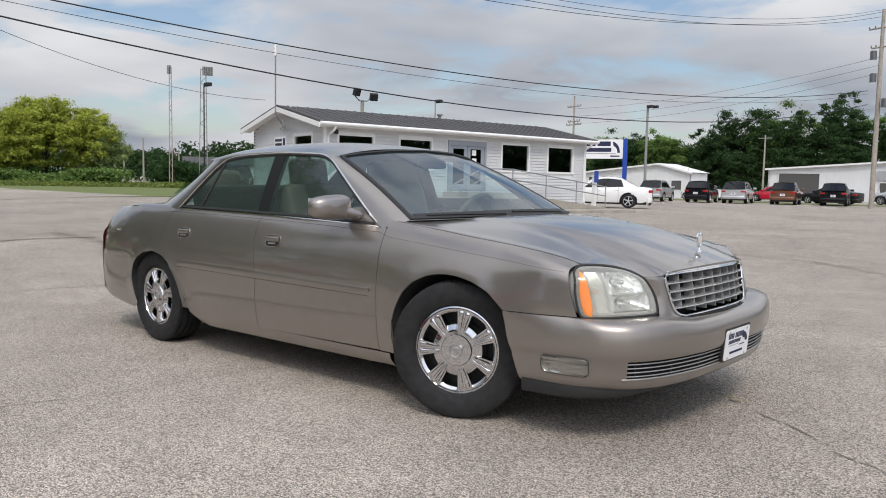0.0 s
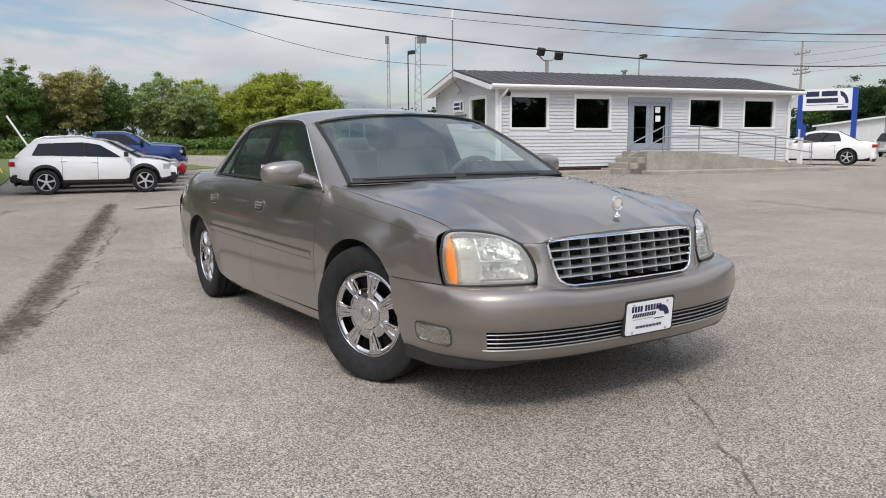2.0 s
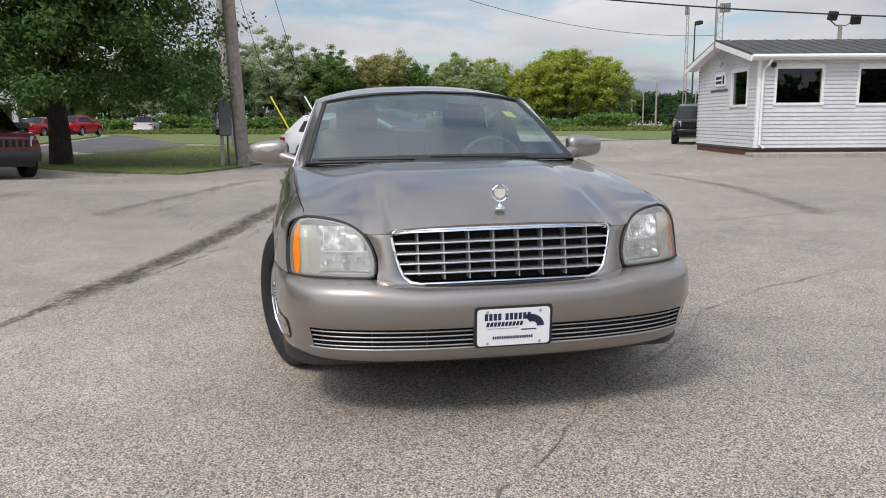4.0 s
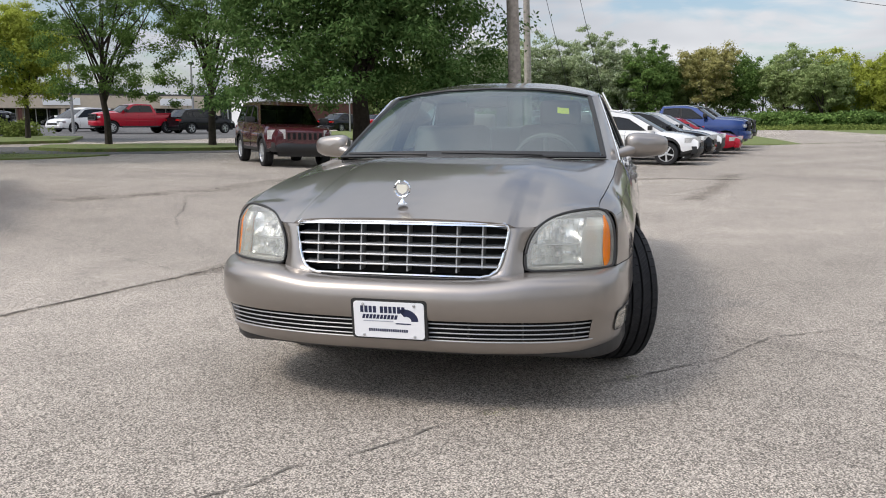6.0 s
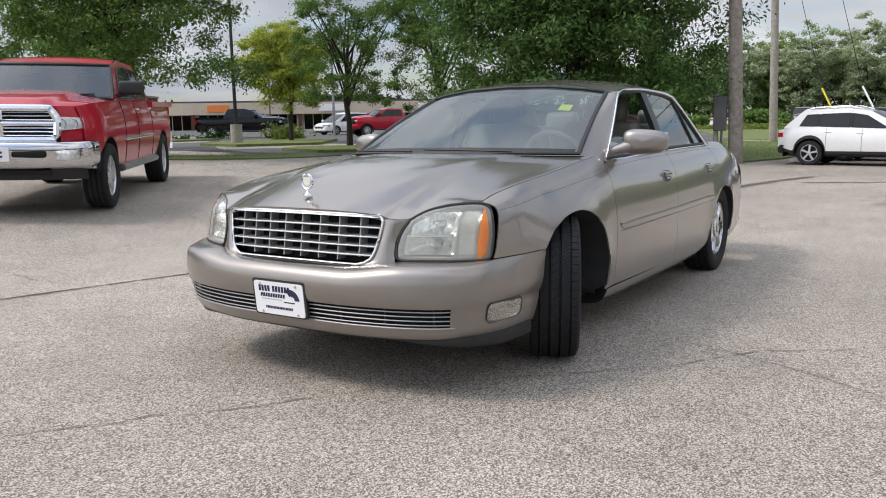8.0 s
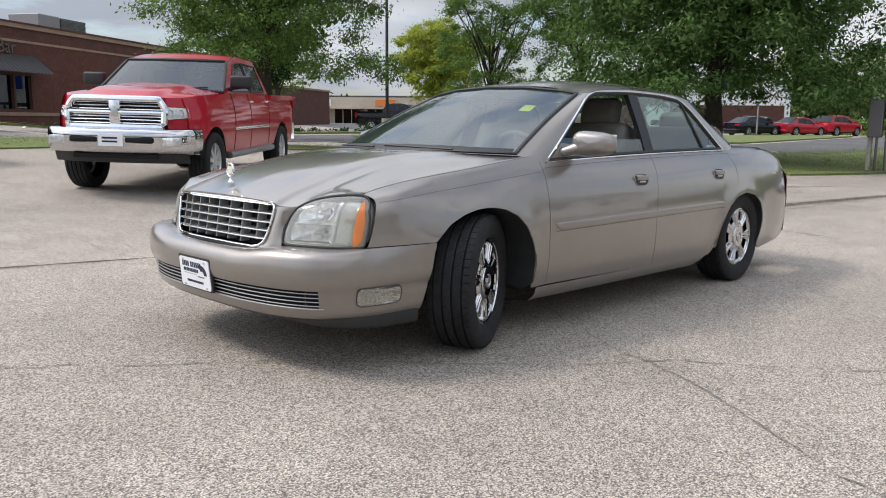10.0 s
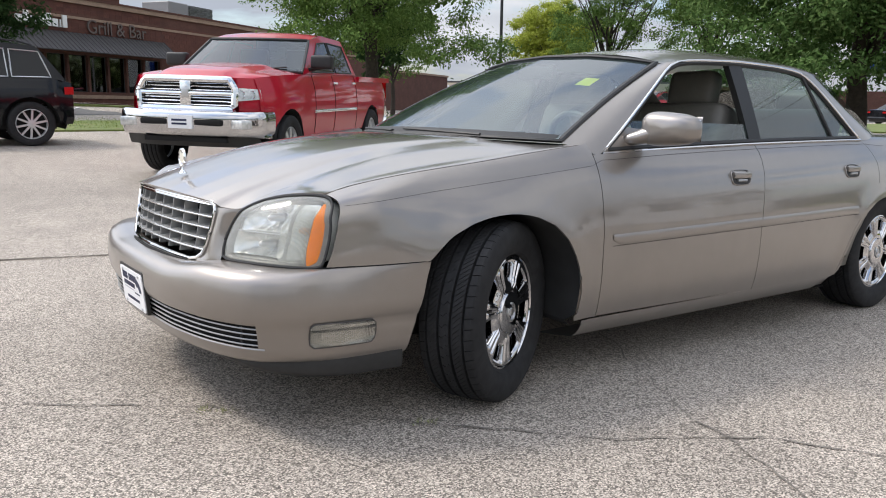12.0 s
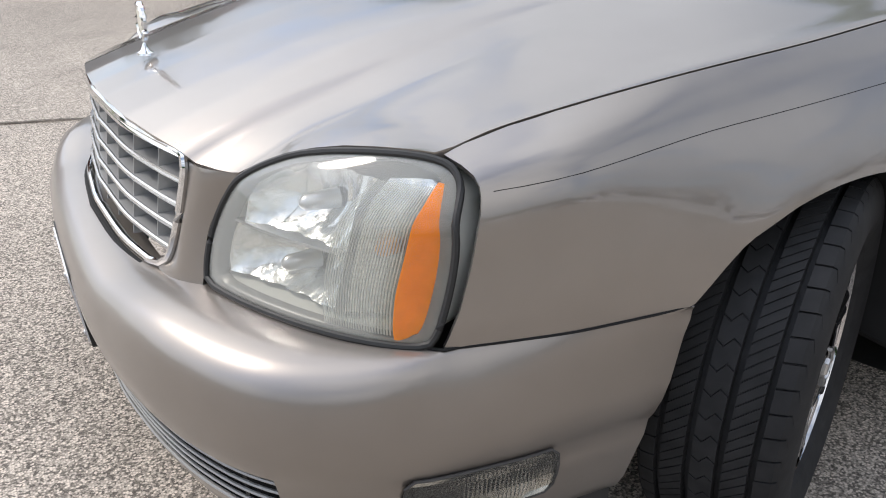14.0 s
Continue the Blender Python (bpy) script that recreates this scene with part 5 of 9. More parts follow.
    # black inner frame then bright outer strip
    outline = [(x, belt_z(x) + 0.012) for x in np.linspace(0.86, -1.16, 24)] + [(rear_line(z), z) for z in np.linspace(0.985, 1.295, 10)] + [(x, glass_top(x)) for x in np.linspace(-0.76, 0.33, 18)] + [(pillar_line(z), z) for z in np.linspace(1.25, 0.93, 12)]
    ob_of("window_frame", *tube([at(x, z, -0.003) for x, z in outline], 0.012, 6, closed=True), BLACK, car, "black window frame")
    strip = [(x, belt_z(x) + 0.001) for x in np.linspace(0.905, -1.195, 26)] + [(rear_line(z) - 0.012, z) for z in np.linspace(0.985, 1.295, 10)] + [(x, glass_top(x) + 0.012) for x in np.linspace(-0.77, 0.33, 18)] + [(pillar_line(z) + 0.016, z) for z in np.linspace(1.255, 0.925, 12)]
    ob_of("bright_window_strip", *tube([at(x, z, 0.009) for x, z in strip], 0.0055, 6, closed=True), CHROME, car, "bright strip round the side windows")
    # mirror sail and mirror
    sail = [(0.895, 0.902), (0.62, 0.918), (0.62, 1.0), (0.735, 1.01)]
    v = [at(x, z, 0.004) for x, z in sail]
    ob_of("mirror_sail", v, [(0, 1, 2, 3) if s < 0 else (3, 2, 1, 0)], TAUPE, car, smooth=False)
    mirror = new("door_mirror")
    mirror.parent = car
    tagged(mirror, "taupe door mirror with rounded shell")
    def shell(u, w):
        a, b = 2 * math.pi * u, math.pi * (w - 0.5)
        cy, cz = math.cos(a), math.sin(a)
        e = 0.62
        sy, sz = math.copysign(abs(cy) ** e, cy), math.copysign(abs(cz) ** e, cz)
        c = math.cos(b) ** 0.55 if w < 1 and w > 0 else 0.0
        x = 0.652 + 0.062 * math.sin(b) * (1.0 if b > 0 else 0.75)
        return (x - 0.025 * (sy * c), s * (0.935 + 0.118 * sy * c), 1.006 + (0.067 - 0.010 * sy) * sz * c)
    v, f = patch(shell, 32, 14, flip=s < 0)
    ob_of("mirror_shell", v, f, TAUPE, mirror, sharp=80)
    ob_of("mirror_arm", *moved(tube([(0.735, 0.770, 0.957), (0.715, 0.81, 0.967), (0.692, 0.85, 0.980), (0.67, 0.89, 0.992)], [0.022, 0.028, 0.036, 0.042], 12, flat=1.1), Matrix.Diagonal((1, s, 1, 1))), TAUPE, mirror)
    v, f = patch(lambda u, w: (0.6035, s * (0.84 + 0.20 * u), 0.958 + 0.098 * w), 2, 2, flip=s > 0)
    ob_of("mirror_face", v, f, CHROME, mirror)
    # door handles
    for hx in (0.055, -0.975):
        hz = 0.797 + 0.012 * (hx < -0.5)
        handle = new("door_handle")
        handle.parent = car
        tagged(handle, "recessed pull handle with bright insert")
        def cup(u, w):
            x, z = hx + 0.11 * (0.5 - u), hz - 0.033 + 0.066 * w
            r = min(1.0, ((2 * u - 1) ** 4 + (2 * w - 1) ** 4))
            return (x, s * (side_y(x, z) + 0.0015 - 0.0 * r), z)
        ring = [(hx + 0.072 * math.copysign(abs(math.cos(t)) ** 0.5, math.cos(t)), hz + 0.034 * math.copysign(abs(math.sin(t)) ** 0.6, math.sin(t))) for t in np.linspace(0, 2 * math.pi, 33)[:-1]]
        v = [(x, s * (side_y(x, z) + 0.0015), z) for x, z in ring] + [(hx + (x - hx) * 0.8, s * (side_y(x, z) + 0.0012), hz + (z - hz) * 0.75) for x, z in ring]
        m = 32
        f = [((k, (k + 1) % m, m + (k + 1) % m, m + k) if s < 0 else (k, m + k, m + (k + 1) % m, (k + 1) % m)) for k in range(m)]
        f.append(tuple(range(m, 2 * m))[::s * -1])
        ob_of("handle_cup", v, f, BLACK, handle, smooth=False)
        ob_of("handle_ring", *tube([(x, s * (side_y(x, z) + 0.002), z) for x, z in ring], 0.003, 5, closed=True), TAUPE, handle)
        ob_of("handle_pull", *tube([(hx + 0.064, s * (side_y(hx, hz) + 0.004), hz + 0.010), (hx + 0.02, s * (side_y(hx, hz) + 0.010), hz + 0.010), (hx - 0.02, s * (side_y(hx, hz) + 0.010), hz + 0.010), (hx - 0.064, s * (side_y(hx, hz) + 0.004), hz + 0.010)], 0.016, 8, flat=0.7), TAUPE, handle)
        ob_of("handle_insert", *tube([(hx + 0.035, s * (side_y(hx, hz - 0.02) + 0.003), hz - 0.013), (hx - 0.035, s * (side_y(hx, hz - 0.02) + 0.003), hz - 0.013)], 0.006, 6), SATIN, handle, "bright metal insert")
    # tail lamp and rear marker
    def tail(u, w):
        z = 0.62 + 0.29 * w
        x = -2.33 - 0.13 * u + 0.04 * w * u
        return (x - 0.02 * (1 - w), s * (side_y(x, z) + 0.003 - 0.01 * u), z)
    v, f = patch(tail, 6, 10, flip=s < 0)
    ob_of("tail_lamp", v, f, REDLAMP, car, "tall narrow red tail lamp")
    v, f = patch(lambda u, w: (-1.98 - 0.09 * u, s * (side_y(-1.98 - 0.09 * u, 0.8) + 0.002), 0.79 + 0.012 * w), 3, 1, flip=s < 0)
    ob_of("rear_side_badge", v, f, CHROME, car)
    # inner door trim hides the outer skin from inside
    def trim(u, w):
        x = 0.97 - 2.2 * u
        z = 0.28 + (belt_z(x) - 0.29) * w
        return (x, s * (side_y(x, z) - 0.055 + 0.02 * w), z)
    v, f = patch(trim, 24, 8, flip=s > 0)
    ob_of("inner_door_trim", v, f, LEATHER, car)

# rear window, deck, rear end
def rear_window(u, w):
    k = 2 * u - 1
    low = (-1.80 + 0.17 * abs(k) ** 2.2, 0.665 * k, 1.012 - 0.016 * abs(k) ** 2)
    top = (-1.12 + 0.09 * abs(k) ** 2, 0.585 * k, 1.383 - 0.066 * abs(k) ** 2.7)
    p = Vector(low).lerp(Vector(top), w)
    p.z += 0.02 * math.sin(math.pi * w)
    return p


ob_of("rear_window", *patch(rear_window, 24, 10), SHIELD, car).visible_shadow = False


def deck(u, w):
    k = 2 * u - 1
    x0 = -1.80 + 0.17 * abs(k) ** 2.2
    x = x0 + (-2.60 + 0.22 * abs(k) ** 3 - x0) * w
    return (x, k * (0.70 - 0.05 * w), 1.012 - 0.022 * abs(k) ** 2 - 0.035 * w ** 2)


ob_of("boot_lid", *patch(deck, 24, 12, flip=True), TAUPE, car)


def tail_end(u, w):
    k = 2 * u - 1
    a = abs(k) ** 3
    z = 0.965 - 0.655 * w
    bulge = 0.06 * math.sin(math.pi * min(w * 1.1, 1)) + 0.05 * smooth01(0.4, 0.6, w)
    return (-2.59 + 0.24 * a - bulge * (1 - 0.6 * a), k * (0.66 + 0.15 * smooth01(0, 0.35, w)), z)


ob_of("rear_end", *patch(tail_end, 24, 14, flip=True), TAUPE, car)

# wipers
for s, x0, y0, x1, y1 in ((1, 1.225, 0.42, 1.15, -0.10), (-1, 1.235, -0.18, 1.10, -0.66)):
    pts = []
    for t in np.linspace(0, 1, 9):
        y = y0 + (y1 - y0) * t
        k = abs(y) / 0.76
        q = screen(0.5 + y / 1.5, 0.015 + 0.02 * t)
        pts.append((q[0] + 0.012, y, q[2] + 0.010))
    ob_of("wiper", *tube(pts, 0.006, 6, flat=1.3), BLACK, car, "black wiper arm and blade")

# ---- cabin ----
ob_of("cabin_floor", *box(-1.2, 0.97, -0.70, 0.70, 0.24, 0.30), DASH, car, smooth=False)


def dash(u, w):
    y = (2 * u - 1) * 0.74
    prof = poly([(1.215, 0.935), (1.05, 0.945), (0.85, 0.95), (0.74, 0.925), (0.69, 0.85), (0.72, 0.70), (0.80, 0.55)])
    x, z = prof(w)
    k = abs(y) / 0.74
    return (x - 0.16 * k ** 3 * (1 - w), y, z - 0.012 * k * k + 0.02 * math.exp(-((y - 0.37) / 0.2) ** 2) * math.exp(-((w - 0.55) / 0.2) ** 2))


ob_of("dashboard", *patch(dash, 24, 14, flip=True), DASH, car, "grey-beige dashboard")
ob_of("dash_papers", *patch(lambda u, w: (1.175 - 0.05 * w, -0.52 + 0.75 * u, 0.957 + 0.004 * math.sin(6 * u)), 12, 2), PAPER, car, "white papers on the dashboard")


def seat(y, back_x, base_x, width, head=True):
    st = new("front_seat" if head else "rear_seat")
    st.parent = car
    bm = soft_box(base_x - 0.28, base_x + 0.26, y - width / 2, y + width / 2, 0.38, 0.56, 0.06, 3)
    part("seat_cushion", bm, LEATHER, st, smooth=True)
    bm = soft_box(-0.09, 0.09, -width / 2, width / 2, 0, 0.66, 0.07, 3)
    bmesh.ops.transform(bm, matrix=pose(back_x, y, 0.50, 0, -18, 0), verts=bm.verts)
    part("seat_back", bm, LEATHER, st, smooth=True)
    heads = (y,) if head else (y - width * 0.3, y + width * 0.3)
    for hy in heads:
        bm = soft_box(-0.055, 0.055, -0.14, 0.14, 0.0, 0.19, 0.05, 3)
        bmesh.ops.transform(bm, matrix=pose(back_x - 0.215, hy, 1.115 if head else 1.06, 0, -10, 0), verts=bm.verts)
        part("headrest", bm, LEATHER, st, smooth=True)
        if head:
            for d in (-0.05, 0.05):
                ob_of("headrest_post", *tube([(back_x - 0.20, hy + d, 1.08), (back_x - 0.215, hy + d, 1.14)], 0.006, 6), SATIN, st)


seat(0.37, -0.02, 0.24, 0.54)
seat(-0.37, -0.02, 0.24, 0.54)
seat(0.0, -1.02, -0.75, 1.30, head=False)
wheel_m = pose(0.56, 0.37, 0.90, 0, -62, 0)
steer = new("steering_wheel")
steer.parent = car
ob_of("wheel_rim", *moved(tube([(0.185 * math.cos(t), 0.185 * math.sin(t), 0) for t in np.linspace(0, 2 * math.pi, 41)[:-1]], 0.015, 8, closed=True), wheel_m), WHEELGREY, steer)
for t in (0.3, 2.84, 4.71):
    ob_of("wheel_spoke", *moved(tube([(0, 0, 0.0), (0.18 * math.cos(t), 0.18 * math.sin(t), 0)], 0.016, 6), wheel_m @ pose(0, 0, 0, 0, 0, 90)), WHEELGREY, steer)
part("wheel_boss", (lambda bm: (bmesh.ops.transform(bm, matrix=wheel_m, verts=bm.verts), bm)[1])(soft_box(-0.07, 0.07, -0.08, 0.08, -0.03, 0.03, 0.025, 2)), WHEELGREY, steer, smooth=True)
v, f = lathe([(-0.006, 0.0), (-0.006, 0.03), (0.0, 0.036), (0.02, 0.03), (0.025, 0.001)], 16, axis="x")
part("rear_view_mirror", (lambda bm: (bmesh.ops.transform(bm, matrix=pose(0.52, 0.0, 1.265, 0, -10, 0), verts=bm.verts), bm)[1])(soft_box(-0.02, 0.02, -0.125, 0.125, -0.035, 0.035, 0.018, 2)), BLACK, car, smooth=True)
q = [screen(0.5 + y / 1.37, w, -0.012) for y, w in ((0.455, 0.62), (0.525, 0.62), (0.525, 0.72), (0.455, 0.72))]
ob_of("yellow_sticker", q, [(0, 1, 2, 3)], YELLOW, car, "yellow price sticker inside the windshield", smooth=False)


# ---- wheels ----
def tyre_mesh(r, width, pitches=112, blocks=True):
    """A tyre: sidewalls, shoulders, four grooves, and ribs cut across by slanting sipes."""
    h = width / 2
    prof = [(-h * 0.80, 0.63 * r), (-h * 0.90, 0.66 * r), (-h * 0.97, 0.72 * r), (-h * 1.03, 0.80 * r), (-h * 1.0, 0.90 * r), (-h * 0.95, 0.945 * r)]
    tread = [(-0.91, 0.965), (-0.86, 0.981), (-0.76, 0.988), (-0.66, 0.992), (-0.645, 0.957), (-0.585, 0.957), (-0.57, 0.995), (-0.42, 0.997), (-0.26, 0.999), (-0.245, 0.957), (-0.165, 0.957), (-0.155, 1.0), (-0.05, 1.0)]
    tread = tread + [(-a, b) for a, b in tread[::-1]]
    prof = prof + [(a * h, b * r) for a, b in tread] + [(-a, b) for a, b in prof[::-1]]
    if not blocks:
        return lathe(prof, 64, "y")
    m = len(prof)
    verts, faces = [], []
    for i in range(pitches):
        for frac, cut in ((0.0, 0), (0.82, 0), (0.86, 1), (0.96, 1)):
            for k, (a, rr) in enumerate(prof):
                x = a / h
                land = 6 <= k < m - 6 and rr > 0.96 * r
                if abs(x) > 0.6:  # shoulder slots, every other pitch, nearly straight across
                    slant, deep = (0.06 * x if 5 < k < m - 6 else 0.0), 0.016 * (i % 2) * (0.4 if abs(x) > 0.9 else 1)
                elif abs(x) > 0.2:  # slanting sipes in the second ribs
                    slant, deep = 0.30 * x, 0.008
                else:  # zigzag sipes in the middle rib
                    slant, deep = math.copysign(0.022, x) * (abs(x) < 0.1), 0.008 * ((i + 1) % 2)
                t = 2 * math.pi * (i + frac) / pitches + slant
                q = rr - deep * r * cut * land
                verts.append((q * math.cos(t), a, q * math.sin(t)))
    n = pitches * 4
    for i in range(n):
        j = (i + 1) % n
        faces += [(i * m + k, j * m + k, j * m + k + 1, i * m + k + 1) for k in range(m - 1)]
    return verts, faces


def chrome_wheel(parent, r, out):
    """Seven broad spokes, each with two raised ribs, round a large flat cap."""
    lip = [(out - 0.17, r * 0.90), (out - 0.05, r * 0.93), (out - 0.012, r * 0.955), (out - 0.002, r * 0.985), (out - 0.004, r * 1.015), (out - 0.022, r * 1.035)]
    ob_of("rim_barrel", *lathe(lip, 72, "y"), WHEELCHROME, parent, "polished wheel rim")
    ob_of("brake_disc", *lathe([(out - 0.10, 0.02), (out - 0.10, r * 0.60), (out - 0.115, r * 0.61), (out - 0.115, r * 0.92)], 40, "y"), BLACK, parent)
    rads = (0.37, 0.43, 0.50, 0.56, 0.60, 0.64, 0.84, 0.88, 0.905, 0.93, 0.96)
    angs = np.concatenate([np.linspace(-1, -0.56, 4), np.linspace(-0.50, 0.50, 21), np.linspace(0.56, 1, 4)]) * math.pi / 7
    na = len(angs)
    for k in range(7):
        t0 = 2 * math.pi * k / 7 + math.pi / 2
        v, f = [], []
        for q in rads:
            for a in angs:
                side = abs(a) / (math.pi / 7)
                o = -0.007 - 0.004 * math.sin(math.pi * (q - 0.37) / 0.6)
                rib = smooth01(0.07, 0.11, side) * (1 - smooth01(0.29, 0.34, side)) * smooth01(0.43, 0.50, q) * (1 - smooth01(0.88, 0.93, q))
                edge = 0.008 * smooth01(0.44, 0.52, side) * smooth01(0.50, 0.58, q) * (1 - smooth01(0.885, 0.93, q))
                o += 0.0065 * rib - edge
                v.append((r * q * math.cos(t0 + a), out + o, r * q * math.sin(t0 + a)))
        holes = lambda i, j: rads[i] >= 0.59 and rads[i + 1] <= 0.89 and abs(angs[j] + angs[j + 1]) / 2 > 0.52 * math.pi / 7
        f = [(i * na + j, i * na + j + 1, (i + 1) * na + j + 1, (i + 1) * na + j) for i in range(len(rads) - 1) for j in range(na - 1) if not holes(i, j)]
        # the windows' walls go back into the wheel
        count = {}
        for q in f:
            for a, b in zip(q, q[1:] + q[:1]):
                count[(a, b)] = count.get((a, b), 0) + 1
        inner = [(a, b) for a, b in count if (b, a) not in count and all(0.585 < math.hypot(v[c][0], v[c][2]) / r < 0.895 for c in (a, b)) and all(0.3 < abs(angs[c % na]) / (math.pi / 7) < 0.999 or True for c in (a, b))]
        inner = [(a, b) for a, b in inner if not (a % na in (0, na - 1) and b % na in (0, na - 1))]
        for a, b in inner:
            n = len(v)
            v += [(v[a][0], out - 0.05, v[a][2]), (v[b][0], out - 0.05, v[b][2])]
            f.append((b, a, n, n + 1))
        ob_of("wheel_spoke", v, f, WHEELCHROME, parent, "broad chrome spoke with two raised ribs", sharp=40)
    ob_of("centre_cap", *lathe([(out - 0.02, r * 0.375), (out - 0.004, r * 0.375), (out + 0.001, r * 0.355), (out + 0.003, r * 0.2), (out + 0.004, 0.001)], 48, "y"), WHEELCHROME, parent, "large flat chrome centre cap", sharp=30)
    ob_of("cap_crest", *tube([(0.030 * math.sin(a), out + 0.005, -0.034 * math.cos(a)) for a in np.linspace(-2.6, 2.6, 20)], [0.0035 + 0.0015 * (k % 2) for k in range(20)], 5), SATIN, parent)
    ob_of("cap_shield", *lathe([(out + 0.003, 0.017), (out + 0.008, 0.015), (out + 0.009, 0.001)], 6, "y"), SATIN, parent, smooth=False)


wheel_mesh = {}
for name_x, xx, steer_r, steer_l in (("front", 1.440, 22, 25), ("rear", -1.437, 0, 0)):
    for s in (-1, 1):
        turn = steer_l if s > 0 else steer_r
        m = Matrix.Translation((xx, s * (0.752 if xx > 0 else 0.738), 0.333)) @ pose(0, 0, 0, 0, 0, turn + (0 if s > 0 else 180)) @ pose(0, 0, 0, 0, 20 * s + xx * 5, 0)
        wh = new("road_wheel")
        wh.parent = car
        wh.matrix_basis = m
        tagged(wh, "steered front wheel with chrome seven-spoke rim" if xx > 0 else "rear wheel with chrome seven-spoke rim")
        tv, tf = wheel_mesh.setdefault("tyre", tyre_mesh(0.335, 0.225))
        ob_of("tyre", [(a, b + 0.01, c) for a, b, c in tv], tf, RUBBER, wh, "black tyre with grooved tread", sharp=25)
        chrome_wheel(wh, 0.208, 0.105)
# ---- other vehicles ----
BLACKPAINT = material("black_paint", (0.006, 0.0065, 0.008), rough=0.14, coat=0.2, spec=0.25)
REDPAINT = paint("red_paint", (0.40, 0.003, 0.020), metal=0.0, rough=0.4, gloss=1.38)
REDPAINT.node_tree.nodes["Principled BSDF"].inputs["Specular IOR Level"].default_value = 0.2
# bluish haze paints the sky's reflection into the glass
TRUCKSCREEN = glass("truck_windscreen_glass", (0.30, 0.38, 0.38), gloss=1.62, haze=0.05, haze_colour=(0.42, 0.55, 0.60))
WHITEPAINT = paint("white_paint", (0.78, 0.78, 0.77), rough=0.3)
SILVERPAINT = paint("silver_paint", (0.52, 0.53, 0.54), metal=0.5, rough=0.3)
BLUEPAINT = paint("blue_paint", (0.012, 0.045, 0.19), metal=0.5, rough=0.25)
MAROONPAINT = paint("maroon_paint", (0.07, 0.012, 0.018), metal=0.2, rough=0.25)
BRONZEPAINT = paint("bronze_paint", (0.16, 0.065, 0.035), metal=0.4, rough=0.3)
GREYPAINT = paint("grey_paint", (0.10, 0.105, 0.11), metal=0.4, rough=0.3)
CLEARLAMP = material("clear_lamp", (0.62, 0.63, 0.62), rough=0.12, metal=0.4, grain=0.25, scale=25, coat=0.8)
ALLOY = material("alloy_wheel", (0.62, 0.63, 0.64), rough=0.3, metal=0.6)
CABIN = material("dark_cabin", (0.03, 0.03, 0.03), rough=0.8)

STYLES = dict(
    pickup=dict(L=5.95, W=2.0, r=0.415, wf=1.90, wr=-1.90, tail=-3.08, nose=2.78, sill=0.52, shoulder=[(-3.08, 1.36), (-1.22, 1.37), (-1.0, 1.40), (0.95, 1.38), (1.3, 1.37), (2.2, 1.335), (2.62, 1.29), (2.78, 1.265)], cab=[(1.33, 1.38), (0.66, 1.85), (0.1, 1.955), (-0.85, 1.93), (-1.12, 1.40)], windows=[(0.36, -0.02, 0.95), (-0.10, -0.78, -0.88)], bed=True),
    suv=dict(L=4.65, W=1.86, r=0.365, wf=1.36, wr=-1.35, tail=-2.28, nose=2.30, sill=0.34, shoulder=[(-2.28, 1.04), (-1.8, 1.13), (0.0, 1.08), (0.8, 1.05), (1.2, 1.03), (1.7, 0.98), (2.1, 0.88), (2.30, 0.74)], cab=[(1.18, 1.03), (0.22, 1.56), (-0.4, 1.655), (-1.60, 1.61), (-2.12, 1.12)], windows=[(0.14, -0.24, 0.70), (-0.30, -1.10, -1.12), (-1.17, -1.50, -1.68)], head=0.135),
    boxy=dict(L=4.61, W=1.84, r=0.37, wf=1.36, wr=-1.33, tail=-2.25, nose=2.26, sill=0.40, shoulder=[(-2.25, 1.10), (-1.8, 1.14), (0.0, 1.12), (1.0, 1.10), (1.7, 1.06), (2.2, 1.00), (2.26, 0.90)], cab=[(0.98, 1.10), (0.35, 1.62), (-0.3, 1.71), (-1.85, 1.69), (-2.16, 1.14)], windows=[(0.14, -0.32, 0.62), (-0.40, -1.05, -1.08), (-1.14, -1.90, -2.0)]),
    wagon=dict(L=4.5, W=1.92, r=0.385, wf=1.46, wr=-1.40, tail=-2.12, nose=2.40, sill=0.36, shoulder=[(-2.12, 1.10), (-1.8, 1.16), (0.0, 1.14), (1.0, 1.10), (1.7, 1.06), (2.2, 0.94), (2.40, 0.80)], cab=[(1.15, 1.09), (0.35, 1.66), (-0.4, 1.76), (-1.60, 1.71), (-2.0, 1.16)], windows=[(0.14, -0.36, 0.74), (-0.43, -1.08, -1.10), (-1.16, -1.62, -1.78)]),
    sedan=dict(L=4.85, W=1.84, r=0.335, wf=1.40, wr=-1.37, tail=-2.42, nose=2.42, sill=0.26, shoulder=[(-2.42, 0.94), (-2.0, 1.0), (-1.2, 0.98), (0.0, 0.93), (0.9, 0.90), (1.6, 0.84), (2.2, 0.72), (2.42, 0.60)], cab=[(1.12, 0.89), (0.25, 1.36), (-0.35, 1.45), (-1.0, 1.40), (-1.78, 0.99)], windows=[(0.14, -0.28, 0.72), (-0.36, -1.0, -1.12)]),
    van=dict(L=5.0, W=1.96, r=0.34, wf=1.50, wr=-1.52, tail=-2.45, nose=2.50, sill=0.28, shoulder=[(-2.45, 1.06), (-1.5, 1.08), (0.0, 1.05), (1.2, 1.0), (1.9, 0.92), (2.3, 0.80), (2.5, 0.64)], cab=[(1.72, 0.96), (0.62, 1.60), (0.0, 1.73), (-1.9, 1.70), (-2.34, 1.08)], windows=[(0.36, -0.28, 1.1), (-0.38, -1.3, -1.32), (-1.38, -1.95, -2.1)]),
)


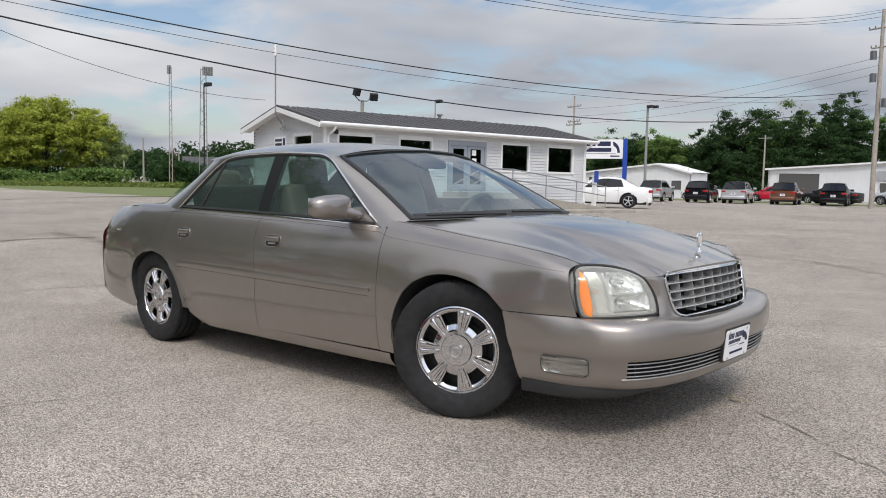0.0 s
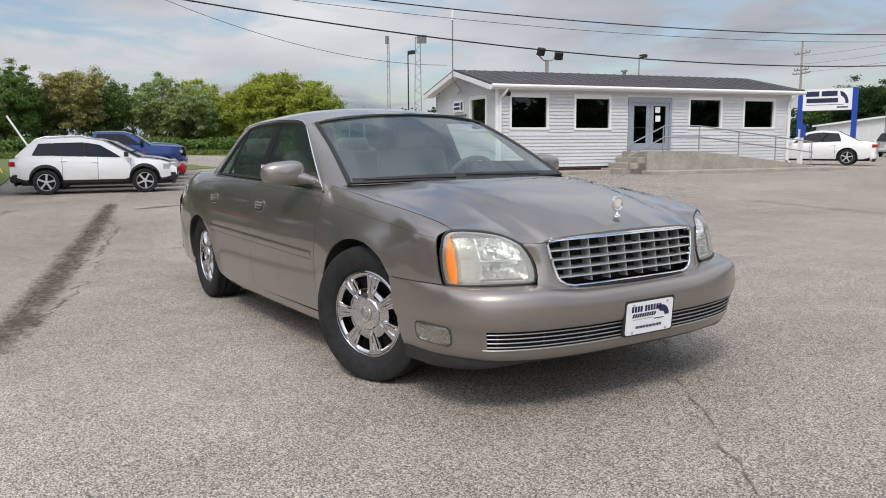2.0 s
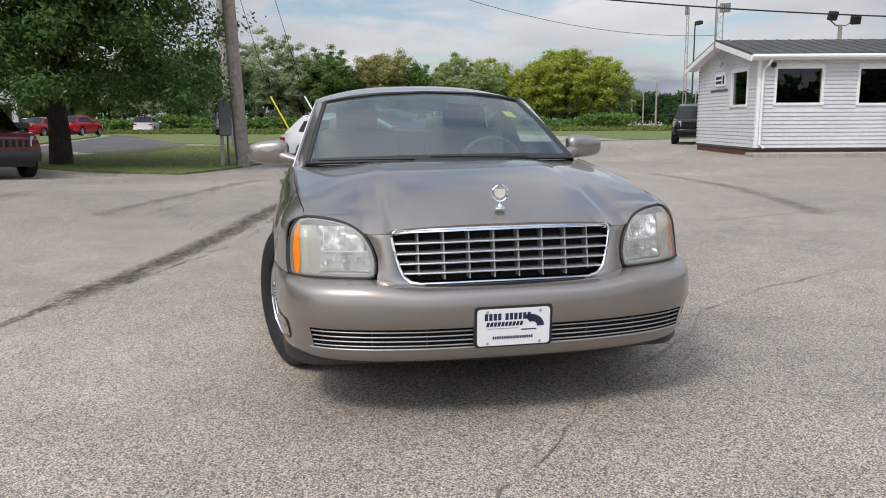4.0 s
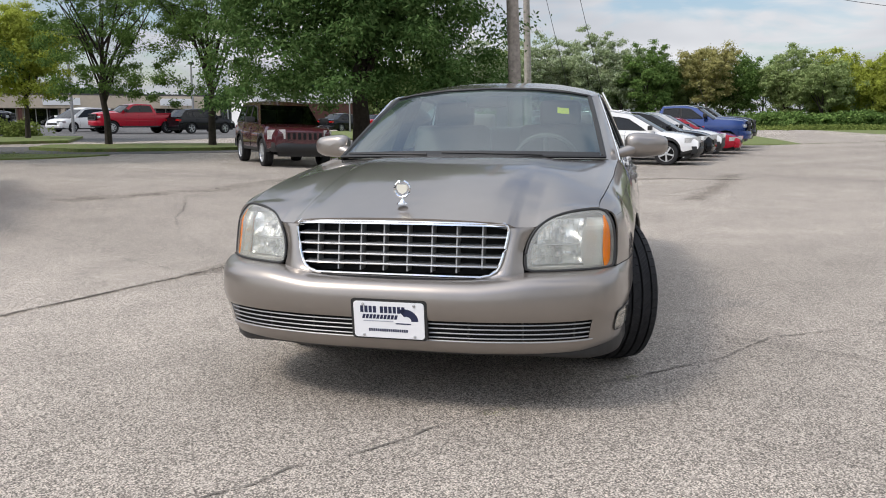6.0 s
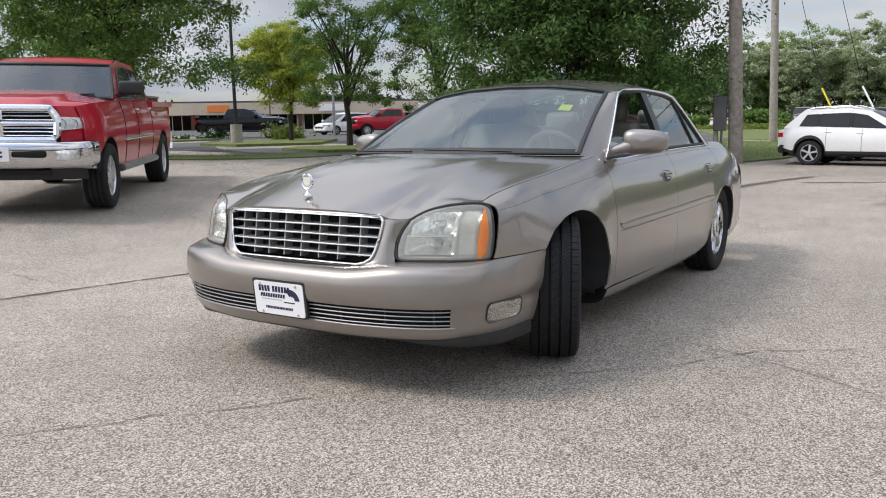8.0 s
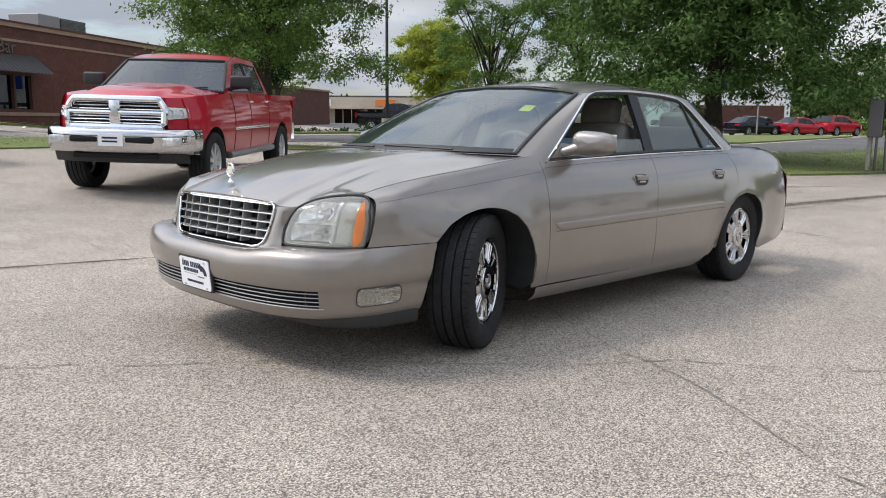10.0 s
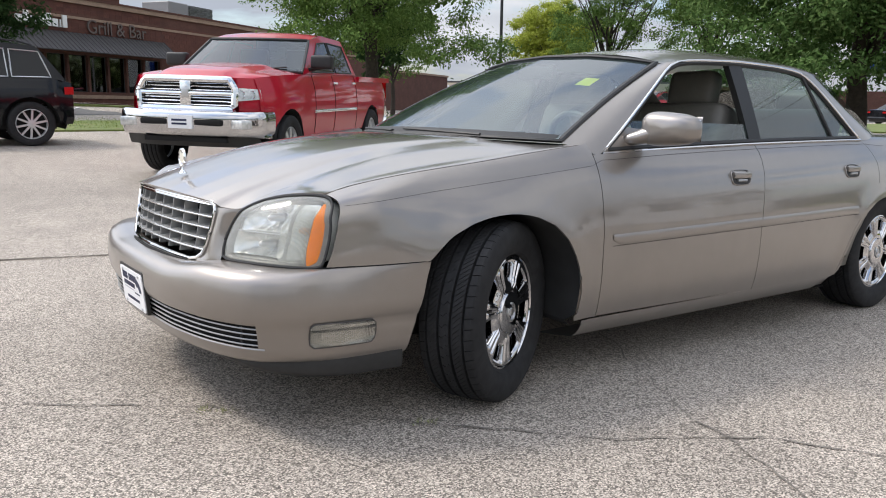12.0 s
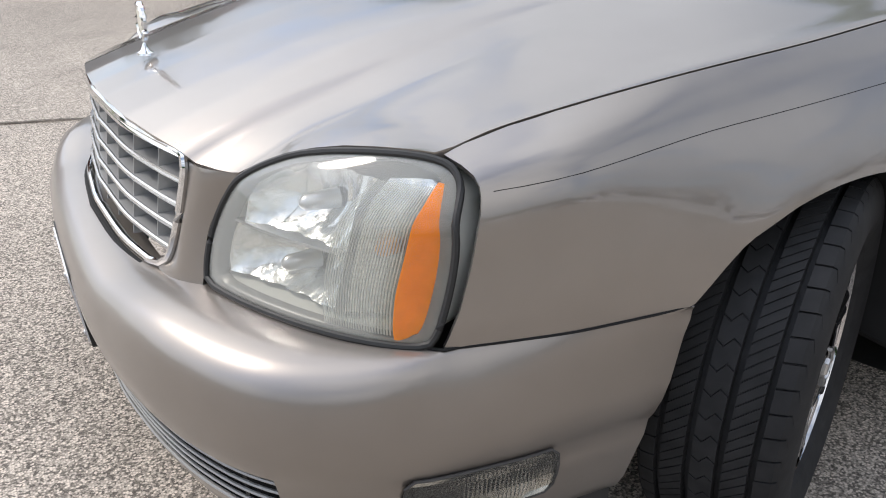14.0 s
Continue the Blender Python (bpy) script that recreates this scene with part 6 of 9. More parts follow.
def vehicle(name, style, colour, m, label, category, group="parked vehicles", trim=None, chrome=False, cladding=False, plate=None, rails=False, sport=None, tint=None, bars=0):
    """A parked vehicle: skinned sides with wheel arches, bonnet, glazed cab, lamps, bumpers and wheels."""
    st = STYLES[style]
    W, r, wf, wr = st["W"] / 2, st["r"], st["wf"], st["wr"]
    veh = thing(name, label, category, group, m)
    low = trim or (BLACK if cladding else colour)
    top = spl(*st["shoulder"])
    xs0, xs1 = st["tail"], st["nose"]
    R = r * 1.22

    def half(x):
        return W - 0.16 * smooth01(xs1 - 0.75, xs1, x) ** 1.5 - 0.09 * smooth01(xs0 + 0.45, xs0, x) ** 1.5

    def bottom(x):
        z = st["sill"] + 0.10 * smooth01(xs1 - 0.5, xs1, x) + 0.12 * smooth01(xs0 + 0.5, xs0, x)
        for w in (wf, wr):
            d = abs(x - w)
            if d < R:
                z = max(z, r + math.sqrt(R * R - d * d) * 0.98)
        return z

    def side(x, t):
        z0, z1 = bottom(x), top(x)
        z = z0 + (z1 - z0) * t
        q = (z - st["sill"]) / (z1 - st["sill"] + 1e-6)
        return half(x) - 0.05 * (2 * q - 0.9) ** 2 - 0.02 * smooth01(0.75, 1, q), z

    big = style == "pickup"
    side_end = xs1 - 0.24 if big else xs1
    cuts = sorted(set([round(v, 3) for v in np.linspace(xs0, side_end + (0.06 if big else 0), 44)] + [round(w + R * math.cos(a), 3) for w in (wf, wr) for a in np.linspace(0.02, math.pi - 0.02, 15)]))
    for s in (-1, 1):
        v, f = [], []
        for x in cuts:
            for j in range(8):
                y, z = side(x, j / 7)
                v.append((x, s * y, z))
        for i in range(len(cuts) - 1):
            for j in range(7):
                q = (i * 8 + j, (i + 1) * 8 + j, (i + 1) * 8 + j + 1, i * 8 + j + 1)
                f.append(q if s < 0 else q[::-1])
        ob_of("body_side", v, f, colour, veh)
        if cladding:
            v, f = [], []
            for x in cuts:
                z0 = bottom(x)
                for dz, dy in ((0, 0.012), (0.075, 0.014), (0.088, 0.0)):
                    t = min(dz / (top(x) - z0), 1)
                    y, z = side(x, t)
                    v.append((x, s * (y + dy), z))
            f = [((i * 3 + j, (i + 1) * 3 + j, (i + 1) * 3 + j + 1, i * 3 + j + 1) if s < 0 else (i * 3 + j + 1, (i + 1) * 3 + j + 1, (i + 1) * 3 + j, i * 3 + j)) for i in range(len(cuts) - 1) for j in range(2)]
            ob_of("lower_cladding", v, f, BLACK, veh, "black lower cladding")
        for w in (wf, wr):
            v, f = patch(lambda u, k: (w + R * math.cos(math.pi * u), s * (half(w) - 0.02 - 0.32 * k), max(r + R * math.sin(math.pi * u) * 0.98 - 0.005, st["sill"])), 14, 2, flip=s > 0)
            ob_of("wheel_arch", v, f, LINER, veh)
    cab = st["cab"]
    roof_x = [cab[1][0], cab[2][0], cab[3][0]]
    # bonnet, boot or tailgate skin
    def over(x0, x1, nm, n=12, drop=0.0):
        def f(u, k):
            x = x0 + (x1 - x0) * u
            y = side(x, 1)[0]
            return (x, y * (2 * k - 1), top(x) - drop + 0.03 * (1 - abs(2 * k - 1) ** 2.5))
        v, f2 = patch(f, n, 12, flip=x1 > x0)
        ob_of(nm, v, [q[::-1] for q in f2], colour, veh)
    def front(u, z, out=0.0):
        """The rounded front of a big pickup: across, height, standing proud."""
        t = min(max((z - bottom(side_end)) / (top(side_end) - bottom(side_end)), 0), 1)
        return (xs1 + 0.06 - 0.30 * abs(u) ** 2.6 - 0.10 * max(z - 0.95, 0) * (1 - u * u) + out, u * (side(side_end, t)[0] + 0.004), z)
    if big:
        def lid(u, k):
            a = 2 * u - 1
            x0, x1 = cab[0][0] - 0.05, front(a, 1.27)[0]
            x = x0 + (x1 - x0) * k
            y = a * (side(min(x, side_end), 1)[0] + 0.002)
            dome = 0.045 * (1 - smooth01(0.50, 0.66, abs(a))) * smooth01(0.0, 0.2, k) * (1 - 0.5 * smooth01(0.85, 1, k)) + 0.075 * (1 - a * a) * smooth01(0.0, 0.15, k) * (1 - k)
            roll = -0.07 * smooth01(0.80, 1.0, k) ** 2
            return (x, y, top(min(x, side_end)) + 0.035 * (1 - abs(a) ** 4) + dome + roll)
        v, f = patch(lid, 36, 20)
        ob_of("bonnet", v, f if (Vector(v[1]) - Vector(v[0])).cross(Vector(v[37]) - Vector(v[0])).z > 0 else [q[::-1] for q in f], colour, veh, sharp=60)
        v, f = patch(lambda u, k: front(2 * u - 1, 0.74 + 0.55 * k, -0.11 * (1 - smooth01(0.62, 0.72, abs(2 * u - 1))) * (1 - smooth01(0.9, 1.0, k))), 48, 10)
        ob_of("nose_panel", v, f, colour, veh, sharp=60)
        for s in (-1, 1):
            v, f = patch(lambda u, k: front(s * (0.70 + 0.285 * u), 1.005 + 0.03 * u + (0.165 - 0.045 * u) * k, 0.018), 12, 5, flip=s < 0)
            v, f = rimmed(v, f, 12, 5, 0.03)
            lamp_ = ob_of("headlamp", v, f, CLEARLAMP, veh, "large clear headlamp")
            for q in (0.2, 0.62):
                c = front(s * (0.70 + 0.285 * q), 1.085, 0.012)
                vv, ff = lathe([(0.0, 0.058), (0.012, 0.054), (-0.01, 0.030), (-0.02, 0.002)], 18, "x")
                ob_of("reflector_bowl", [(a + c[0], b * 0.75 + c[1], d + c[2]) for a, b, d in vv], ff, CHROME, lamp_)
    else:
        over(cab[0][0] - 0.05, xs1, "bonnet", 14)
    if st.get("bed"):
        yb = half(-2)
        ob_of("cargo_bed", *box(xs0 + 0.05, cab[4][0], -yb + 0.12, yb - 0.12, 0.75, 0.80), BLACK, veh, smooth=False)
        for s in (-1, 1):
            ob_of("bed_rail", *box(xs0 + 0.02, cab[4][0] - 0.02, s * yb - 0.11 * (s > 0) - 0.02 * (s < 0) - 0.0, s * yb + 0.11 * (s < 0) - 0.02 * (s > 0), 1.30, 1.385), colour, veh, smooth=False)
    else:
        over(xs0, cab[4][0] + 0.05, "boot_lid", 6)
    # ends
    for x, nm, sg in (((xs1, "nose_panel", 1),) if not big else ()) + ((xs0, "tail_panel", -1),):
        y1 = side(x, 1)[0]
        v, f = patch(lambda u, k: (x + sg * 0.05 * (1 - (2 * u - 1) ** 2), (2 * u - 1) * side(x, k)[0], bottom(x) + (top(x) - bottom(x)) * k), 12, 8, flip=sg < 0)
        ob_of(nm, v, f, colour, veh)
    # cab
    wy = W - (0.10 if not big else 0.07)
    ry = W - (0.26 if not big else 0.27)
    base = lambda x: (x, wy, top(min(max(x, xs0), xs1)))
    line_up = poly([(p[0], p[1]) for p in cab])
    zroof = spl(*sorted([(p[0], p[1]) for p in cab[1:4]]))
    def up(x, z):
        zb = top(min(max(x, xs0), xs1))
        t = (z - zb) / (max(c[1] for c in cab) - zb)
        return wy + (ry - wy) * min(max(t, 0), 1.0)
    def pane(a, b, nm, mat, nu=10, nv=8, bulge=0.05, inset=0.0):
        def f(u, k):
            x, z = a[0] + (b[0] - a[0]) * k, a[1] + (b[1] - a[1]) * k
            y = up(x, z) - inset
            sg = 1 if a[0] > 0 else -1
            return (x + sg * bulge * (1 - (2 * u - 1) ** 2), (2 * u - 1) * y, z + 0.01)
        v, f2 = patch(f, nu, nv, flip=a[0] < 0)
        return ob_of(nm, v, f2, mat, veh)
    pane(cab[0], cab[1], "windscreen", tint or DARKWINDOW, bulge=0.15 if big else 0.08)
    if big:
        rim_ = [(cab[0][0] + (cab[1][0] - cab[0][0]) * k, cab[0][1] + (cab[1][1] - cab[0][1]) * k) for k in np.linspace(0, 1, 9)]
        edge = [(x, -up(x, z), z + 0.012) for x, z in rim_] + [(cab[1][0] + 0.15 * (1 - a * a), a * up(*cab[1]), cab[1][1] + 0.016) for a in np.linspace(-0.9, 0.9, 11)] + [(x, up(x, z), z + 0.012) for x, z in rim_[::-1]] + [(cab[0][0] + 0.15 * (1 - a * a), a * up(*cab[0]), cab[0][1] + 0.02) for a in np.linspace(0.9, -0.9, 11)]
        ob_of("windscreen_seal", *tube(edge, 0.022, 6, closed=True), BLACK, veh, "black windscreen seal")
        for y0, y1 in ((-0.62, -0.05), (0.12, 0.70)):
            ob_of("wiper", *tube([(cab[0][0] + 0.15 * (1 - (y / 0.93) ** 2) - 0.02 - 0.05 * q, y, cab[0][1] + 0.035 + 0.045 * q) for q, y in ((0, y0), (0.5, (y0 + y1) / 2), (1, y1))], 0.012, 5), BLACK, veh, "black wiper")
    pane(cab[4], cab[3], "rear_window", DARKWINDOW, bulge=0.04)
    v, f = patch(lambda u, k: (cab[1][0] + (cab[3][0] - cab[1][0]) * k + ((0.15 if big else 0.08) * (1 - (2 * u - 1) ** 2) if k == 0 else 0), (2 * u - 1) * up(cab[1][0] + (cab[3][0] - cab[1][0]) * k, zroof(cab[1][0] + (cab[3][0] - cab[1][0]) * k)), zroof(cab[1][0] + (cab[3][0] - cab[1][0]) * k) + 0.012 + 0.035 * min(1, 5 * k) * (1 - abs(2 * u - 1) ** 2.4)), 12, 12, flip=True)
    ob_of("roof", v, f, colour, veh)
    for s in (-1, 1):
        side_prof = poly([(p[0], p[1] + 0.012) for p in cab])
        v, f = patch(lambda u, k: (lambda p: (p[0], s * up(p[0], p[1]), p[1]))((lambda tp: ((tp[0] + (min(max(tp[0], cab[4][0]), cab[0][0]) - tp[0]) * 1.0) * (1 - 0) + 0, top(tp[0]) + (tp[1] - top(tp[0])) * k))(side_prof(u))), 40, 6, flip=s > 0)
        ob_of("cab_side", v, f, GLOSSBLACK if style == "wagon" else colour, veh)
        glass_in = 0.055
        for n_w, (x0, x1, lean) in enumerate(st["windows"]):
            pts = []
            first, last_ = n_w == 0, n_w == len(st["windows"]) - 1
            ztop = lambda x: min(zroof(min(max(x, cab[3][0]), cab[1][0])), 9) - st.get("head", 0.085)
            zlow = lambda x: top(x) + 0.03
            if first:
                bl, tl = (lean, zlow(lean)), (x0, ztop(x0))
                br_, tr = (x1, zlow(x1)), (x1, ztop(x1))
            else:
                bl, tl = (x0, zlow(x0)), (x0, ztop(x0))
                br_, tr = (lean, zlow(lean)), (x1, ztop(x1))
            def g(u, k):
                a = (bl[0] + (br_[0] - bl[0]) * u, bl[1] + (br_[1] - bl[1]) * u)
                b = (tl[0] + (tr[0] - tl[0]) * u, tl[1] + (tr[1] - tl[1]) * u)
                x, z = a[0] + (b[0] - a[0]) * k, a[1] + (b[1] - a[1]) * k
                return (x, s * (up(x, z) + 0.006), z)
            v, f = patch(g, 6, 5, flip=s < 0)
            ob_of("side_window", v, f, tint or DARKWINDOW, veh)
            if not last_:
                nx = st["windows"][n_w + 1][0]
                v, f = patch(lambda u, k: (lambda x, z: (x, s * (up(x, z) + 0.004), z))(x1 + (nx - x1) * u, zlow(x1) + (ztop(x1) - zlow(x1)) * k), 2, 5, flip=s < 0)
                ob_of("door_pillar", v, f, GLOSSBLACK, veh, "black pillar between the windows")
            edge = [g(k / 6, 0) for k in range(7)] + [g(1, k / 5) for k in range(1, 6)] + [g(1 - k / 6, 1) for k in range(1, 7)] + [g(0, 1 - k / 5) for k in range(1, 5)]
            ob_of("window_trim", *tube(edge, 0.013, 5, closed=True), SATIN if style == "wagon" else BLACK, veh)
        # handles and shut lines
        for hx in (0.0, -0.86) if style != "pickup" else (0.08, -0.84):
            z = top(hx) - 0.13
            ob_of("door_handle", *tube([(hx + 0.09, s * (side(hx, 0.85)[0] + 0.018), z), (hx - 0.09, s * (side(hx, 0.85)[0] + 0.018), z)], 0.017, 6), CHROME if chrome else colour, veh)
        for hx in (0.98, 0.06 if style != "pickup" else 0.12, -0.90 if style != "pickup" else -0.98):
            ob_of("door_gap", *tube([(hx, s * (side(hx, t)[0] + 0.0015), side(hx, t)[1]) for t in np.linspace(0.02, 0.99, 9)], 0.005, 4), GAP, veh)
        # mirror
        mx = cab[0][0] - 0.32
        bm = soft_box(mx - 0.06, mx + 0.07, -0.12, 0.12, -0.075, 0.075, 0.03, 2) if not big else soft_box(mx - 0.07, mx + 0.08, -0.17, 0.15, -0.095, 0.095, 0.04, 3)
        bmesh.ops.translate(bm, verts=bm.verts, vec=(0, s * (W + 0.12), top(mx) + (0.12 if not big else 0.17)))
        if big:
            ob_of("mirror_arm", *tube([(mx, s * (W - 0.1), top(mx) + 0.06), (mx, s * (W + 0.1), top(mx) + 0.10)], 0.03, 6), BLACK, veh)
        part("door_mirror", bm, BLACK if (cladding or style == "pickup") else colour, veh, smooth=True)
        # lamps
        hz = top(xs1 - 0.25)
        h0, h1 = (hz - 0.30, hz - 0.06) if style in ("pickup", "boxy") else (hz - 0.19, hz - 0.04)
        v, f = patch(lambda u, k: (lambda x: (x + 0.012, s * (half(x) - 0.02 + 0.018 - 0.25 * (1 - u) ** 2 * (x > xs1 - 0.25)), h0 + (h1 - h0) * k + 0.03 * (1 - u)))(xs1 + 0.01 - 0.42 * u), 8, 4, flip=s > 0)
        v = [(a + 0.035 * smooth01(xs1 - 0.4, xs1, a), b, c) for a, b, c in v]
        if not big:
            ob_of("headlamp", v, f, CLEARLAMP, veh)
        tz0, tz1 = (0.95, 1.30) if style in ("pickup",) else ((top(xs0) - 0.20, top(xs0) - 0.07))
        v, f = patch(lambda u, k: (lambda x: (x, s * (half(x) + 0.004), tz0 + (tz1 - tz0) * k))(xs0 - 0.012 + 0.16 * u), 4, 4, flip=s < 0)
        ob_of("tail_lamp", v, f, REDLAMP, veh)
        v, f = patch(lambda u, k: (xs0 - 0.055 + 0.045 * u ** 3, s * (half(xs0) - 0.30 + 0.31 * u), tz0 + (tz1 - tz0) * (0.15 + 0.85 * k)), 4, 3, flip=s > 0)
        ob_of("tail_lamp_inner", v, f, REDLAMP, veh)
        if rails:
            ob_of("roof_rail", *tube([(cab[1][0] - 0.25, s * (ry - 0.03), zroof(cab[1][0] - 0.25) + 0.03), (cab[2][0], s * (ry - 0.03), zroof(cab[2][0]) + 0.075), (cab[3][0] + 0.3, s * (ry - 0.03), zroof(cab[3][0] + 0.3) + 0.07), (cab[3][0] + 0.05, s * (ry - 0.03), zroof(cab[3][0]) + 0.02)], 0.016, 6), SATIN if sport else BLACK, veh)
        if style == "pickup":
            ob_of("running_board", *tube([(1.25, s * (W - 0.04), 0.47), (-1.2, s * (W - 0.04), 0.47)], 0.055, 8, flat=1.3), SATIN if chrome else BLACK, veh)
            ob_of("side_moulding", *tube([(x, s * (side(x, 0.36)[0] + 0.012), 0.86) for x in np.linspace(1.05, -0.92, 12)], 0.022, 5, flat=0.5), CHROME if chrome else colour, veh, "bright door moulding")
    # bumpers
    for x, sg, nm in (((xs1, 1, "front_bumper"),) if not (big and chrome) else ()) + ((xs0, -1, "rear_bumper"),):
        z0, z1 = (st["sill"] + 0.02, st["sill"] + (0.34 if style == "pickup" else 0.26))
        hw = half(x) + 0.05 if not (big and sg > 0) else W - 0.02
        def bp(u, k):
            a = 2 * u - 1
            e = 1 - abs(a) ** 4
            return (x + sg * (0.10 * e + 0.035 * math.sin(math.pi * k) - 0.06 - (0.0 if abs(a) < 0.999 else 0.12)) + (0.10 - 0.26 * abs(a) ** 3 if big and sg > 0 else 0), a * (hw + 0.02), z0 + (z1 - z0) * k)
        v, f = patch(bp, 22, 6, flip=sg < 0)
        v, f = rimmed(v, f, 22, 6, 0.06)
        ob_of(nm, v, f, CHROME if chrome else (BLACK if cladding else colour), veh, "chromed steel bumper" if chrome else "")
        v, f = patch(lambda u, k: (x + sg * (0.03 - 0.12 * abs(2 * u - 1) ** 3 - 0.06 * (1 - k)), (2 * u - 1) * (hw - 0.14), z0 - 0.12 + 0.16 * k), 14, 3, flip=sg < 0)
        ob_of("lower_valance", v, f, BLACK, veh)
    if big and chrome:
        prof = poly([(-0.10, 0.885), (0.0, 0.885), (0.035, 0.872), (0.055, 0.835), (0.062, 0.79), (0.058, 0.70), (0.045, 0.625), (0.02, 0.585), (-0.02, 0.565), (-0.10, 0.56)])

        def sweep(a):
            """Plan of the bumper: flat in the middle, swept back, then turned along the wings."""
            b = abs(a)
            if b < 0.86:
                q = b / 0.86
                return xs1 + 0.16 - 0.20 * q ** 3.2, math.copysign(q * (W - 0.085), a)
            return xs1 - 0.04 - (b - 0.86) / 0.14 * 0.34, math.copysign(W - 0.05, a)

        def bp(u, k):
            a = 2 * u - 1
            x, y = sweep(a)
            o, z = prof(k)
            side_ = smooth01(0.78, 0.92, abs(a))
            return (x + o * (1 - side_), y + math.copysign(o * side_ * 0.6, a), z)
        v, f = patch(bp, 64, 24, flip=True)
        fb = ob_of("front_bumper", v, f, WHEELCHROME, veh, "deep chromed steel bumper wrapping round the wings", sharp=50)
        for s in (-1, 1):
            bm = soft_box(xs1 + 0.185, xs1 + 0.228, s * 0.36 - 0.185, s * 0.36 + 0.185, 0.705, 0.785, 0.03, 2)
            part("bumper_slot", bm, GAP, fb, "black slot in the bumper", smooth=True)
            bm = soft_box(xs1 + 0.03, xs1 + 0.20, s * 0.755 - 0.105, s * 0.755 + 0.105, 0.675, 0.785, 0.025, 2)
            bmesh.ops.transform(bm, matrix=Matrix.Translation((xs1 + 0.10, s * 0.755, 0)) @ pose(0, 0, 0, 0, 0, -s * 22) @ Matrix.Translation((-xs1 - 0.10, -s * 0.755, 0)), verts=bm.verts)
            part("fog_lamp", bm, CLEARLAMP, fb, "clear fog lamp in the bumper", smooth=True)
        v, f = patch(lambda u, k: (lambda q: (q[0] - 0.03 - 0.06 * k, q[1] * 0.95, 0.575 - 0.135 * k))(sweep((2 * u - 1) * 0.86)), 30, 3)
        ob_of("air_dam", v, [q[::-1] for q in f], BLACK, veh, "black air dam under the bumper")
        ob_of("air_dam_slot", *box(xs1 + 0.02, xs1 + 0.13, -0.55, 0.55, 0.50, 0.555), GAP, veh, smooth=False)
    # grille
    gz = top(xs1 - 0.1)
    if style == "pickup":
        z0, z1, gw = 0.905, 1.275, 0.640
        corners = [(-gw * 0.98, z0), (-gw * 1.0, z1 - 0.13), (-gw * 0.88, z1 - 0.015), (gw * 0.88, z1 - 0.015), (gw, z1 - 0.13), (gw * 0.98, z0)]
        gx = xs1 + 0.075
        ob_of("grille_panel", [(gx - 0.035 - 0.10 * abs(y) ** 2.6 - 0.10 * max(z - 0.95, 0), y, z) for y, z in corners], [tuple(range(6))[::-1]], GAP, veh, smooth=False)
        ring_ = poly(corners + corners[:1])
        ob_of("grille_surround", *tube([(gx - 0.10 * abs(y) ** 2.6 - 0.10 * max(z - 0.95, 0), y, z) for y, z in [ring_(k / 48) for k in range(48)]], 0.045, 8, closed=True), CHROME if chrome else BLACK, veh, "heavy chrome grille surround" if chrome else "")
        for y0, z0_, y1, z1_, rr in ((-gw, (z0 + z1) / 2, gw, (z0 + z1) / 2, 0.030),):
            ob_of("grille_cross", *tube([(gx + 0.005 - 0.10 * abs(y0) ** 2.6 - 0.1 * max(z0_ - 0.95, 0), y0, z0_), (gx + 0.005 - 0.1 * max((z0_ + z1_) / 2 - 0.95, 0), (y0 + y1) / 2, (z0_ + z1_) / 2), (gx + 0.005 - 0.10 * abs(y1) ** 2.6 - 0.1 * max(z1_ - 0.95, 0), y1, z1_)], rr, 8), CHROME if chrome else BLACK, veh)
        for zz in [z0 + 0.045 * k for k in range(1, 9) if abs(z0 + 0.045 * k - (z0 + z1) / 2) > 0.03]:
            ob_of("grille_bar", *tube([(gx - 0.018 - 0.10 * abs(y) ** 2.6 - 0.1 * max(zz - 0.95, 0), y, zz) for y in np.linspace(-gw + 0.05, gw - 0.05, 9)], 0.009, 5), CHROME if chrome else BLACK, veh)
        # upright spine with a plain raised shield, and bright louvres in the four openings
        part("grille_spine", soft_box(gx - 0.05, gx + 0.012, -0.075, 0.075, z0 + 0.01, z1 - 0.03, 0.02, 2), CHROME if chrome else BLACK, veh, smooth=True)
        part("spine_shield", soft_box(gx + 0.008, gx + 0.022, -0.045, 0.045, (z0 + z1) / 2 - 0.055, (z0 + z1) / 2 + 0.06, 0.012, 2), SATIN if chrome else BLACK, veh, smooth=True)
    elif bars:
        ob_of("grille_panel", *box(xs1 + 0.03, xs1 + 0.06, -0.50, 0.50, gz - 0.28, gz - 0.07), colour if style == "boxy" else BLACK, veh, smooth=False)
        for k in range(bars):
            y = -0.42 + 0.84 * k / (bars - 1)
            bm = soft_box(xs1 + 0.045, xs1 + 0.068, y - 0.042, y + 0.042, gz - 0.26, gz - 0.09, 0.012, 2)
            part("grille_slot", bm, GAP, veh)
    else:
        ob_of("grille_panel", *box(xs1 + 0.0, xs1 + 0.055, -0.55, 0.55, gz - 0.24, gz - 0.10), BLACK, veh, smooth=False)
    if plate:
        sg, x = (1, xs1 + (0.238 if style == "pickup" else 0.10)) if plate == "front" else (-1, xs0 - 0.075)
        zc = (0.745 if style == "pickup" else st["sill"] + 0.30) if plate == "front" else top(xs0) - 0.30
        ob_of("number_plate", *box(min(x, x - sg * 0.02), max(x, x - sg * 0.02), -0.16, 0.16, zc - 0.08, zc + 0.08), WHITEPLASTIC, veh, "white plate with dark bars", smooth=False)
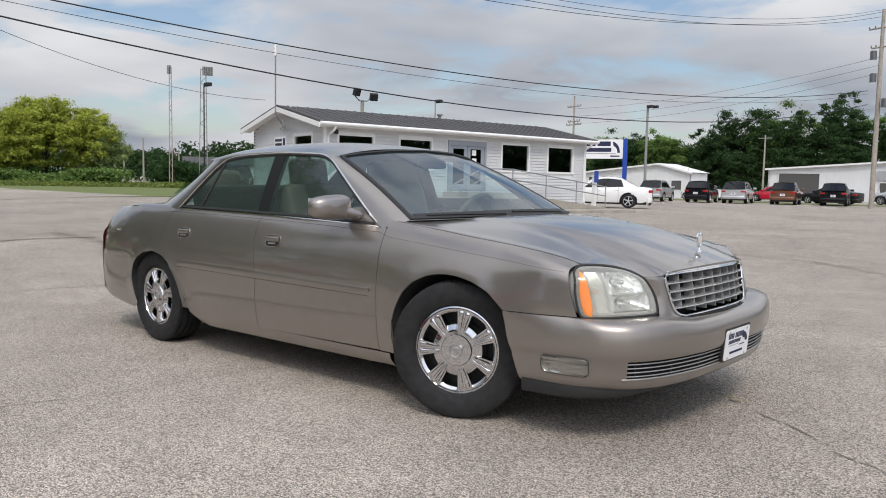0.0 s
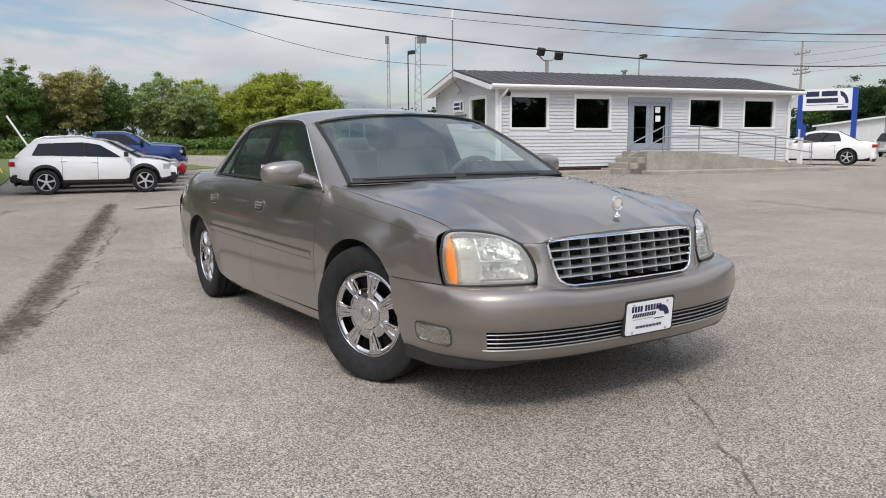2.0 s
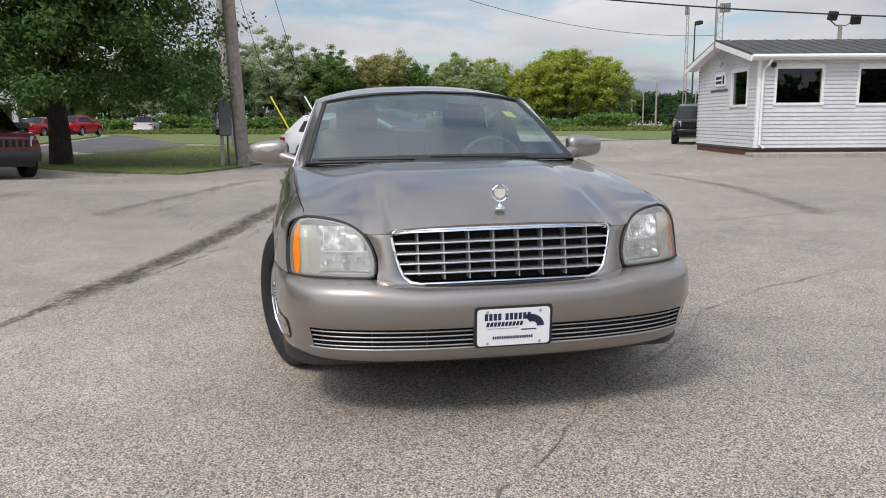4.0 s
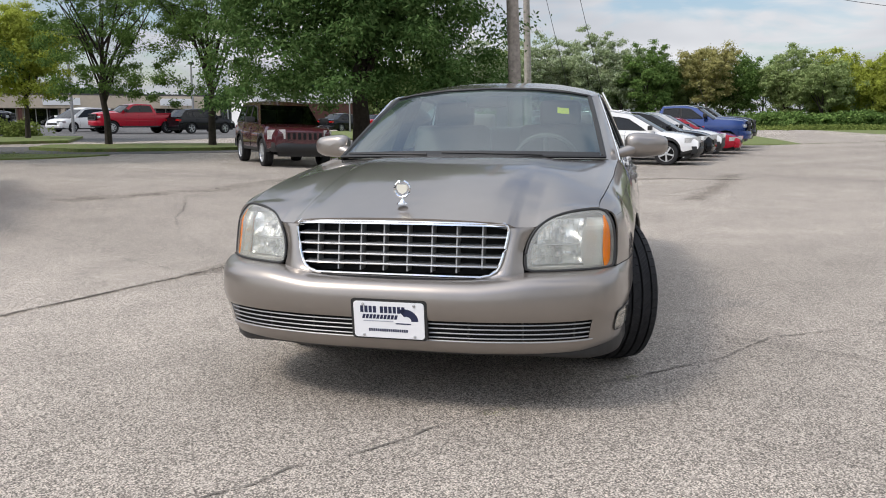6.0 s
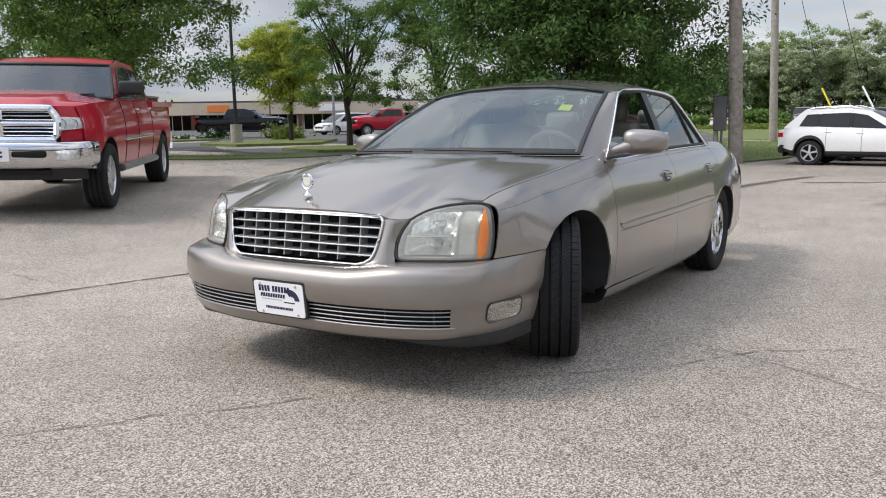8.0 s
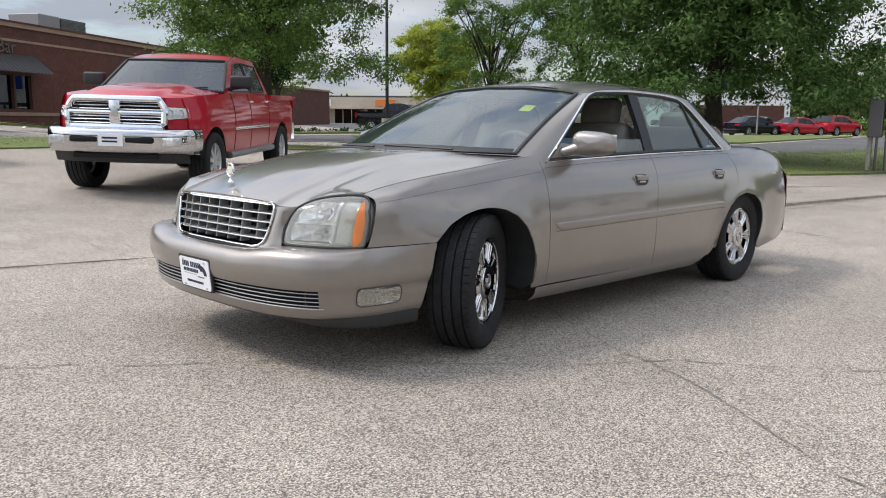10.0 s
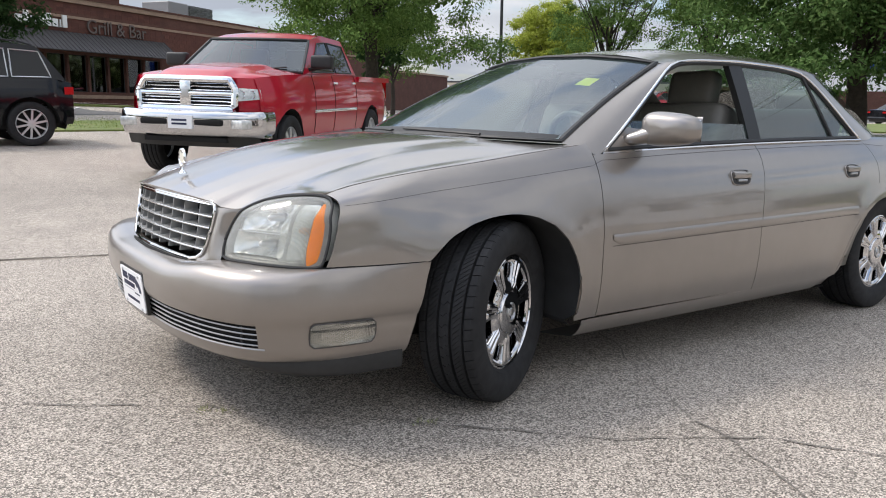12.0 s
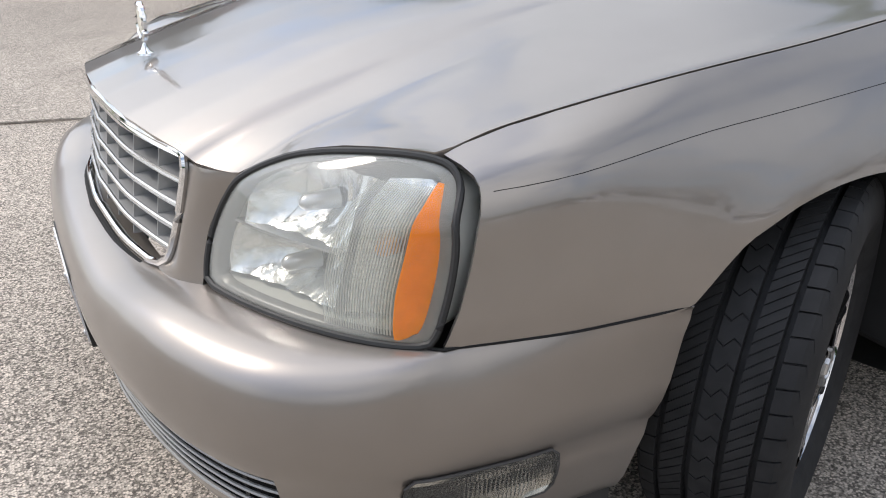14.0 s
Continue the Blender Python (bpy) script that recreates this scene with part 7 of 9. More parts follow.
        for z0, z1, y0 in ((zc + 0.01, zc + 0.035, -0.11), (zc - 0.035, zc - 0.012, -0.11)):
            ob_of("print_bar", *box(min(x, x + sg * 0.003), max(x, x + sg * 0.003), y0, y0 + 0.2, z0, z1), NAVY, veh, smooth=False)
    # cabin block and underside
    ob_of("cabin_block", *box(cab[4][0] + 0.35, cab[0][0] - 0.45, -W + 0.3, W - 0.3, st["sill"], top(0) + 0.05), CABIN, veh, smooth=False)
    ob_of("underbody", *box(xs0 + 0.25, xs1 - 0.2, -W + 0.32, W - 0.32, st["sill"] - 0.08, st["sill"] + 0.3), BLACK, veh, smooth=False)
    for s in (-1, 1):
        for hx in (0.35, -0.75):
            if hx > cab[4][0] + 0.25:
                bm = soft_box(hx - 0.42, hx - 0.28, s * 0.38 - 0.22, s * 0.38 + 0.22, top(0) - 0.1, min(top(0) + 0.42, cab[2][1] - 0.2), 0.05, 2)
                part("seat_back", bm, DASH, veh, smooth=True)
    # wheels
    key = (round(r, 3),)
    for x in (wf, wr):
        for s in (-1, 1):
            wh = new("road_wheel")
            wh.parent = veh
            wh.matrix_basis = Matrix.Translation((x, s * (W - 0.135), r)) @ pose(0, 0, 0, 0, 0, 0 if s > 0 else 180) @ pose(0, 0, 0, 0, 17 * x, 0)
            tv, tf = wheel_mesh.setdefault(key, tyre_mesh(r, 0.25 if r < 0.4 else 0.29, blocks=False))
            ob_of("tyre", tv, tf, RUBBER, wh, sharp=25)
            rr = r * (0.68 if style != "pickup" else 0.62)
            ob_of("rim_barrel", *lathe([(0.0, rr * 0.93), (0.10, rr * 0.93), (0.116, rr * 0.97), (0.112, rr * 1.04)], 32, "y"), ALLOY, wh)
            ob_of("brake_disc", *lathe([(0.04, 0.02), (0.04, rr * 0.93)], 24, "y"), GAP, wh)
            spokes = 8 if style == "pickup" else (10 if style == "wagon" else 5)
            for k in range(spokes):
                t = 2 * math.pi * k / spokes
                w0, w1 = (rr * 0.09, rr * 0.12) if spokes == 5 else (rr * 0.07, rr * 0.06)
                if style == "pickup":
                    w0, w1 = rr * 0.12, rr * 0.13
                vv = [(a * math.cos(t) - b * math.sin(t), o, a * math.sin(t) + b * math.cos(t)) for a, w, o in ((rr * 0.18, w0, 0.108), (rr * 0.96, w1, 0.104)) for b, o2 in ((-w, 0), (w, 0)) for o in (o,)]
                vv += [(q[0], 0.07, q[2]) for q in vv]
                ob_of("wheel_spoke", vv, [(0, 2, 3, 1), (0, 4, 6, 2), (1, 3, 7, 5)], ALLOY, wh, smooth=False)
            ob_of("hub_cap", *lathe([(0.09, rr * 0.24), (0.112, rr * 0.22), (0.118, rr * 0.10), (0.118, 0.001)], 20, "y"), ALLOY, wh)
    return veh


def parked(x, y, heading, lift=0.0):
    e = 1.2
    a = radians(heading)
    z0 = ground_z(x - e * math.cos(a), y - e * math.sin(a))
    z1 = ground_z(x + e * math.cos(a), y + e * math.sin(a))
    zl, zr = ground_z(x - 0.7 * math.sin(a), y + 0.7 * math.cos(a)), ground_z(x + 0.7 * math.sin(a), y - 0.7 * math.cos(a))
    return Matrix.Translation((x, y, (z0 + z1) / 2 + lift)) @ pose(0, 0, 0, 0, 0, heading) @ pose(0, 0, 0, math.degrees(math.atan2(zl - zr, 1.4)), -math.degrees(math.atan2(z1 - z0, 2 * e)), 0)


vehicle("pickup_truck", "pickup", REDPAINT, parked(-2.0, -8.5, 42.3) @ Matrix.Scale(0.975, 4), "red crew-cab pickup with big chrome bumper and grille", "pickup truck", chrome=True, plate="front", tint=TRUCKSCREEN)
vehicle("sport_utility_car", "wagon", BLACKPAINT, parked(2.30, -13.22, 4), "black sport utility car with silver wheels seen from behind", "car", rails=True)
vehicle("sport_utility_car", "boxy", MAROONPAINT, parked(-13.7, -8.1, 40) @ Matrix.Scale(0.91, 4), "dark maroon boxy sport utility car with slotted grille", "car", cladding=True, bars=7)
ROW = Matrix.Scale(0.88, 4)
vehicle("sport_utility_car", "suv", WHITEPAINT, parked(-18.25, 0.665, 80.3) @ ROW, "white crossover car with black lower cladding", "car", cladding=True, rails=True, sport="bright")
vehicle("sport_utility_car", "suv", BLACKPAINT, parked(-20.75, 1.25, 80) @ ROW, "black crossover car in the row", "car")
vehicle("sport_utility_car", "suv", WHITEPAINT, parked(-23.1, 1.75, 80) @ ROW, "white crossover car in the row", "car", cladding=True)
vehicle("saloon_car", "sedan", REDPAINT, parked(-25.4, 2.5, 80) @ ROW, "red saloon car in the row", "car")
vehicle("pickup_truck", "pickup", BLUEPAINT, parked(-27.9, 2.75, 80) @ ROW, "deep blue pickup truck in the row", "pickup truck")
vehicle("pickup_truck", "pickup", BLACKPAINT, parked(-30.6, 3.3, 80) @ ROW, "black pickup truck at the end of the row", "pickup truck")
vehicle("sport_utility_car", "boxy", BLACKPAINT, parked(-27.5, 16.4, -28), "black sport utility car beside the office", "car", bars=7)
vehicle("saloon_car", "sedan", WHITEPAINT, parked(-15.8, 29.2, 207), "white four-door saloon parked past the ramp", "car", plate=None)
for x, y, colour, lab in ((-25.6, 54.3, SILVERPAINT, "silver crossover car with tail to the lot"), (-22.5, 55.8, BLACKPAINT, "black crossover car with tail to the lot"), (-20.0, 56.8, SILVERPAINT, "bright silver crossover car with tail to the lot"), (-16.8, 58.0, BRONZEPAINT, "bronze crossover car with tail to the lot"), (-13.6, 59.0, BLACKPAINT, "dark crossover car with tail to the lot")):
    vehicle("sport_utility_car", "suv", colour, parked(x, y, 102), lab, "car", "row of crossovers", plate="rear")
for x, y, h, style, colour, lab in (
    (-33.1, -37.8, 122, "pickup", BLACKPAINT, "black pickup truck in the shops' car park"), (-44.9, -38.7, 345, "van", WHITEPAINT, "white minivan in the shops' car park"),
    (-41.8, -32.2, 328, "pickup", REDPAINT, "red pickup truck in the shops' car park"), (-44.5, -28.8, 155, "suv", BLACKPAINT, "dark sport utility car in the shops' car park"),
    (-66, -26, 180, "sedan", GREYPAINT, "dark saloon car in the far car park"), (-70, -22, 170, "sedan", SILVERPAINT, "grey saloon car in the far car park"),
    (-60, -20.5, 160, "sedan", REDPAINT, "red saloon car across the road"), (-64, -19.0, 165, "suv", REDPAINT, "red hatchback car across the road"), (-56, -22.5, 160, "sedan", BLACKPAINT, "dark saloon car across the road"),
    (-27, 66, 150, "sedan", WHITEPAINT, "white car behind the row"), (-22, 70, 190, "sedan", REDPAINT, "red car behind the row"), (-16, 66, 170, "sedan", BLACKPAINT, "dark car behind the row"), (-11.5, 70, 175, "suv", SILVERPAINT, "silver car outside the service building"),
    (-7, 72, 90, "suv", BLACKPAINT, "black car outside the service building"), (-3, 70, 90, "suv", GREYPAINT, "grey car outside the service building"), (-77, -27, 0, "sedan", WHITEPAINT, "white car by the far road"), (-70, -8, 10, "pickup", GREYPAINT, "dark pickup truck beyond the field road"), (-76, -16, 180, "suv", WHITEPAINT, "white car beyond the field road")):
    vehicle("pickup_truck" if style == "pickup" else ("minivan" if style == "van" else "far_car"), style, colour, parked(x, y, h), lab, "car", "distant cars")
# ---- buildings ----
SIDING = material("white_vinyl_siding", (0.60, 0.605, 0.61), rough=0.55, vary=0.05, grain=0.04, scale=6, per_object=0.03)
TRIMWHITE = material("white_trim", (0.80, 0.80, 0.79), rough=0.5)
SHINGLE = material("grey_roof", (0.075, 0.073, 0.075), rough=0.9, vary=0.15, grain=0.25, scale=18, bump=0.3)
ROOMDARK = material("dark_room", (0.09, 0.088, 0.085), rough=0.9)
SHOPGLASS = glass("shop_glass", (0.34, 0.36, 0.37), gloss=1.7)
DOORGREY = material("grey_door_frame", (0.30, 0.33, 0.37), rough=0.45, vary=0.05, scale=10)
STEELRAIL = material("galvanised_rail", (0.34, 0.35, 0.36), rough=0.5, metal=0.6)
BRICKRED = material("red_brick", (0.105, 0.039, 0.028), rough=0.9, vary=0.12, grain=0.25, scale=30, per_object=0.12, island=0.16)
MORTAR = material("brick_wall_base", (0.098, 0.044, 0.033), rough=0.95, vary=0.15, grain=0.2, scale=14)
BRICKPALE = material("tan_band", (0.29, 0.20, 0.145), rough=0.9, vary=0.1, grain=0.15, scale=20)
AWNING = material("dark_awning_metal", (0.055, 0.05, 0.05), rough=0.45, metal=0.3, vary=0.1, scale=10)
METALWHITE = material("white_metal_cladding", (0.70, 0.71, 0.71), rough=0.5, vary=0.06, scale=4)
BEIGE = material("beige_render", (0.52, 0.44, 0.34), rough=0.85, vary=0.08, grain=0.05, scale=3)
ORANGE = material("orange_sign", (0.75, 0.22, 0.05), rough=0.5)
SIGNBLUE = material("blue_post", (0.012, 0.06, 0.36), rough=0.4)
REDSIGN = material("red_window_sign", (0.30, 0.03, 0.05), rough=0.5)
WOODPOLE = material("weathered_pole_wood", (0.27, 0.235, 0.20), rough=0.95, vary=0.2, grain=0.25, scale=9, bump=0.3)
WOODPALE = material("grey_pole_wood", (0.33, 0.30, 0.26), rough=0.95, vary=0.15, grain=0.2, scale=9, bump=0.2)
DARKPOLE = material("dark_steel_pole", (0.03, 0.03, 0.032), rough=0.5, metal=0.4)
GREYPOLE = material("grey_steel_pole", (0.28, 0.28, 0.28), rough=0.6, metal=0.3)
WIRE = material("black_cable", (0.012, 0.012, 0.013), rough=0.6)
MASTRED = material("mast_red_white", (0.36, 0.29, 0.285), rough=0.6)
GUYYELLOW = material("yellow_guy_guard", (0.70, 0.55, 0.02), rough=0.5)

off_a = math.degrees(math.atan2(0.984, 0.178))
OFFICE = Matrix.Translation((-15.07, 12.49, 0.14)) @ pose(0, 0, 0, 0, 0, off_a) @ Matrix.Scale(0.885, 4)
# in its own frame x runs along the front wall, -y comes out towards the lot
office = thing("office_building", "single-storey white-sided sales office with grey roof", "building", m=OFFICE)
X0, X1, DEP, BASE, EAVE = -0.75, 12.58, 6.0, 0.27, 3.04
OPENINGS = [(-0.20, 1.24, 1.68, 2.76), (2.42, 3.88, 1.66, 2.74), (4.72, 6.64, 0.84, 2.80), (7.54, 9.04, 1.70, 2.77), (10.22, 11.74, 1.70, 2.76)]


def free_runs(z0, z1, lo, hi, holes):
    cuts = [(a - 0.06, b + 0.06) for a, b, c, d in holes if z1 > c - 0.06 and z0 < d + 0.06]
    out, at = [], lo
    for a, b in sorted(cuts):
        if a > at:
            out.append((at, a))
        at = max(at, b)
    if at < hi:
        out.append((at, hi))
    return out


front = new("front_wall")
front.parent = office
gable = new("gable_wall")
gable.parent = office
boards = 0
COURSE = 0.125
n_rows = int((EAVE - BASE) / COURSE)
for k in range(n_rows):
    z0 = BASE + k * COURSE
    for a, b in free_runs(z0, z0 + COURSE, X0, X1, OPENINGS):
        v = [(a, -0.024, z0), (b, -0.024, z0), (b, 0.006, z0 + COURSE), (a, 0.006, z0 + COURSE), (a, 0.03, z0), (b, 0.03, z0)]
        ob_of("siding_board", v, [(0, 1, 2, 3), (4, 5, 1, 0)], SIDING, front, smooth=False)
GABLE_HOLE = [(0.95, 2.35, 1.66, 2.76)]
for k in range(int((4.0 - BASE) / COURSE)):
    z0 = BASE + k * COURSE
    lim = 0.0 if z0 + COURSE < EAVE + 0.1 else (z0 + COURSE - EAVE - 0.1) / 0.29
    for a, b in free_runs(z0, z0 + COURSE, lim, DEP - lim, GABLE_HOLE):
        if b > a:
            v = [(X0 - 0.012, b, z0), (X0 - 0.012, a, z0), (X0 + 0.006, a, z0 + COURSE), (X0 + 0.006, b, z0 + COURSE), (X0 + 0.03, b, z0), (X0 + 0.03, a, z0)]
            ob_of("siding_board", v, [(0, 1, 2, 3), (4, 5, 1, 0)], SIDING, gable, smooth=False)
# walls behind the boards, with the openings through them
def wall_with_holes(name, x0, x1, z0, z1, holes, thick, mat, parent, axis="x", at=0.0):
    v, f = [], []
    xs = sorted(set([x0, x1] + [q for h in holes for q in h[:2]]))
    zs = sorted(set([z0, z1] + [q for h in holes for q in h[2:]]))
    for i in range(len(xs) - 1):
        for j in range(len(zs) - 1):
            cx, cz = (xs[i] + xs[i + 1]) / 2, (zs[j] + zs[j + 1]) / 2
            if any(h[0] < cx < h[1] and h[2] < cz < h[3] for h in holes):
                continue
            bv, bf = box(xs[i], xs[i + 1], at, at + thick, zs[j], zs[j + 1]) if axis == "x" else box(at, at + thick, xs[i], xs[i + 1], zs[j], zs[j + 1])
            f += [tuple(q + len(v) for q in t) for t in bf]
            v += bv
    return ob_of(name, v, f, mat, parent, smooth=False)


wall_with_holes("wall_core", X0, X1, BASE, EAVE, OPENINGS, 0.14, TRIMWHITE, front, at=0.012)
wall_with_holes("wall_core", 0.16, DEP, BASE, EAVE, GABLE_HOLE, 0.14, TRIMWHITE, gable, axis="y", at=X0 + 0.012)
for nm, dims in (("back_wall", (X0, X1, DEP - 0.15, DEP, BASE, EAVE)), ("end_wall", (X1 - 0.15, X1, 0.16, DEP - 0.15, BASE, EAVE)), ("ceiling_slab", (X0 + 0.2, X1 - 0.2, 0.2, DEP - 0.2, 2.9, 2.95)), ("floor_slab", (X0, X1, 0.02, DEP, 0.2, 0.3))):
    ob_of(nm, *box(*dims), ROOMDARK if nm != "end_wall" else SIDING, office, smooth=False)
ob_of("room_partition", *box(X0 + 0.2, X1 - 0.2, 2.4, 2.5, 0.3, 2.9), ROOMDARK, office, smooth=False)
ob_of("foundation", *box(X0 + 0.03, X1 - 0.03, 0.05, DEP - 0.05, -0.1, 0.262), MORTAR, office, "red brick foundation strip", smooth=False)
for k in range(56):
    for row in range(3):
        a = X0 + 0.04 + 0.235 * k + (0.117 if row % 2 else 0)
        if a + 0.22 < 4.4:
            ob_of("brick", *box(a, a + 0.22, 0.035, 0.06, 0.02 + 0.078 * row, 0.088 + 0.078 * row), BRICKRED, office, smooth=False)
for s, x in ((-1, X0), (1, X1)):
    ob_of("corner_trim", *box(x - 0.05, x + 0.05, -0.03, 0.08, BASE, EAVE), TRIMWHITE, office, smooth=False)
# gutter, downpipes, roof
ridge, over = 3.93, 0.36
def roof_slab(side):
    y0, y1 = (-over, DEP / 2) if side < 0 else (DEP + over, DEP / 2)
    v = []
    for x in (X0 - 0.42, X1 + 0.42):
        for y, z in ((y0, EAVE + 0.16), (y1, ridge)):
            v += [(x, y, z), (x, y, z - 0.07)]
    return v, [(0, 4, 6, 2), (1, 3, 7, 5), (0, 1, 5, 4), (0, 2, 3, 1), (4, 5, 7, 6), (2, 6, 7, 3)]


roof_o = new("roof")
roof_o.parent = office
for s in (-1, 1):
    ob_of("roof_slope", *roof_slab(s), SHINGLE, roof_o, "dark grey metal roof", smooth=False)
for k in range(33):
    x = X0 - 0.40 + 0.42 * k
    if x < X1 + 0.4:
        ob_of("roof_rib", *tube([(x, -over, EAVE + 0.168), (x, DEP / 2, ridge + 0.008)], 0.014, 4), SHINGLE, roof_o)
ob_of("fascia", *box(X0 - 0.40, X1 + 0.40, -over - 0.02, -over + 0.02, EAVE - 0.02, EAVE + 0.10), TRIMWHITE, office, smooth=False)
ob_of("gutter", *tube([(X0 - 0.40, -over - 0.06, EAVE + 0.07), (X1 + 0.40, -over - 0.06, EAVE + 0.05)], 0.065, 8), TRIMWHITE, office, "white gutter along the eave")
ob_of("soffit", *box(X0 - 0.40, X1 + 0.40, -over, 0.02, EAVE - 0.03, EAVE - 0.01), TRIMWHITE, office, smooth=False)
for s in (-1, 1):
    y0, y1 = (-over, DEP / 2) if s < 0 else (DEP + over, DEP / 2)
    v = [(X0 - 0.44, y0, EAVE + 0.10), (X0 - 0.44, y1, ridge - 0.06), (X0 - 0.44, y1, ridge - 0.24), (X0 - 0.44, y0, EAVE - 0.07), (X0 - 0.40, y0, EAVE + 0.10), (X0 - 0.40, y1, ridge - 0.06), (X0 - 0.40, y1, ridge - 0.24), (X0 - 0.40, y0, EAVE - 0.07)]
    ob_of("barge_board", v, [(0, 1, 2, 3), (7, 6, 5, 4), (0, 4, 5, 1), (3, 2, 6, 7), (0, 3, 7, 4)], TRIMWHITE, office, smooth=False)
    ob_of("gable_soffit", [(X0 - 0.40, y0, EAVE - 0.0), (X0 - 0.40, y1, ridge - 0.12), (X0 + 0.02, y1, ridge - 0.12), (X0 + 0.02, y0, EAVE - 0.0)], [(0, 1, 2, 3)], TRIMWHITE, office, smooth=False)
for x in (X0 + 0.10, X1 - 0.10):
    ob_of("downpipe", *tube([(x + 0.12, -over - 0.04, EAVE + 0.0), (x + 0.08, -over + 0.02, EAVE - 0.14), (x, -0.06, EAVE - 0.32), (x, -0.06, 0.36), (x + 0.12, -0.12, 0.27)], 0.045, 8), TRIMWHITE, office, "white downpipe")
# windows
for i, (a, b, c, d) in enumerate(OPENINGS):
    if i == 2:
        continue
    win = new("window")
    win.parent = office
    for n2, dims in (("window_frame", (a - 0.07, b + 0.07, -0.03, 0.10, d - 0.01, d + 0.07)), ("window_sill", (a - 0.08, b + 0.08, -0.045, 0.10, c - 0.07, c + 0.01)), ("window_frame", (a - 0.07, a + 0.01, -0.03, 0.10, c + 0.01, d - 0.01)), ("window_frame", (b - 0.01, b + 0.07, -0.03, 0.10, c + 0.01, d - 0.01))):
        ob_of(n2, *box(*dims), TRIMWHITE, win, smooth=False)
    ob_of("pane", *box(a + 0.01, b - 0.01, 0.055, 0.062, c + 0.01, d - 0.01), SHOPGLASS, win, smooth=False)
    ob_of("blind", *box(a, a + 0.28 if i > 2 else b, 0.20, 0.21, (c if i > 2 else d - 0.12), d), PAPER if i > 2 else ROOMDARK, win, smooth=False)
    if i == 1:
        sign = ob_of("red_lit_sign", *box(a + 0.22, b - 0.38, 0.10, 0.13, d - 0.55, d - 0.18), REDSIGN, win, "dim red window sign", smooth=False)
        for q in range(4):
            ob_of("sign_bar", *box(a + 0.30 + 0.18 * q, a + 0.40 + 0.18 * q, 0.095, 0.10, d - 0.45, d - 0.28), material("pink_tube", (0.55, 0.2, 0.25), rough=0.4), win, smooth=False)
gw = new("window")
gw.parent = office
for dims in ((X0 - 0.03, X0 + 0.1, 0.88, 2.42, 2.75, 2.83), (X0 - 0.045, X0 + 0.1, 0.87, 2.43, 1.59, 1.67), (X0 - 0.03, X0 + 0.1, 0.88, 0.96, 1.67, 2.75), (X0 - 0.03, X0 + 0.1, 2.34, 2.42, 1.67, 2.75)):
    ob_of("window_frame", *box(*dims), TRIMWHITE, gw, smooth=False)
ob_of("pane", *box(X0 + 0.05, X0 + 0.06, 0.96, 2.34, 1.67, 2.75), SHOPGLASS, gw, smooth=False)
ob_of("blind", *box(X0 + 0.10, X0 + 0.12, 0.96, 2.34, 1.67, 2.75), material("grey_blind", (0.22, 0.21, 0.19), rough=0.9), gw, smooth=False)
# double door
door = new("double_door")
door.parent = office
tagged(door, "grey-framed glazed double door")
for dims in ((4.70, 4.80, -0.04, 0.10, 0.84, 2.82), (6.56, 6.66, -0.04, 0.10, 0.84, 2.82), (4.80, 6.56, -0.04, 0.10, 2.62, 2.82)):
    ob_of("door_frame", *box(*dims), DOORGREY, door, smooth=False)
for a, b in ((4.81, 5.67), (5.69, 6.55)):
    leaf = new("door_leaf")
    leaf.parent = door
    for dims in ((a, b, -0.01, 0.04, 0.85, 1.10), (a, b, -0.01, 0.04, 2.50, 2.61), (a, a + 0.15, -0.01, 0.04, 1.10, 2.50), (b - 0.15, b, -0.01, 0.04, 1.10, 2.50)):
        ob_of("leaf_rail", *box(*dims), DOORGREY, leaf, smooth=False)
    ob_of("leaf_glass", *box(a + 0.15, b - 0.15, 0.012, 0.018, 1.10, 2.50), SHOPGLASS, leaf, smooth=False)
    hx = b - 0.10 if a < 5 else a + 0.10
    ob_of("pull_handle", *tube([(hx, -0.07, 1.55), (hx, -0.07, 1.95)], 0.014, 6), SATIN, leaf)
for a, z in ((5.93, 2.25), (5.95, 1.92)):
    ob_of("door_notice", *box(a, a + 0.22, 0.008, 0.012, z, z + 0.22), PAPER, door, smooth=False)
# porch, ramp, steps, rails
porch = thing("concrete_ramp", "concrete porch and wheelchair ramp with steps", "ramp", m=OFFICE)
v = []
for y in (-0.06, -1.62):
    v += [(4.45, y, -0.05), (4.45, y, 0.80), (6.75, y, 0.80), (12.45, y, 0.17), (12.45, y, -0.05)]
ob_of("ramp_body", v, [(5, 6, 7, 8, 9), (4, 3, 2, 1, 0), (1, 6, 5, 0), (2, 7, 6, 1), (3, 8, 7, 2), (4, 9, 8, 3)], CONCRETE, porch, smooth=False)
for k in range(3):
    part("step", soft_box(4.45 - 0.32 * (3 - k), 4.449, -1.5, -0.1, -0.05, 0.2 * (k + 1), 0.012, 1), CONCRETE, porch)
rail = thing("handrail", "grey galvanised pipe handrail along the ramp", "handrail", m=OFFICE)
for dz in (0.0, -0.40):
    pts = [(3.62, -1.56, 0.98 + dz), (3.72, -1.56, 1.06 + dz), (4.5, -1.56, 1.40 + dz), (5.2, -1.56, 1.72 + dz), (6.75, -1.56, 1.72 + dz), (12.3, -1.56, 1.10 + dz)]
    ob_of("rail_pipe", *tube(pts, 0.024, 7), STEELRAIL, rail)
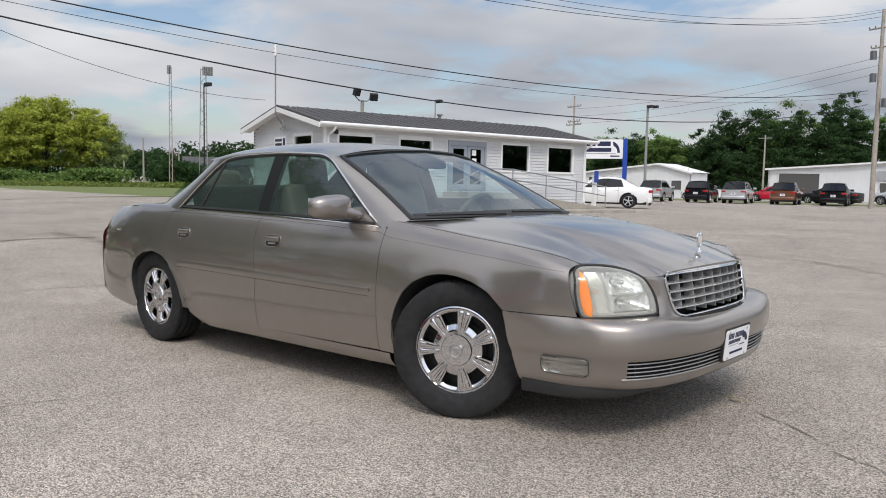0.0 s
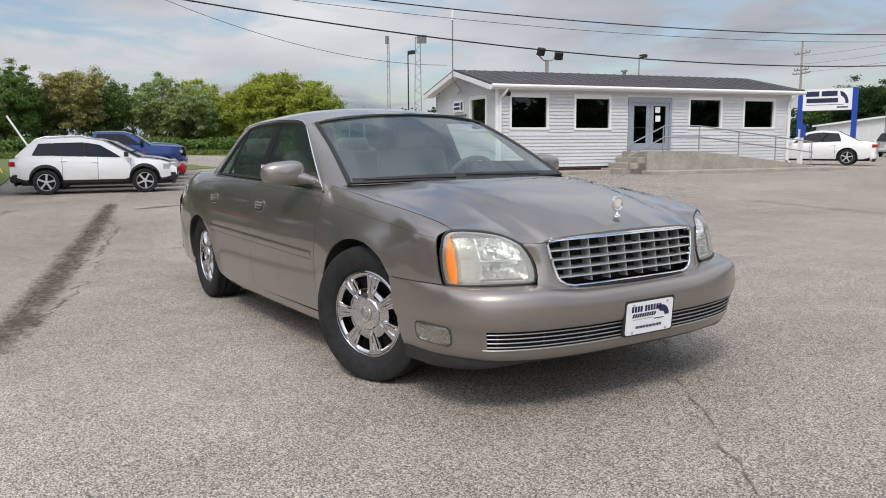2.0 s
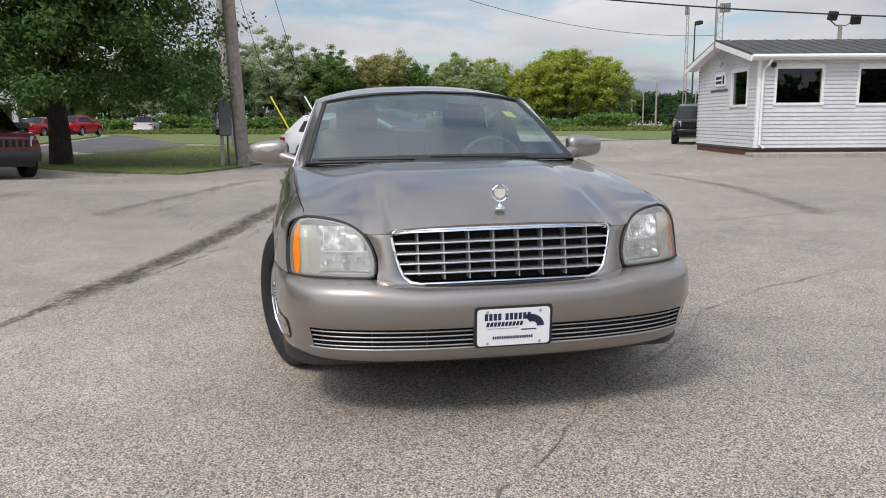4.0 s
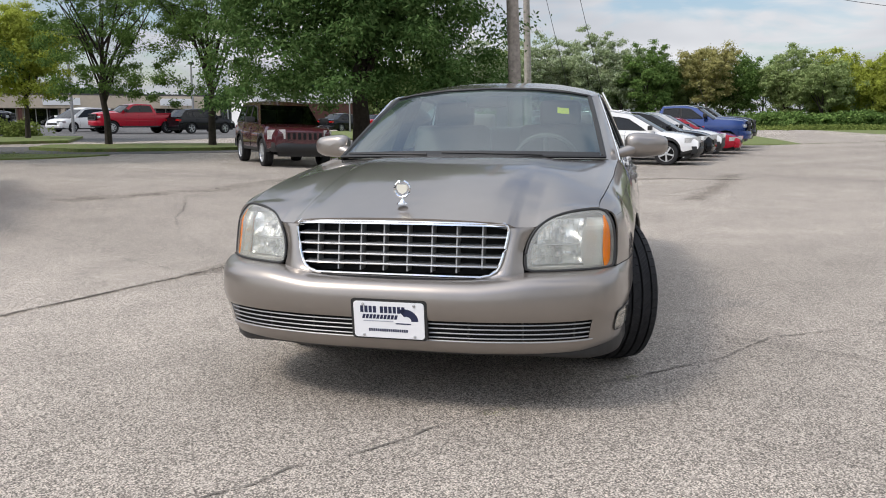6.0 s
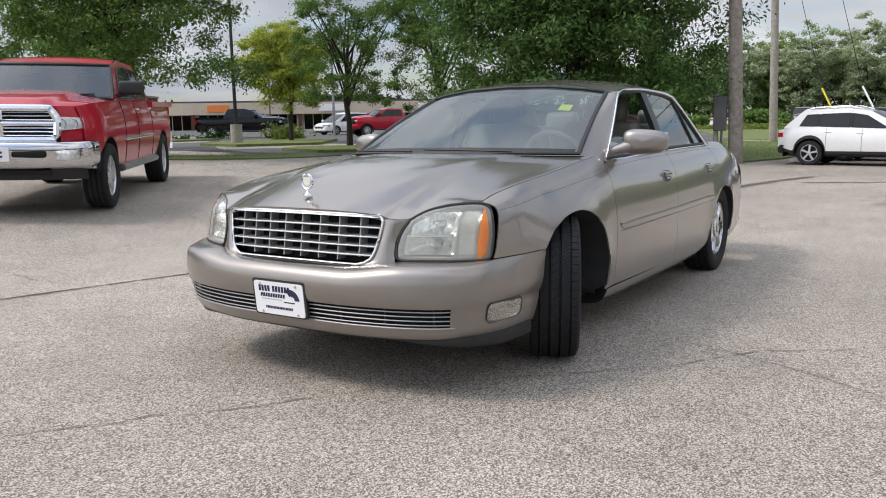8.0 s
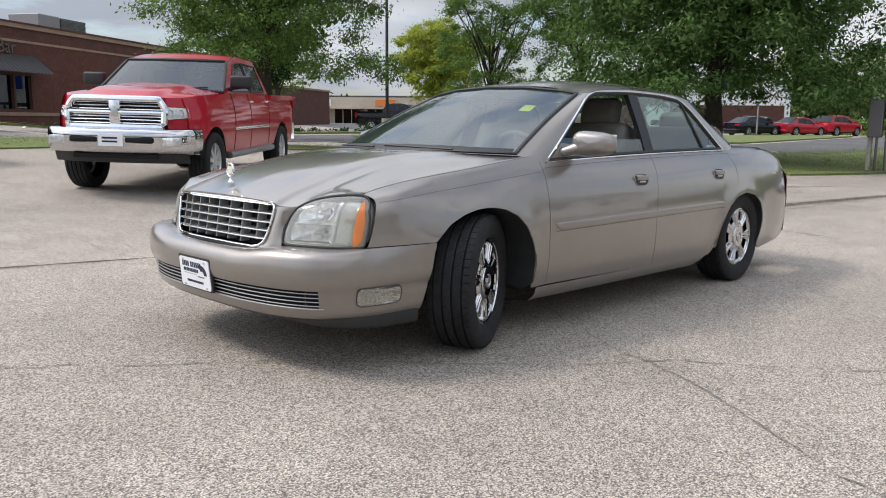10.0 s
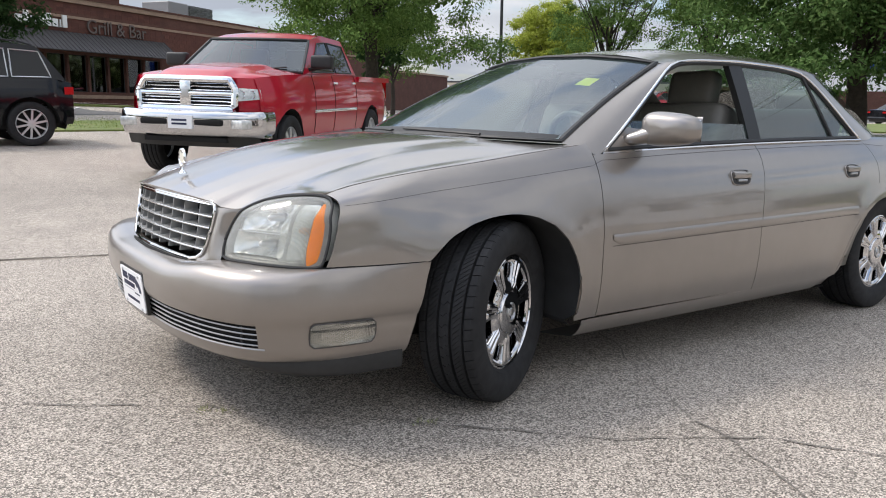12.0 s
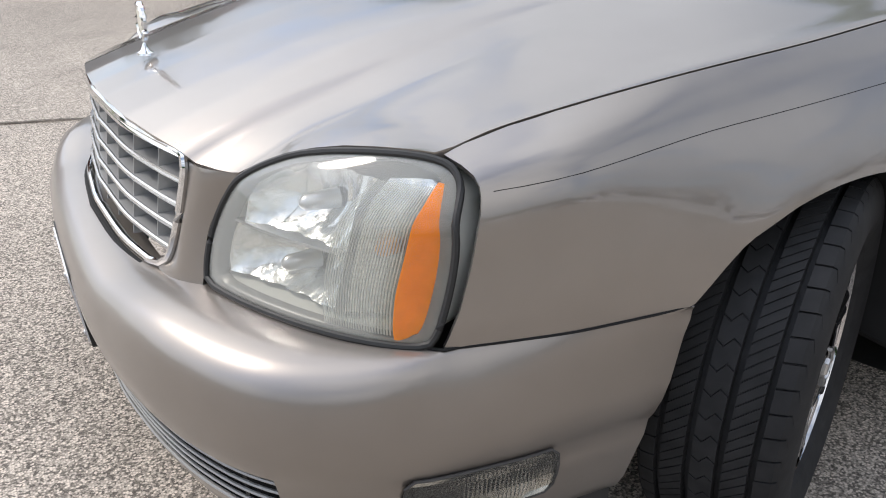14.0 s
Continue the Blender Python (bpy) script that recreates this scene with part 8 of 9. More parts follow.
for x, z0, z1 in ((3.72, 0.2, 1.06), (5.15, 0.8, 1.70), (6.75, 0.8, 1.72), (8.6, 0.6, 1.51), (10.4, 0.40, 1.31), (12.25, 0.18, 1.10)):
    ob_of("rail_post", *tube([(x, -1.56, z0), (x, -1.56, z1)], 0.022, 7), STEELRAIL, rail)
edge_kerb = thing("concrete_apron", "low concrete kerb along the office front", "kerb", m=OFFICE)
part("kerb_body", soft_box(-1.1, 4.4, -0.75, -0.06, -0.06, 0.13, 0.02, 1), CONCRETE, edge_kerb)
part("kerb_body", soft_box(4.2, 13.4, -2.3, -1.63, -0.06, 0.13, 0.02, 1), CONCRETE, edge_kerb)
# gable sign (plain bars), lamp, conduit, floodlight mast
gs = thing("wall_sign", "small white wall sign with dark blue mark", "sign", m=OFFICE)
ob_of("sign_face", *box(X0 - 0.05, X0 - 0.02, 2.95, 3.95, 2.35, 2.78), WHITEPLASTIC, gs, smooth=False)
for dims in ((X0 - 0.056, X0 - 0.05, 3.3, 3.88, 2.60, 2.70), (X0 - 0.056, X0 - 0.05, 3.3, 3.88, 2.44, 2.54), (X0 - 0.056, X0 - 0.05, 3.02, 3.2, 2.42, 2.72)):
    ob_of("sign_bar", *box(*dims), NAVY, gs, smooth=False)
hs = thing("wall_letters", "row of small dark letters on the siding", "sign", m=OFFICE)
for k in range(9):
    ob_of("letter_bar", *box(X0 - 0.03, X0 - 0.018, 2.7 + 0.2 * k, 2.83 + 0.2 * k, 2.16, 2.24), GREYPAINT, hs, smooth=False)
mast = thing("antenna_mast", "thin grey antenna mast clamped to the gable", "antenna", m=OFFICE)
ob_of("mast_pipe", *tube([(X0 - 0.12, 3.3, 3.05), (X0 - 0.12, 3.0, 3.15), (X0 - 0.46, 3.0, 3.6), (X0 - 0.46, 3.0, 6.15)], 0.028, 7), GREYPOLE, mast)
ob_of("mast_head", *tube([(X0 - 0.46, 3.0, 5.75), (X0 - 0.46, 3.0, 6.2)], 0.055, 8), TRIMWHITE, mast)
ob_of("mast_dish", *moved(lathe([(0.0, 0.01), (0.02, 0.10), (0.06, 0.17)], 16, "x"), Matrix.Translation((X0 - 0.3, 2.7, 3.2))), GREYPOLE, mast)
fl = thing("floodlight_mast", "wooden post with twin floodlights behind the office", "floodlight", m=OFFICE)
ob_of("post", *tube([(5.4, 7.6, 0), (5.4, 7.6, 4.95)], 0.085, 8), WOODPALE, fl)
ob_of("cross_arm", *tube([(4.95, 7.5, 5.1), (5.2, 7.55, 4.92), (5.6, 7.55, 4.92), (5.85, 7.5, 5.1)], 0.03, 6), GREYPOLE, fl)
for x in (4.95, 5.88):
    bm = soft_box(-0.19, 0.19, -0.10, 0.10, -0.18, 0.18, 0.03, 1)
    bmesh.ops.transform(bm, matrix=pose(x, 7.35, 5.28 if x < 5 else 5.12, 20, 0, 15 if x < 5 else -15), verts=bm.verts)
    part("floodlight", bm, BLACK, fl)
eave_lamp = thing("security_lamp", "small security lamp under the eave", "lamp", m=OFFICE)
part("lamp_body", soft_box(-0.42, -0.28, -0.16, -0.02, 2.78, 2.94, 0.03, 1), BLACK, eave_lamp)
ob_of("roof_vent", *moved(lathe([(0, 0.07), (0.25, 0.07), (0.26, 0.13), (0.33, 0.13), (0.34, 0.01)], 12, "z"), Matrix.Translation((6.6, 3.1, 3.8))), GREYPOLE, office)
ac = thing("accessible_parking_sign", "white parking sign post by the ramp", "sign", m=Matrix.Translation((-12.95, 24.0, 0.13)))
ob_of("post", *box(-0.07, 0.07, -0.07, 0.07, 0, 1.45), TRIMWHITE, ac, smooth=False)
ob_of("panel", *box(0.072, 0.09, -0.15, 0.15, 1.15, 1.62), SIGNBLUE, ac, smooth=False)
part("base", soft_box(-0.45, 0.45, -0.3, 0.3, -0.03, 0.14, 0.05, 1), CONCRETE, ac)

# dealership sign on blue posts, with plain shapes for its words
pylon = thing("pylon_sign", "white sign panel on two blue posts", "sign", m=Matrix.Translation((-23.4, 42.0, 0)) @ pose(0, 0, 0, 0, 0, 20))
for x in (-1.5, 1.5):
    ob_of("post", *box(x - 0.13, x + 0.13, -0.13, 0.13, 0, 4.25), SIGNBLUE, pylon, smooth=False)
ob_of("panel", *box(-1.36, 1.36, -0.10, 0.10, 2.95, 4.22), WHITEPLASTIC, pylon, smooth=False)
for x0, x1, z0, z1 in ((-1.2, -0.45, 3.78, 4.08), (-0.32, 0.55, 3.78, 4.08), (-1.15, 0.6, 3.40, 3.66), (-1.2, 0.9, 3.26, 3.29), (0.55, 1.15, 3.08, 3.16)):
    ob_of("sign_bar", *box(x0, x1, -0.108, -0.10, z0, z1), NAVY, pylon, smooth=False)
arc = [(0.62 + 0.55 * math.sin(t), 3.35 + 0.72 * math.cos(t)) for t in np.linspace(0.1, 1.6, 8)] + [(0.72 + 0.28 * math.sin(t), 3.35 + 0.42 * math.cos(t)) for t in np.linspace(1.6, 0.1, 8)]
ob_of("sign_swoosh", [(x, -0.106, z) for x, z in arc], [tuple(range(16))], NAVY, pylon, smooth=False)


def metal_building(x0, x1, y, dep, eave, peak, label, bays, sign=None, peak_at=0.5):
    b = thing("metal_building", label, "building", m=Matrix.Translation((0, y, 0)))
    pk = x0 + (x1 - x0) * peak_at
    for yy in (0.0, dep):
        v = [(x0, yy, 0), (x1, yy, 0), (x1, yy, eave), (pk, yy, peak), (x0, yy, eave)]
        ob_of("end_wall" if yy else "front_wall", v, [(0, 1, 2, 3, 4) if not yy else (4, 3, 2, 1, 0)], METALWHITE, b, smooth=False)
    for x in (x0, x1):
        ob_of("side_wall", *box(x - 0.06, x + 0.06, 0.0, dep, 0, eave), METALWHITE, b, smooth=False)
    for xa, xb, za, zb in ((x0 - 0.3, pk, eave - 0.05, peak), (pk, x1 + 0.3, peak, eave - 0.05)):
        v = [(xa, -0.4, za + 0.1), (xb, -0.4, zb + 0.1), (xb, dep + 0.3, zb + 0.1), (xa, dep + 0.3, za + 0.1), (xa, -0.4, za - 0.08), (xb, -0.4, zb - 0.08)]
        ob_of("roof_slope", v, [(0, 1, 2, 3), (0, 4, 5, 1)], TRIMWHITE, b, smooth=False)
    n = int((x1 - x0) / 0.6)
    for k in range(n):
        x = x0 + (x1 - x0) * (k + 0.5) / n
        top_z = eave + (peak - eave) * (1 - abs(x - pk) / max(pk - x0, x1 - pk))
        ob_of("cladding_rib", *box(x - 0.03, x + 0.03, -0.03, 0.0, 0.05, max(top_z - 0.1, eave - 0.1)), METALWHITE, b, smooth=False)
    for a, c, z0, z1 in bays:
        ob_of("door_opening", *box(a, c, -0.05, 0.02, z0, z1), ROOMDARK, b, smooth=False)
        ob_of("door_frame", *tube([(a, -0.06, z0), (a, -0.06, z1), (c, -0.06, z1), (c, -0.06, z0)], 0.06, 4), TRIMWHITE, b)
    return b


metal_building(-46.0, -32.8, 76, 4, 2.7, 3.65, "low white metal workshop with shallow gable", [(-35.0, -33.8, 0.9, 1.9), (-45.4, -43.8, 0.2, 2.2)], peak_at=0.72)
svc = metal_building(-27.5, 10.0, 84, 18, 3.35, 4.35, "long white metal service building", [(-26.4, -22.2, 0.1, 2.9), (-16.5, -12.5, 0.9, 2.0), (-9.5, -6.0, 0.9, 2.2)], peak_at=0.45)
ob_of("service_sign", *box(-16.8, -11.4, -0.16, -0.06, 2.2, 3.15), SILVERPAINT, svc, "grey sign board reading service", smooth=False)
txt = bpy.data.curves.new("service_letters", "FONT")
txt.body, txt.size, txt.extrude, txt.align_x = "Service", 0.95, 0.02, "CENTER"
txt.materials.append(NAVY)
tob = new("service_letters", txt)
tob.parent = svc
tob.matrix_basis = Matrix.Translation((-14.1, -0.19, 2.35)) @ pose(0, 0, 0, 90, 0, 0)
for x in (-15.5, -12.0):
    ob_of("roof_vent", *box(x - 0.7, x + 0.7, 4, 6, 4.2, 4.75), METALWHITE, svc, smooth=False)
ob_of("timber_band", *box(-10.2, -5.4, -0.12, -0.02, 2.3, 3.1), BEIGE, svc, smooth=False)

# restaurant in red brick
RDIR = math.degrees(math.atan2(-7.2, -11.2))
REST = Matrix.Translation((8.5, -31.0, 0.62)) @ pose(0, 0, 0, 0, 0, RDIR)
rest = thing("brick_restaurant", "red brick restaurant with dark awning and parapet", "building", m=REST)
# x runs along the front (away from the lot's corner), +y points back from the lot
LEN, RH = 51.0, 5.2
wins = [(12.2 + 1.32 * k, 13.38 + 1.32 * k, 0.95, 2.75) for k in range(8)]
wall_with_holes("front_wall", 0, LEN, -0.6, RH, wins, 0.3, MORTAR, rest, at=-0.30)
ob_of("back_body", *box(0, LEN, 0.6, 14, -0.6, RH), MORTAR, rest, smooth=False)
ob_of("roof_deck", *box(0, LEN, 0.0, 0.6, RH - 0.3, RH), MORTAR, rest, smooth=False)
for z0, z1, mat, out in ((RH, RH + 0.22, BRICKPALE, 0.10), (RH - 0.75, RH - 0.62, BRICKPALE, 0.05), (0.62, 0.80, BRICKPALE, 0.06), (RH + 0.22, RH + 0.32, MORTAR, 0.14)):
    ob_of("stone_band", *box(-0.05, LEN + 0.05, -0.3 - out, 0.02, z0, z1), mat, rest, smooth=False)
ob_of("parapet_block", *box(9.0, 19.7, -0.36, 0.4, RH + 0.32, RH + 0.56), MORTAR, rest, smooth=False)
ob_of("parapet_cap", *box(8.9, 19.8, -0.42, 0.45, RH + 0.56, RH + 0.70), BRICKPALE, rest, smooth=False)
# bricks of the stretch that shows best
for row in range(18):
    for k in range(15):
        a = 22.9 + 0.42 * k + (0.21 if row % 2 else 0)
        bv, bf = box(a, a + 0.405, -0.308, -0.29, 0.9 + 0.21 * row, 1.098 + 0.21 * row)
        ob_of("brick", bv, bf, BRICKRED, rest, smooth=False)
rows_v, rows_f = [], []
for row in range(25):
    z = -0.1 + 0.21 * row
    if RH - 0.8 < z < RH - 0.55:
        continue
    for a, b in free_runs(z, z + 0.2, 0, 22.8, wins):
        n = max(1, int((b - a) / 0.42))
        for k in range(n):
            p, q = a + (b - a) * k / n, a + (b - a) * (k + 1) / n - 0.014
            bv, bf = box(p, q, -0.306, -0.29, z, z + 0.196)
            rows_f += [tuple(t + len(rows_v) for t in f2) for f2 in bf]
            rows_v += bv
tagged(ob_of("brickwork", rows_v, rows_f, BRICKRED, rest, smooth=False), kind="stuff")
for a, b, c, d in wins:
    w = new("window")
    w.parent = rest
    ob_of("pane", *box(a, b, -0.10, -0.09, c, d), SHOPGLASS, w, smooth=False)
    ob_of("window_frame", *tube([(a, -0.13, c), (b, -0.13, c), (b, -0.13, d), (a, -0.13, d)], 0.04, 4, closed=True), BLACK, w)
ob_of("dining_room_back", *box(11.5, 23, 0.5, 0.6, 0.5, 3.0), ROOMDARK, rest, smooth=False)
def awn(u, k):
    return (11.6 + 11.4 * u, -0.32 - 1.15 * (1 - k), 2.85 + 0.95 * k)
v, f = patch(awn, 40, 2)
v, f = rimmed(v, f, 40, 2, 0.05)
awning = ob_of("awning", v, f, AWNING, rest, "dark ribbed metal awning", smooth=False)
for k in range(41):
    a, b = awn(k / 40, 0), awn(k / 40, 1)
    ob_of("awning_rib", *tube([(a[0], a[1], a[2] + 0.02), (b[0], b[1], b[2] + 0.02)], 0.022, 4), AWNING, awning)
for k, (x0, x1) in enumerate(((13.2, 13.55), (13.65, 13.9), (14.0, 14.35), (14.45, 14.75), (14.85, 15.15), (15.25, 15.55), (15.68, 15.74), (15.85, 16.1))):
    ob_of("sign_letter_bar", *box(x0, x1, -0.42, -0.34, 3.98, 4.34 + 0.22 * (k % 3 == 1)), TRIMWHITE, rest, "plain white raised sign shape", smooth=False)
txt = bpy.data.curves.new("restaurant_letters", "FONT")
txt.body, txt.size, txt.extrude = "Grill & Bar", 0.97, 0.03
txt.materials.append(material("bronze_letters", (0.13, 0.10, 0.09), rough=0.5, metal=0.3))
tob = new("restaurant_letters", txt)
tob.parent = rest
tob.matrix_basis = Matrix.Translation((17.35, -0.36, 3.86)) @ pose(0, 0, 0, 90, 0, 0) @ Matrix.Diagonal((1, 1, 1, 1))
unit = thing("rooftop_unit", "grey louvred rooftop air-conditioning unit", "air conditioner", m=REST)
part("unit_body", soft_box(25.4, 27.2, 1.2, 3.2, RH, RH + 1.25, 0.04, 1), GREYPOLE, unit)
for k in range(14):
    ob_of("louvre", *box(27.3, 29.6, 1.2 + 0.0, 1.26, RH + 0.12 + 0.08 * k, RH + 0.16 + 0.08 * k), GREYPAINT, unit, smooth=False)
part("unit_fan_box", soft_box(27.25, 29.65, 1.27, 3.2, RH, RH + 1.2, 0.03, 1), GREYPOLE, unit)
v, f = box(LEN, LEN + 20, 0.4, 0.7, -0.7, 3.65)
ob_of("wing_wall", v, f, MORTAR, rest, "lower brick wing", smooth=False)
ob_of("wing_cap", *box(LEN, LEN + 20.1, 0.3, 0.8, 3.65, 3.85), BRICKPALE, rest, smooth=False)
ob_of("brick_pier", *box(LEN - 0.5, LEN + 0.5, -0.5, 0.5, -0.7, 4.6), MORTAR, rest, smooth=False)
yl = thing("yellow_letter_sign", "bright yellow sign in the restaurant window", "sign", m=REST)
ob_of("sign_face", *box(11.9, 12.5, -0.36, -0.33, 1.5, 2.2), YELLOW, yl, smooth=False)

# row of shops beyond the far car park
mall = thing("shop_row", "long low beige shop row with dark storefronts", "building", m=Matrix.Translation((-46, -101, 0.55)) @ pose(0, 0, 0, 0, 0, 131))
# x runs along the shops, +y points away from the lot
ob_of("shop_wall", *box(0, 62, 0, 20, -0.6, 3.6), BEIGE, mall, smooth=False)
ob_of("shop_fascia", *box(-0.3, 62.3, -2.2, -0.01, 2.1, 3.6), BEIGE, mall, smooth=False)
ob_of("shop_roof", *box(-0.5, 62.5, -2.0, 20.3, 3.62, 3.82), SHINGLE, mall, smooth=False)
for k in range(18):
    x = 1.5 + 4.5 * k
    ob_of("shopfront", *box(x, x + 3.6, -0.06, -0.01, 0.05, 2.05), SHOPGLASS, mall, smooth=False)
    for q in range(4):
        ob_of("mullion", *box(x + 1.2 * q - 0.04, x + 1.2 * q + 0.04, -0.10, -0.06, 0.05, 2.05), TRIMWHITE, mall, smooth=False)
    ob_of("shop_pier", *box(x - 0.65, x - 0.2, -2.1, -1.7, -0.6, 2.1), BEIGE if k % 3 else MORTAR, mall, smooth=False)
for x, w, mat in ((8, 5, SIGNBLUE), (30, 2.6, ORANGE), (44, 4, TRIMWHITE), (57, 4, TRIMWHITE), (66, 5, REDSIGN), (20, 4, TRIMWHITE)):
    ob_of("shop_sign", *box(x, x + w, -2.35, -2.21, 2.45, 3.3), mat, mall, smooth=False)
big_shop = thing("white_storefront", "tall white storefront with small blue sign", "building", m=Matrix.Translation((-71.7, -38.9, 0.4)) @ pose(0, 0, 0, 0, 0, 131))
ob_of("store_body", *box(0, 13, 0, 10, 0, 6.4), TRIMWHITE, big_shop, smooth=False)
ob_of("store_front", *box(0.6, 12.4, -0.06, -0.01, 0.2, 2.6), MORTAR, big_shop, smooth=False)
ob_of("store_sign", *box(5.6, 7.6, -0.12, -0.01, 4.3, 6.0), SIGNBLUE, big_shop, smooth=False)
house = thing("far_house", "small far house with grey roof", "house", m=Matrix.Translation((-150, 92, 1.0)) @ pose(0, 0, 0, 0, 0, 60))
ob_of("house_wall", *box(-8, 8, -4, 4, 0, 2.8), TRIMWHITE, house, smooth=False)
ob_of("house_roof", [(-8.5, -4.5, 2.7), (8.5, -4.5, 2.7), (8.5, 0, 4.8), (-8.5, 0, 4.8), (-8.5, 4.5, 2.7), (8.5, 4.5, 2.7)], [(0, 1, 2, 3), (3, 2, 5, 4), (0, 3, 4), (1, 5, 2)], SHINGLE, house, smooth=False)


# ---- poles and wires ----
def wood_pole(x, y, h, r, mat, label, lean=(0, 0), arms=(), cat="utility pole"):
    z = ground_z(x, y)
    p = thing("utility_pole", label, cat, m=Matrix.Translation((x, y, z)))
    top = (lean[0] * h, lean[1] * h, h)
    ob_of("pole_shaft", *tube([(0, 0, -0.3), tuple(0.5 * q for q in top), top], [r, r * 0.85, r * 0.62], 12), mat, p)
    for za, w, turn in arms:
        d = (math.cos(radians(turn)) * w, math.sin(radians(turn)) * w)
        ob_of("cross_arm", *tube([(lean[0] * za - d[0], lean[1] * za - d[1], za), (lean[0] * za + d[0], lean[1] * za + d[1], za)], 0.055, 6), mat, p)
        for t in (-1, -0.55, 0.55, 1):
            ob_of("insulator", *moved(lathe([(0, 0.03), (0.06, 0.05), (0.12, 0.03), (0.15, 0.01)], 8, "z"), Matrix.Translation((lean[0] * za + d[0] * t, lean[1] * za + d[1] * t, za + 0.05))), GREYPAINT, p)
    return p


p1 = wood_pole(-17.9, -2.5, 11.0, 0.20, WOODPOLE, "brown weathered utility pole with meter box", lean=(0.0, -0.045))
part("meter_box", soft_box(0.05, 0.20, -0.62, -0.28, 0.9, 1.85, 0.02, 1), GREYPAINT, p1)
ob_of("conduit", *tube([(0.1, -0.4, 0), (0.1, -0.4, 0.9)], 0.035, 6), GREYPAINT, p1)
ob_of("conduit", *tube([(0.12, -0.16, 0), (0.10, -0.20, 1.2), (0.06, -0.3, 5.0)], 0.03, 6), GREYPAINT, p1)
part("box_stand", soft_box(0.0, 0.10, -0.62, -0.52, 0, 1.9, 0.01, 1), WOODPALE, p1)
wood_pole(-33.8, -4.25, 11.5, 0.19, WOODPALE, "pale grey utility pole across the verge", lean=(0, -0.035))
wood_pole(-9.4, 51.7, 12.5, 0.17, WOODPALE, "utility pole with cross arms and transformers", arms=((11.4, 0.9, 160), (10.2, 0.7, 160)))
tr = thing("transformer", "grey can transformers on the utility pole", "transformer", m=Matrix.Translation((-9.4, 51.7, 0)))
for dx, z in ((-0.35, 8.0), (0.4, 6.4), (-0.4, 9.4)):
    ob_of("transformer_can", *moved(lathe([(0, 0.02), (0, 0.2), (0.55, 0.2), (0.6, 0.12), (0.6, 0.01)], 14, "z"), Matrix.Translation((dx, -0.15, z))), GREYPAINT, tr)
wood_pole(-37.4, 60.0, 9.6, 0.12, WOODPALE, "far utility pole with two cross arms", arms=((8.6, 1.0, 160), (7.2, 0.9, 160), (6.9, 1.1, 160)))
wood_pole(-33.2, 98, 8.0, 0.14, WOODPALE, "far wooden pole beside the woods", arms=((7.6, 0.9, 170),))
for x, y, h in ((-99, 48, 6.5), (-112, 50, 5.5), (-104, 40, 6), (-122, 66, 6), (-130, 60, 7)):
    wood_pole(x, y, h, 0.14, WOODPALE, "thin far pole in the field", cat="pole")


def lamp_post(x, y, h, mat, label, heads, base=0.0, r=0.07):
    z = ground_z(x, y)
    p = thing("lamp_post", label, "lamp post", "lamp posts", m=Matrix.Translation((x, y, z)))
    if base:
        ob_of("concrete_base", *tube([(0, 0, -0.2), (0, 0, base)], 0.28, 18), CONCRETE, p)
    ob_of("post", *tube([(0, 0, base), (0, 0, h)], [r, r * 0.7], 8), mat, p)
    for dx, dy in heads:
        ob_of("head_arm", *tube([(0, 0, h - 0.1), (dx * 0.6, dy * 0.6, h)], 0.03, 6), mat, p)
        bm = soft_box(-0.30, 0.30, -0.17, 0.17, -0.12, 0.12, 0.04, 1)
        bmesh.ops.translate(bm, verts=bm.verts, vec=(dx, dy, h + 0.05))
        part("lamp_head", bm, BLACK, p)
    return p


lamp_post(-22.0, -26.6, 9.5, DARKPOLE, "dark lamp post on a round concrete base", ((0.5, 0.2), (-0.5, -0.2)), base=1.0, r=0.085)
lamp_post(-30.0, 60.5, 8.2, GREYPOLE, "tall lamp post with floodlights at the far lot", ((0.35, -0.2), (0.55, 0.3)), r=0.14)
lamp_post(-60, -62, 9.0, DARKPOLE, "far twin-headed lamp post", ((0.8, 0.3), (-0.8, -0.3)))
lamp_post(-62, -40, 6.0, GREYPOLE, "far pale lamp post", ((0.4, 0.3),), r=0.12)
lamp_post(-38, -34, 6.5, GREYPOLE, "pale lamp post by the shops", ((0.4, 0.3),), r=0.10)
lamp_post(-44.6, 25.1, 7.3, DARKPOLE, "slim dark lamp post by the road", ((0.5, 0.0),), r=0.06)
lamp_post(-35.9, 39.0, 7.2, GREYPOLE, "slim street lamp by the road", ((-0.5, 0.9),), r=0.06)
lamp_post(-52, -20.5, 8.5, GREYPOLE, "slim street lamp by the verge", ((0.9, 0.2),), r=0.06)
